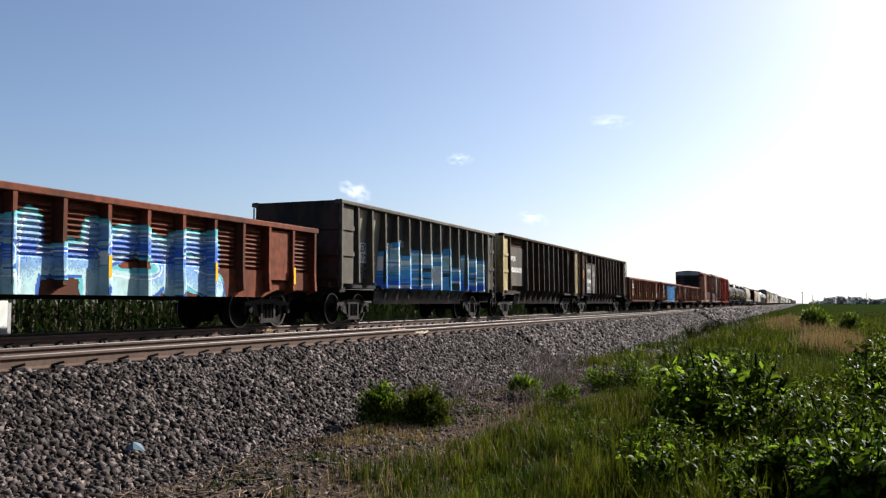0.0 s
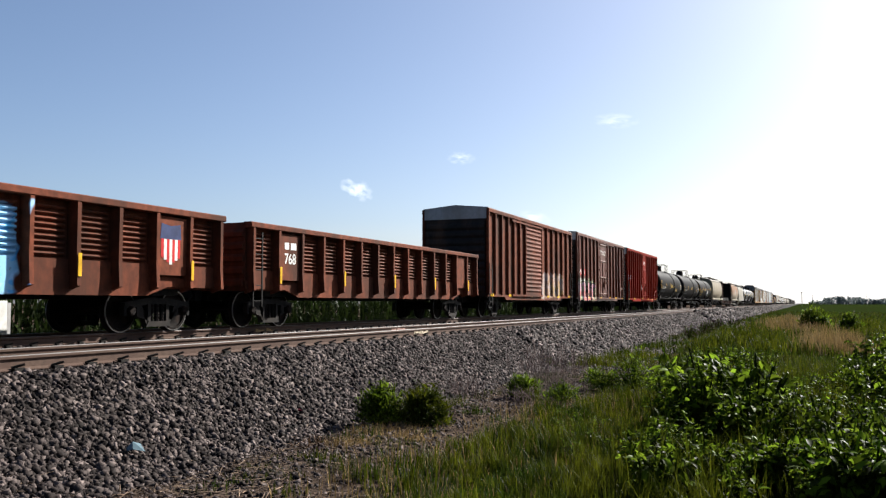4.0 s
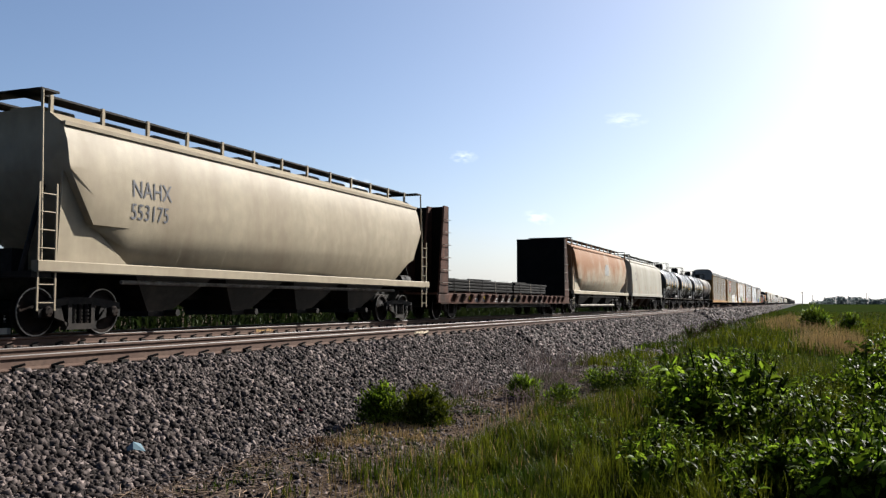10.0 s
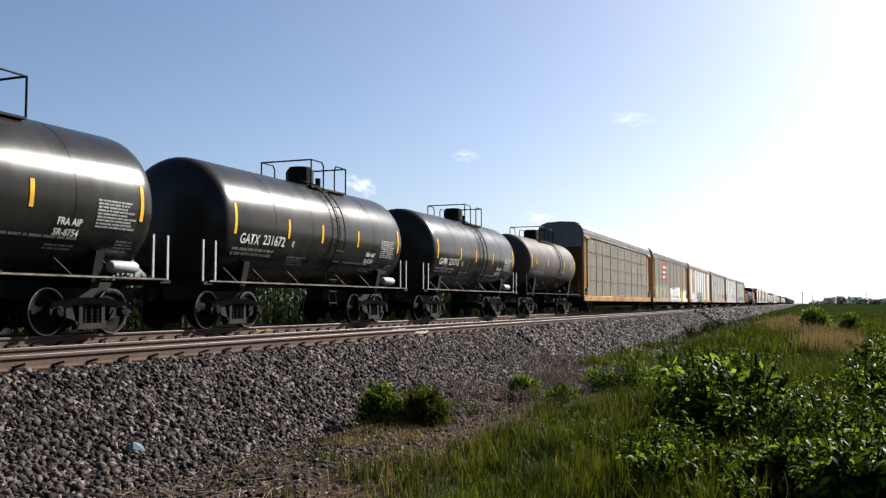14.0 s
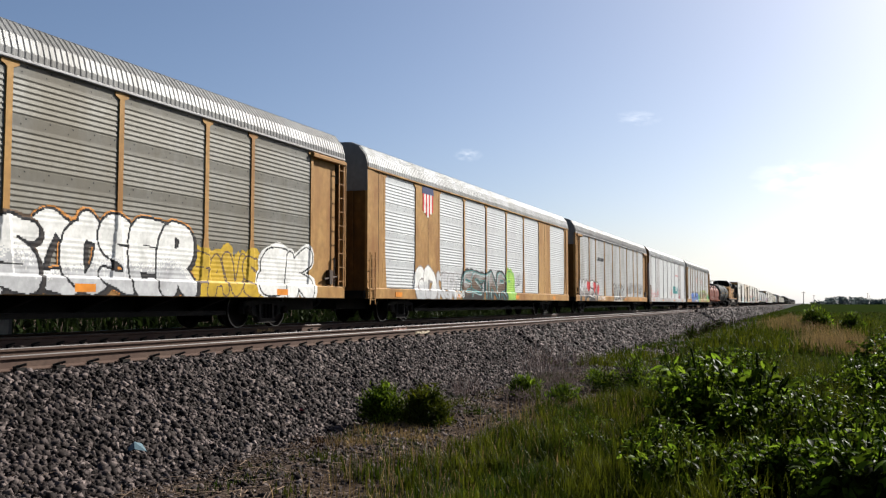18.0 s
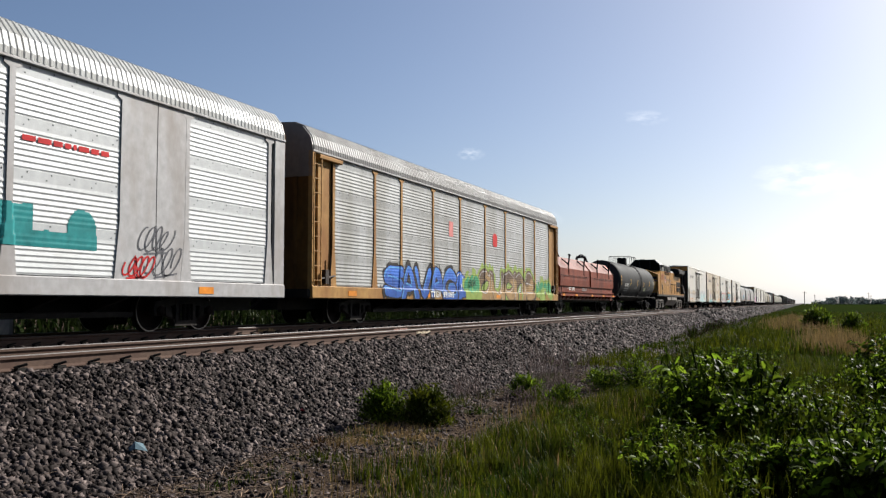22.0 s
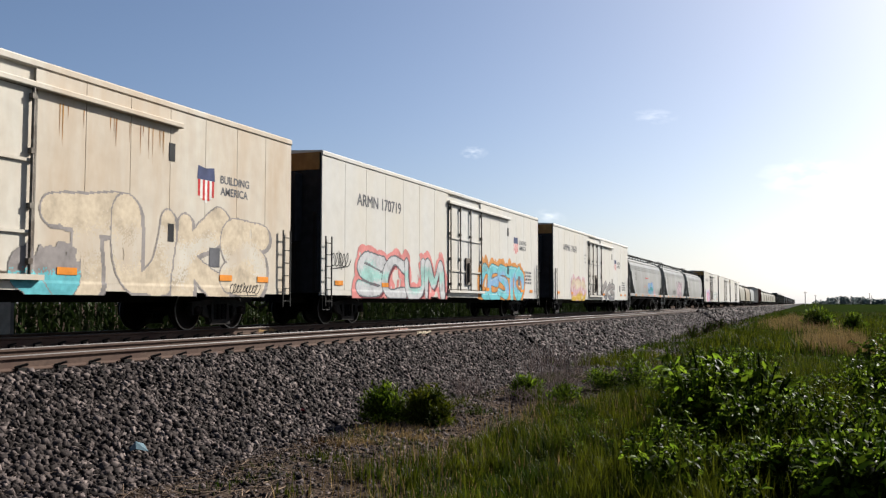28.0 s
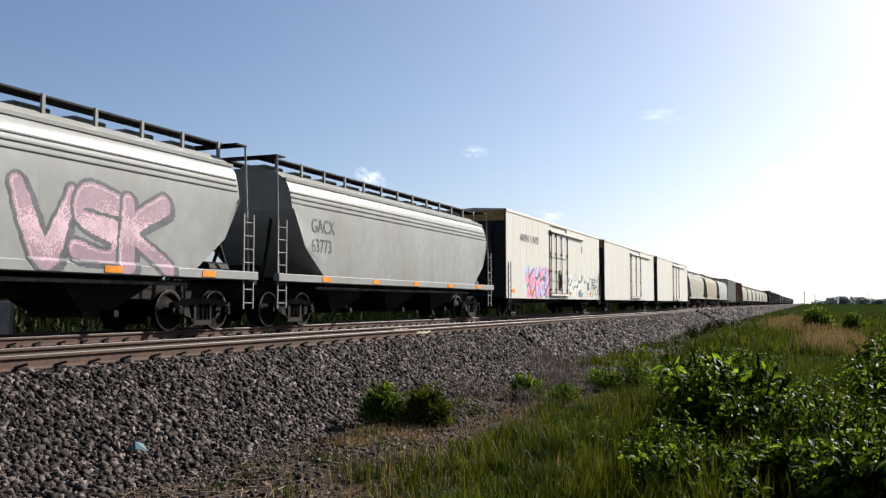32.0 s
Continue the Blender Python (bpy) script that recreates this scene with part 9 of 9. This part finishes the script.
for i in range(24):
    x, y = g.uniform(-3.4, 1.0), g.uniform(22, 34)
    spots.append((x, y, 0.7 * weed_room(x, y)))
for i in range(22):      # taller green plants beyond the dry grass
    y = g.uniform(24, 36)
    spots.append((y * g.uniform(0.055, 0.16), y, 1.15))
for i in range(14):
    y = g.uniform(34, 60)
    spots.append((g.uniform(0.1, 0.17) * y, y, 0.8))
for i in range(22):
    y = g.uniform(9.5, 15)
    spots.append((-0.3 * y + g.uniform(0.4, 1.6), y, 0.25))
for x, y, size in spots:
    k = g.choice((0, 1, 2, 3, 4, 5))
    weed(k, x, y, g.uniform(0, 6.28), max(0.25, g.uniform(0.8, 1.1) * size / WEED_HIGH[k]), "leafy green weed with drooping lobed leaves in rough grass" if k in (0, 2, 5) else "leafy green weed with broad pointed leaves in rough grass")
grass_patch("tall_grass", 9000, -2.0, 3.2, 8.0, 26, (0.4, 0.85), (0.006, 0.014), "lit_grass", "tall thin grass among the weeds", False, 1.2, 35, 0.3, 0.5)


def shrub(x, y, wide, tall, n, key, label, seed, leaf=(0.05, 0.12)):
    r = np.random.default_rng(seed)
    ob = thing("shrub", label, "shrub", "low shrubs", at=(x, y, lay(x, y) - 0.02))
    st = Shape()
    tips, ways = [], []
    for k in range(40):
        a, q = r.uniform(0, 6.28), math.sqrt(r.uniform(0.0, 1.0))
        end = (q * wide * 0.5 * math.cos(a), q * wide * 0.5 * math.sin(a), tall * r.uniform(0.8, 1.05) * math.sqrt(1.05 - 0.95 * q * q))
        st.path([(0, 0, 0), (end[0] * 0.4, end[1] * 0.4, end[2] * 0.5), end], 0.007, 5)
        for j in range(n // 40):
            f = r.uniform(0.35, 1.0)
            p = (end[0] * f, end[1] * f, end[2] * f)
            if j % 2:       # the leafy skirt down to the ground
                c, d = r.uniform(0, 6.28), math.sqrt(r.uniform(0, 1))
                p = (d * wide * 0.46 * math.cos(c), d * wide * 0.46 * math.sin(c), tall * r.uniform(0.02, 0.85) * math.sqrt(1.02 - d * d))
            tips.append((p[0] + r.normal(0, 0.035), p[1] + r.normal(0, 0.035), p[2] + r.normal(0, 0.03)))
            ways.append((r.normal(), r.normal(), r.uniform(0.5, 2.2)))
    ln = r.uniform(leaf[0], leaf[1], len(tips))
    v, f = leaves(np.array(tips), np.array(ways), ln, ln * 0.22, seed + 1)
    part("stem", st, "leaf", ob)
    part("foliage", bulk("foliage", v, f), key, ob)


shrub(-5.82, 12.15, 0.72, 0.6, 2700, "leaf", "small dark green shrub at the foot of the embankment", 41)
shrub(-5.2, 12.25, 0.86, 0.62, 3200, "lit_grass", "small yellow-green shrub at the foot of the embankment", 43)
shrub(-4.96, 16.6, 0.7, 0.46, 1600, "leaf", "small green shrub on bare dirt", 45)
shrub(-4.4, 20.2, 0.45, 0.34, 600, "leaf", "small green shrub on bare dirt", 47)
shrub(-4.7, 16.0, 0.4, 0.25, 400, "lit_grass", "low green tuft on bare dirt", 49)
shrub(-3.3, 19.0, 1.1, 0.8, 1300, "leaf", "dense green shrub at the edge of the grass", 51)
shrub(0.7, 64.0, 2.2, 1.8, 2600, "leaf", "large dark bush in the dry grass", 53, (0.14, 0.34))
shrub(2.9, 66.0, 1.7, 1.35, 1600, "leaf", "large dark bush in the dry grass", 55, (0.14, 0.34))
for k in range(9):
    shrub(-5.2 + 0.35 * g.uniform(-1, 1), 44 + 3.2 * k, 0.9, 0.8, 260, "dock", "rust-brown dried weed beside the embankment", 60 + k)


def dead_weed(x, y, wide, tall, n, seed):
    """Upright leafless stalks with a few side twigs."""
    r = random.Random(seed)
    ob = thing("dead_weed", "dried grey-pink weed with bare upright stalks", "weed", "dead weeds", at=(x, y, max(lay(x, y), float(np.interp(x, SLOPE_X, SLOPE_Z))) - 0.02))
    st = Shape()
    for k in range(n):
        a, q, h = r.uniform(0, 6.28), wide * 0.5 * math.sqrt(r.random()), tall * r.uniform(0.4, 1.0)
        p = (q * math.cos(a), q * math.sin(a), 0.0)
        d = (r.gauss(0, 0.12), r.gauss(0, 0.12))
        top = (p[0] + d[0] * h, p[1] + d[1] * h, h)
        st.path([p, tuple((u + v) / 2 + r.gauss(0, 0.01) for u, v in zip(p, top)), top], 0.004, 4)
        for c in range(3):
            f = r.uniform(0.45, 0.95)
            e = tuple(u + (v - u) * f for u, v in zip(p, top))
            st.bar(e, (e[0] + r.gauss(0, 0.06), e[1] + r.gauss(0, 0.06), e[2] + r.uniform(0.05, 0.16)), 0.003, 4)
    tagged(part("stem_tuft", st, "dead_stalk", ob), kind="stuff")


for x, y, wide, tall, n, sd in ((-5.7, 20.0, 1.3, 1.0, 60, 1), (-5.2, 21.4, 1.0, 0.85, 40, 2), (-6.1, 16.6, 0.7, 0.5, 40, 3), (-4.6, 15.2, 0.8, 0.4, 30, 4), (-4.9, 18.3, 0.9, 0.45, 40, 5), (-4.2, 17.0, 0.8, 0.4, 40, 6)):
    dead_weed(x, y, wide, tall, n, sd)
shrub(-4.1, 16.2, 0.7, 0.4, 700, "leaf", "low dark green shrub on bare dirt", 91)
shrub(-3.9, 18.6, 0.9, 0.5, 900, "leaf", "low dark green shrub on bare dirt", 93)
shrub(-6.75, 24.6, 1.1, 0.62, 520, "twig", "grey-brown dried weed on the ballast slope", 81)
shrub(-6.9, 27.0, 1.0, 0.55, 420, "twig", "grey-brown dried weed on the ballast slope", 83)
grass_patch("dry_tuft", 420, -5.7, -4.9, 11.0, 12.0, (0.05, 0.17), (0.005, 0.011), "straw", "rust-brown dry grass beside the shrubs", False, 1.0, 85, 0.12)
grass_patch("dry_tuft", 260, -6.0, -5.3, 9.6, 10.4, (0.05, 0.14), (0.005, 0.011), "dock", "rust-brown dry grass on the bare dirt", False, 1.0, 87, 0.1)
grass_patch("grass", 12000, -3.4, 5.0, -4.0, 6.4, (0.1, 0.32), (0.008, 0.02), "grass", "rough green grass round the viewpoint", False, 1.0, 89)


def corn_rows():
    """Rows of corn beyond the tracks: stalks with arching leaves, in one mesh."""
    r = np.random.default_rng(71)
    bases = []
    for row in range(7):
        ys = np.arange(14, 150, 0.2 + 0.03 * row)
        bases.append(np.stack([np.full(len(ys), -20.6 - 0.76 * row) + r.normal(0, 0.05, len(ys)), ys + r.normal(0, 0.04, len(ys)), np.full(len(ys), GROUND - 0.3)], 1))
    b = np.concatenate(bases)
    n = len(b)
    tall = r.uniform(2.9, 3.25, n)
    v, f = blades(b, tall, np.full(n, 0.05), 0.05, 72)
    vs, fs, off = [v], [f], len(v)
    for k in range(9):
        h = tall * (0.16 + 0.09 * k)
        p = b + np.stack([np.zeros(n), np.zeros(n), h], 1)
        v, f = blades(p, r.uniform(0.4, 0.75, n), r.uniform(0.06, 0.11, n), 2.0, 73 + k)
        vs.append(v)
        fs.append(f + off)
        off += len(v)
    return solo("corn_field", bulk("corn_field", np.concatenate(vs), np.concatenate(fs)), "corn", "rows of green corn beyond the tracks", "corn", kind="stuff")


corn_rows()

# ---- small things beside the line, the horizon and the clouds ----
solo("plank", Shape().box(-0.3, 0.3, -0.035, 0.035, 0, 0.03, 0.0), "straw", "weathered grey wooden slat lying on the dirt", "slat", at=(-6.2, 8.4, lay(-6.2, 8.4) + 0.1)).rotation_euler = (0.1, -0.05, 0.5)
s = Shape()
s.add([(0, 0, 0), (0.14, 0.02, 0.05), (0.24, 0.1, 0.02), (0.12, 0.16, 0.09), (0.0, 0.12, 0.03), (0.08, 0.08, 0.12)], [(0, 1, 5), (1, 2, 5), (2, 3, 5), (3, 4, 5), (4, 0, 5)])
solo("plastic_scrap", s, "litter_blue", "crumpled pale blue plastic scrap on the ballast", "litter", at=(-6.88, 7.85, -0.98))
s = Shape()
s.add([(0, 0, 0), (0.06, 0.01, 0.02), (0.08, 0.05, 0.0), (0.02, 0.06, 0.04)], [(0, 1, 2, 3)])
solo("paper_scrap", s, "dark_wine", "small red scrap lying on the stones", "litter", at=(-6.9, 11.5, -0.93))
box = thing("relay_post", "white-painted equipment post beyond the tracks", "post", at=(-18.3, 16.4, -1.3))
part("post", Shape().box(-0.05, 0.05, 0.3, 0.4, 0, 1.95), "silver_steel", box)
part("case", Shape().box(-0.15, 0.15, -0.2, 0.2, 0.9, 2.0, 0.02), "white_paint", box, "white case")
part("base", Shape().box(-0.2, 0.2, -0.25, 0.45, 0.0, 0.4), "concrete", box)


def tree_line():
    """A far belt of trees: clumps of leaves of uneven height."""
    r = np.random.default_rng(91)
    base, way, ln = [], [], []
    for k in range(300):
        f = k / 300
        x, y = 20 + 420 * f + r.normal(0, 8), 1620 + r.normal(0, 25) + 60 * f
        top = 9.5 + 3.0 * math.sin(f * 23) * math.sin(f * 7.1) + r.uniform(-1.5, 2.5)
        top *= min(1.0, 0.35 + f * 14)
        m = 70
        a, z = r.uniform(0, 6.28, m), r.uniform(0.0, 1.0, m)
        q = 4.2 * np.sqrt(np.clip(1 - ((z - 0.5) / 0.62) ** 2, 0, 1)) * r.uniform(0.6, 1.0, m)
        base.append(np.stack([x + q * np.cos(a), y + q * np.sin(a), GROUND + z * top], 1))
        way.append(np.stack([np.cos(a), np.sin(a), r.uniform(-0.4, 0.6, m)], 1))
        ln.append(r.uniform(1.6, 3.0, m))
    ln = np.concatenate(ln)
    v, f = leaves(np.concatenate(base), np.concatenate(way), ln, ln * 0.8, 92)
    # Haze is mixed into the leaf colour, which is pale and bluish.
    return solo("far_trees", bulk("far_trees", v, f), "far_trees", "belt of trees along the horizon, haze put into its colour", "trees", kind="stuff")


tree_line()
for x, y, tall in ((-0.6, 640, 9.5), (8.0, 900, 9.5), (52.0, 880, 11.0), (70.0, 1150, 11.0), (36.0, 1300, 10.0)):
    p = thing("utility_pole", "distant wooden utility pole with a cross-arm", "utility pole", "utility poles", at=(x, y, GROUND))
    part("pole", Shape().bar((0, 0, 0), (0, 0, tall), 0.22, 8), "far_pole", p)
    part("cross_arm", Shape().box(-1.3, 1.3, -0.08, 0.08, tall - 0.9, tall - 0.7), "far_pole", p)
barn = thing("barn", "dark farm shed among the far trees", "barn", at=(119, 1400, GROUND))
part("wall", Shape().box(-9, 9, -6, 6, 0, 6), "loco_dark", barn)
part("roof", Shape().prism([(-9.5, 6), (9.5, 6), (0, 9)], -6.4, 6.4), "loco_grey", barn)


def cloud_material(seed, thin):
    m = bpy.data.materials.new("soft_cloud")
    m.use_nodes = True
    nt = m.node_tree
    nt.nodes.remove(nt.nodes["Principled BSDF"])
    co = nt.nodes.new("ShaderNodeTexCoord")
    ln = nt.nodes.new("ShaderNodeVectorMath")
    ln.operation = "LENGTH"
    nt.links.new(co.outputs["Object"], ln.inputs[0])
    fall = nt.nodes.new("ShaderNodeMapRange")
    fall.inputs[1].default_value, fall.inputs[2].default_value, fall.inputs[3].default_value, fall.inputs[4].default_value = 0.0, 1.0, 1.0, 0.0
    nt.links.new(ln.outputs["Value"], fall.inputs[0])
    nz = nt.nodes.new("ShaderNodeTexNoise")
    nz.noise_dimensions = "4D"
    nz.inputs["W"].default_value, nz.inputs["Scale"].default_value, nz.inputs["Detail"].default_value = seed, 2.2, 6.0
    nt.links.new(co.outputs["Object"], nz.inputs["Vector"])
    mul = nt.nodes.new("ShaderNodeMath")
    mul.operation = "MULTIPLY"
    nt.links.new(fall.outputs[0], mul.inputs[0])
    wisp = nt.nodes.new("ShaderNodeMapRange")
    wisp.inputs[1].default_value, wisp.inputs[2].default_value, wisp.inputs[3].default_value, wisp.inputs[4].default_value = 0.36, 0.66, 0.0, 1.0
    nt.links.new(nz.outputs["Fac"], wisp.inputs[0])
    nt.links.new(wisp.outputs[0], mul.inputs[1])
    al = nt.nodes.new("ShaderNodeMapRange")
    al.inputs[1].default_value, al.inputs[2].default_value, al.inputs[4].default_value = 0.04, 0.9, thin
    nt.links.new(mul.outputs[0], al.inputs[0])
    em, tr, mx = nt.nodes.new("ShaderNodeEmission"), nt.nodes.new("ShaderNodeBsdfTransparent"), nt.nodes.new("ShaderNodeMixShader")
    # The cloud's sunlit white is its own emission, not light from the sun.
    em.inputs[0].default_value, em.inputs[1].default_value = (1.0, 0.985, 0.97, 1), 0.52
    nt.links.new(al.outputs[0], mx.inputs[0])
    nt.links.new(tr.outputs[0], mx.inputs[1])
    nt.links.new(em.outputs[0], mx.inputs[2])
    nt.links.new(mx.outputs[0], nt.nodes["Material Output"].inputs[0])
    return m


CLOUDS = []
VIEW = pose(*EYE, PITCH, 0, TURN)


def cloud(px, py, wide, high, drift, rise, thin, seed, turn=0.0):
    """A small far cloud: a shallow dish of vapour, with its drift to the right and up over the clip, all in metres at 3 km."""
    s = Shape()
    n = 24
    s.v = [(0, 0, 0.12)] + [(q * math.cos(6.2832 * i / n), q * math.sin(6.2832 * i / n), 0.12 * (1 - q * q)) for q in (0.5, 1.0) for i in range(n)]
    s.f = [(0, 1 + i, 1 + (i + 1) % n) for i in range(n)] + [(1 + i, 1 + n + i, 1 + n + (i + 1) % n, 1 + (i + 1) % n) for i in range(n)]
    s.mi = [0] * len(s.f)
    ob = solo("cloud", s.mesh("cloud", True), cloud_material(seed, thin), "small soft white cloud in a blue sky", "cloud", "clouds")
    ob.scale = (wide, high, 40)
    ob.visible_shadow = False
    CLOUDS.append((ob, px, py, drift, rise, turn))


cloud(-292, 193, 66, 40, 45, 45, 0.8, 1.0, -25)
cloud(55, 300, 55, 26, 45, 25, 0.4, 2.0)
cloud(555, 425, 90, 30, 160, 18, 0.35, 3.0)
cloud(300, 102, 62, 26, 60, 6, 0.5, 4.0, -15)
cloud(1170, 225, 210, 75, 60, 15, 1.0, 5.0)

# ---- what moves ----
SPEED = 22.165


def motions():
    for car, y in CARS:
        walk(car, [(t, pose(TRAIN_TRACK, y - SPEED * t, 0)) for t in (0, 8, 16, 24, 32)])
    # clouds drift slowly to the right
    for ob, a, b, drift, rise, turn in CLOUDS:
        keep = ob.scale.copy()
        walk(ob, [(t, VIEW @ pose(a + drift * t / 32, b + rise * t / 32, -3000, 0, 0, turn)) for t in (0, 16, 32)])
        ob.scale = keep
    # every wheelset rolls at the same rate, so they share one set of turns
    sets = [o for o in scene.objects if o.name.startswith("wheelset")]
    rows = [(k / FPS, Matrix.Rotation(SPEED / WHEEL_R * k / FPS, 4, "X")) for k in range(32 * FPS + 1)]
    walk(sets[0], rows)
    turn = sets[0].animation_data
    for o in sets[1:]:
        o.rotation_mode = "QUATERNION"
        keys = o.animation_data_create()
        keys.action = turn.action
        keys.action_slot = turn.action_slot


motions()
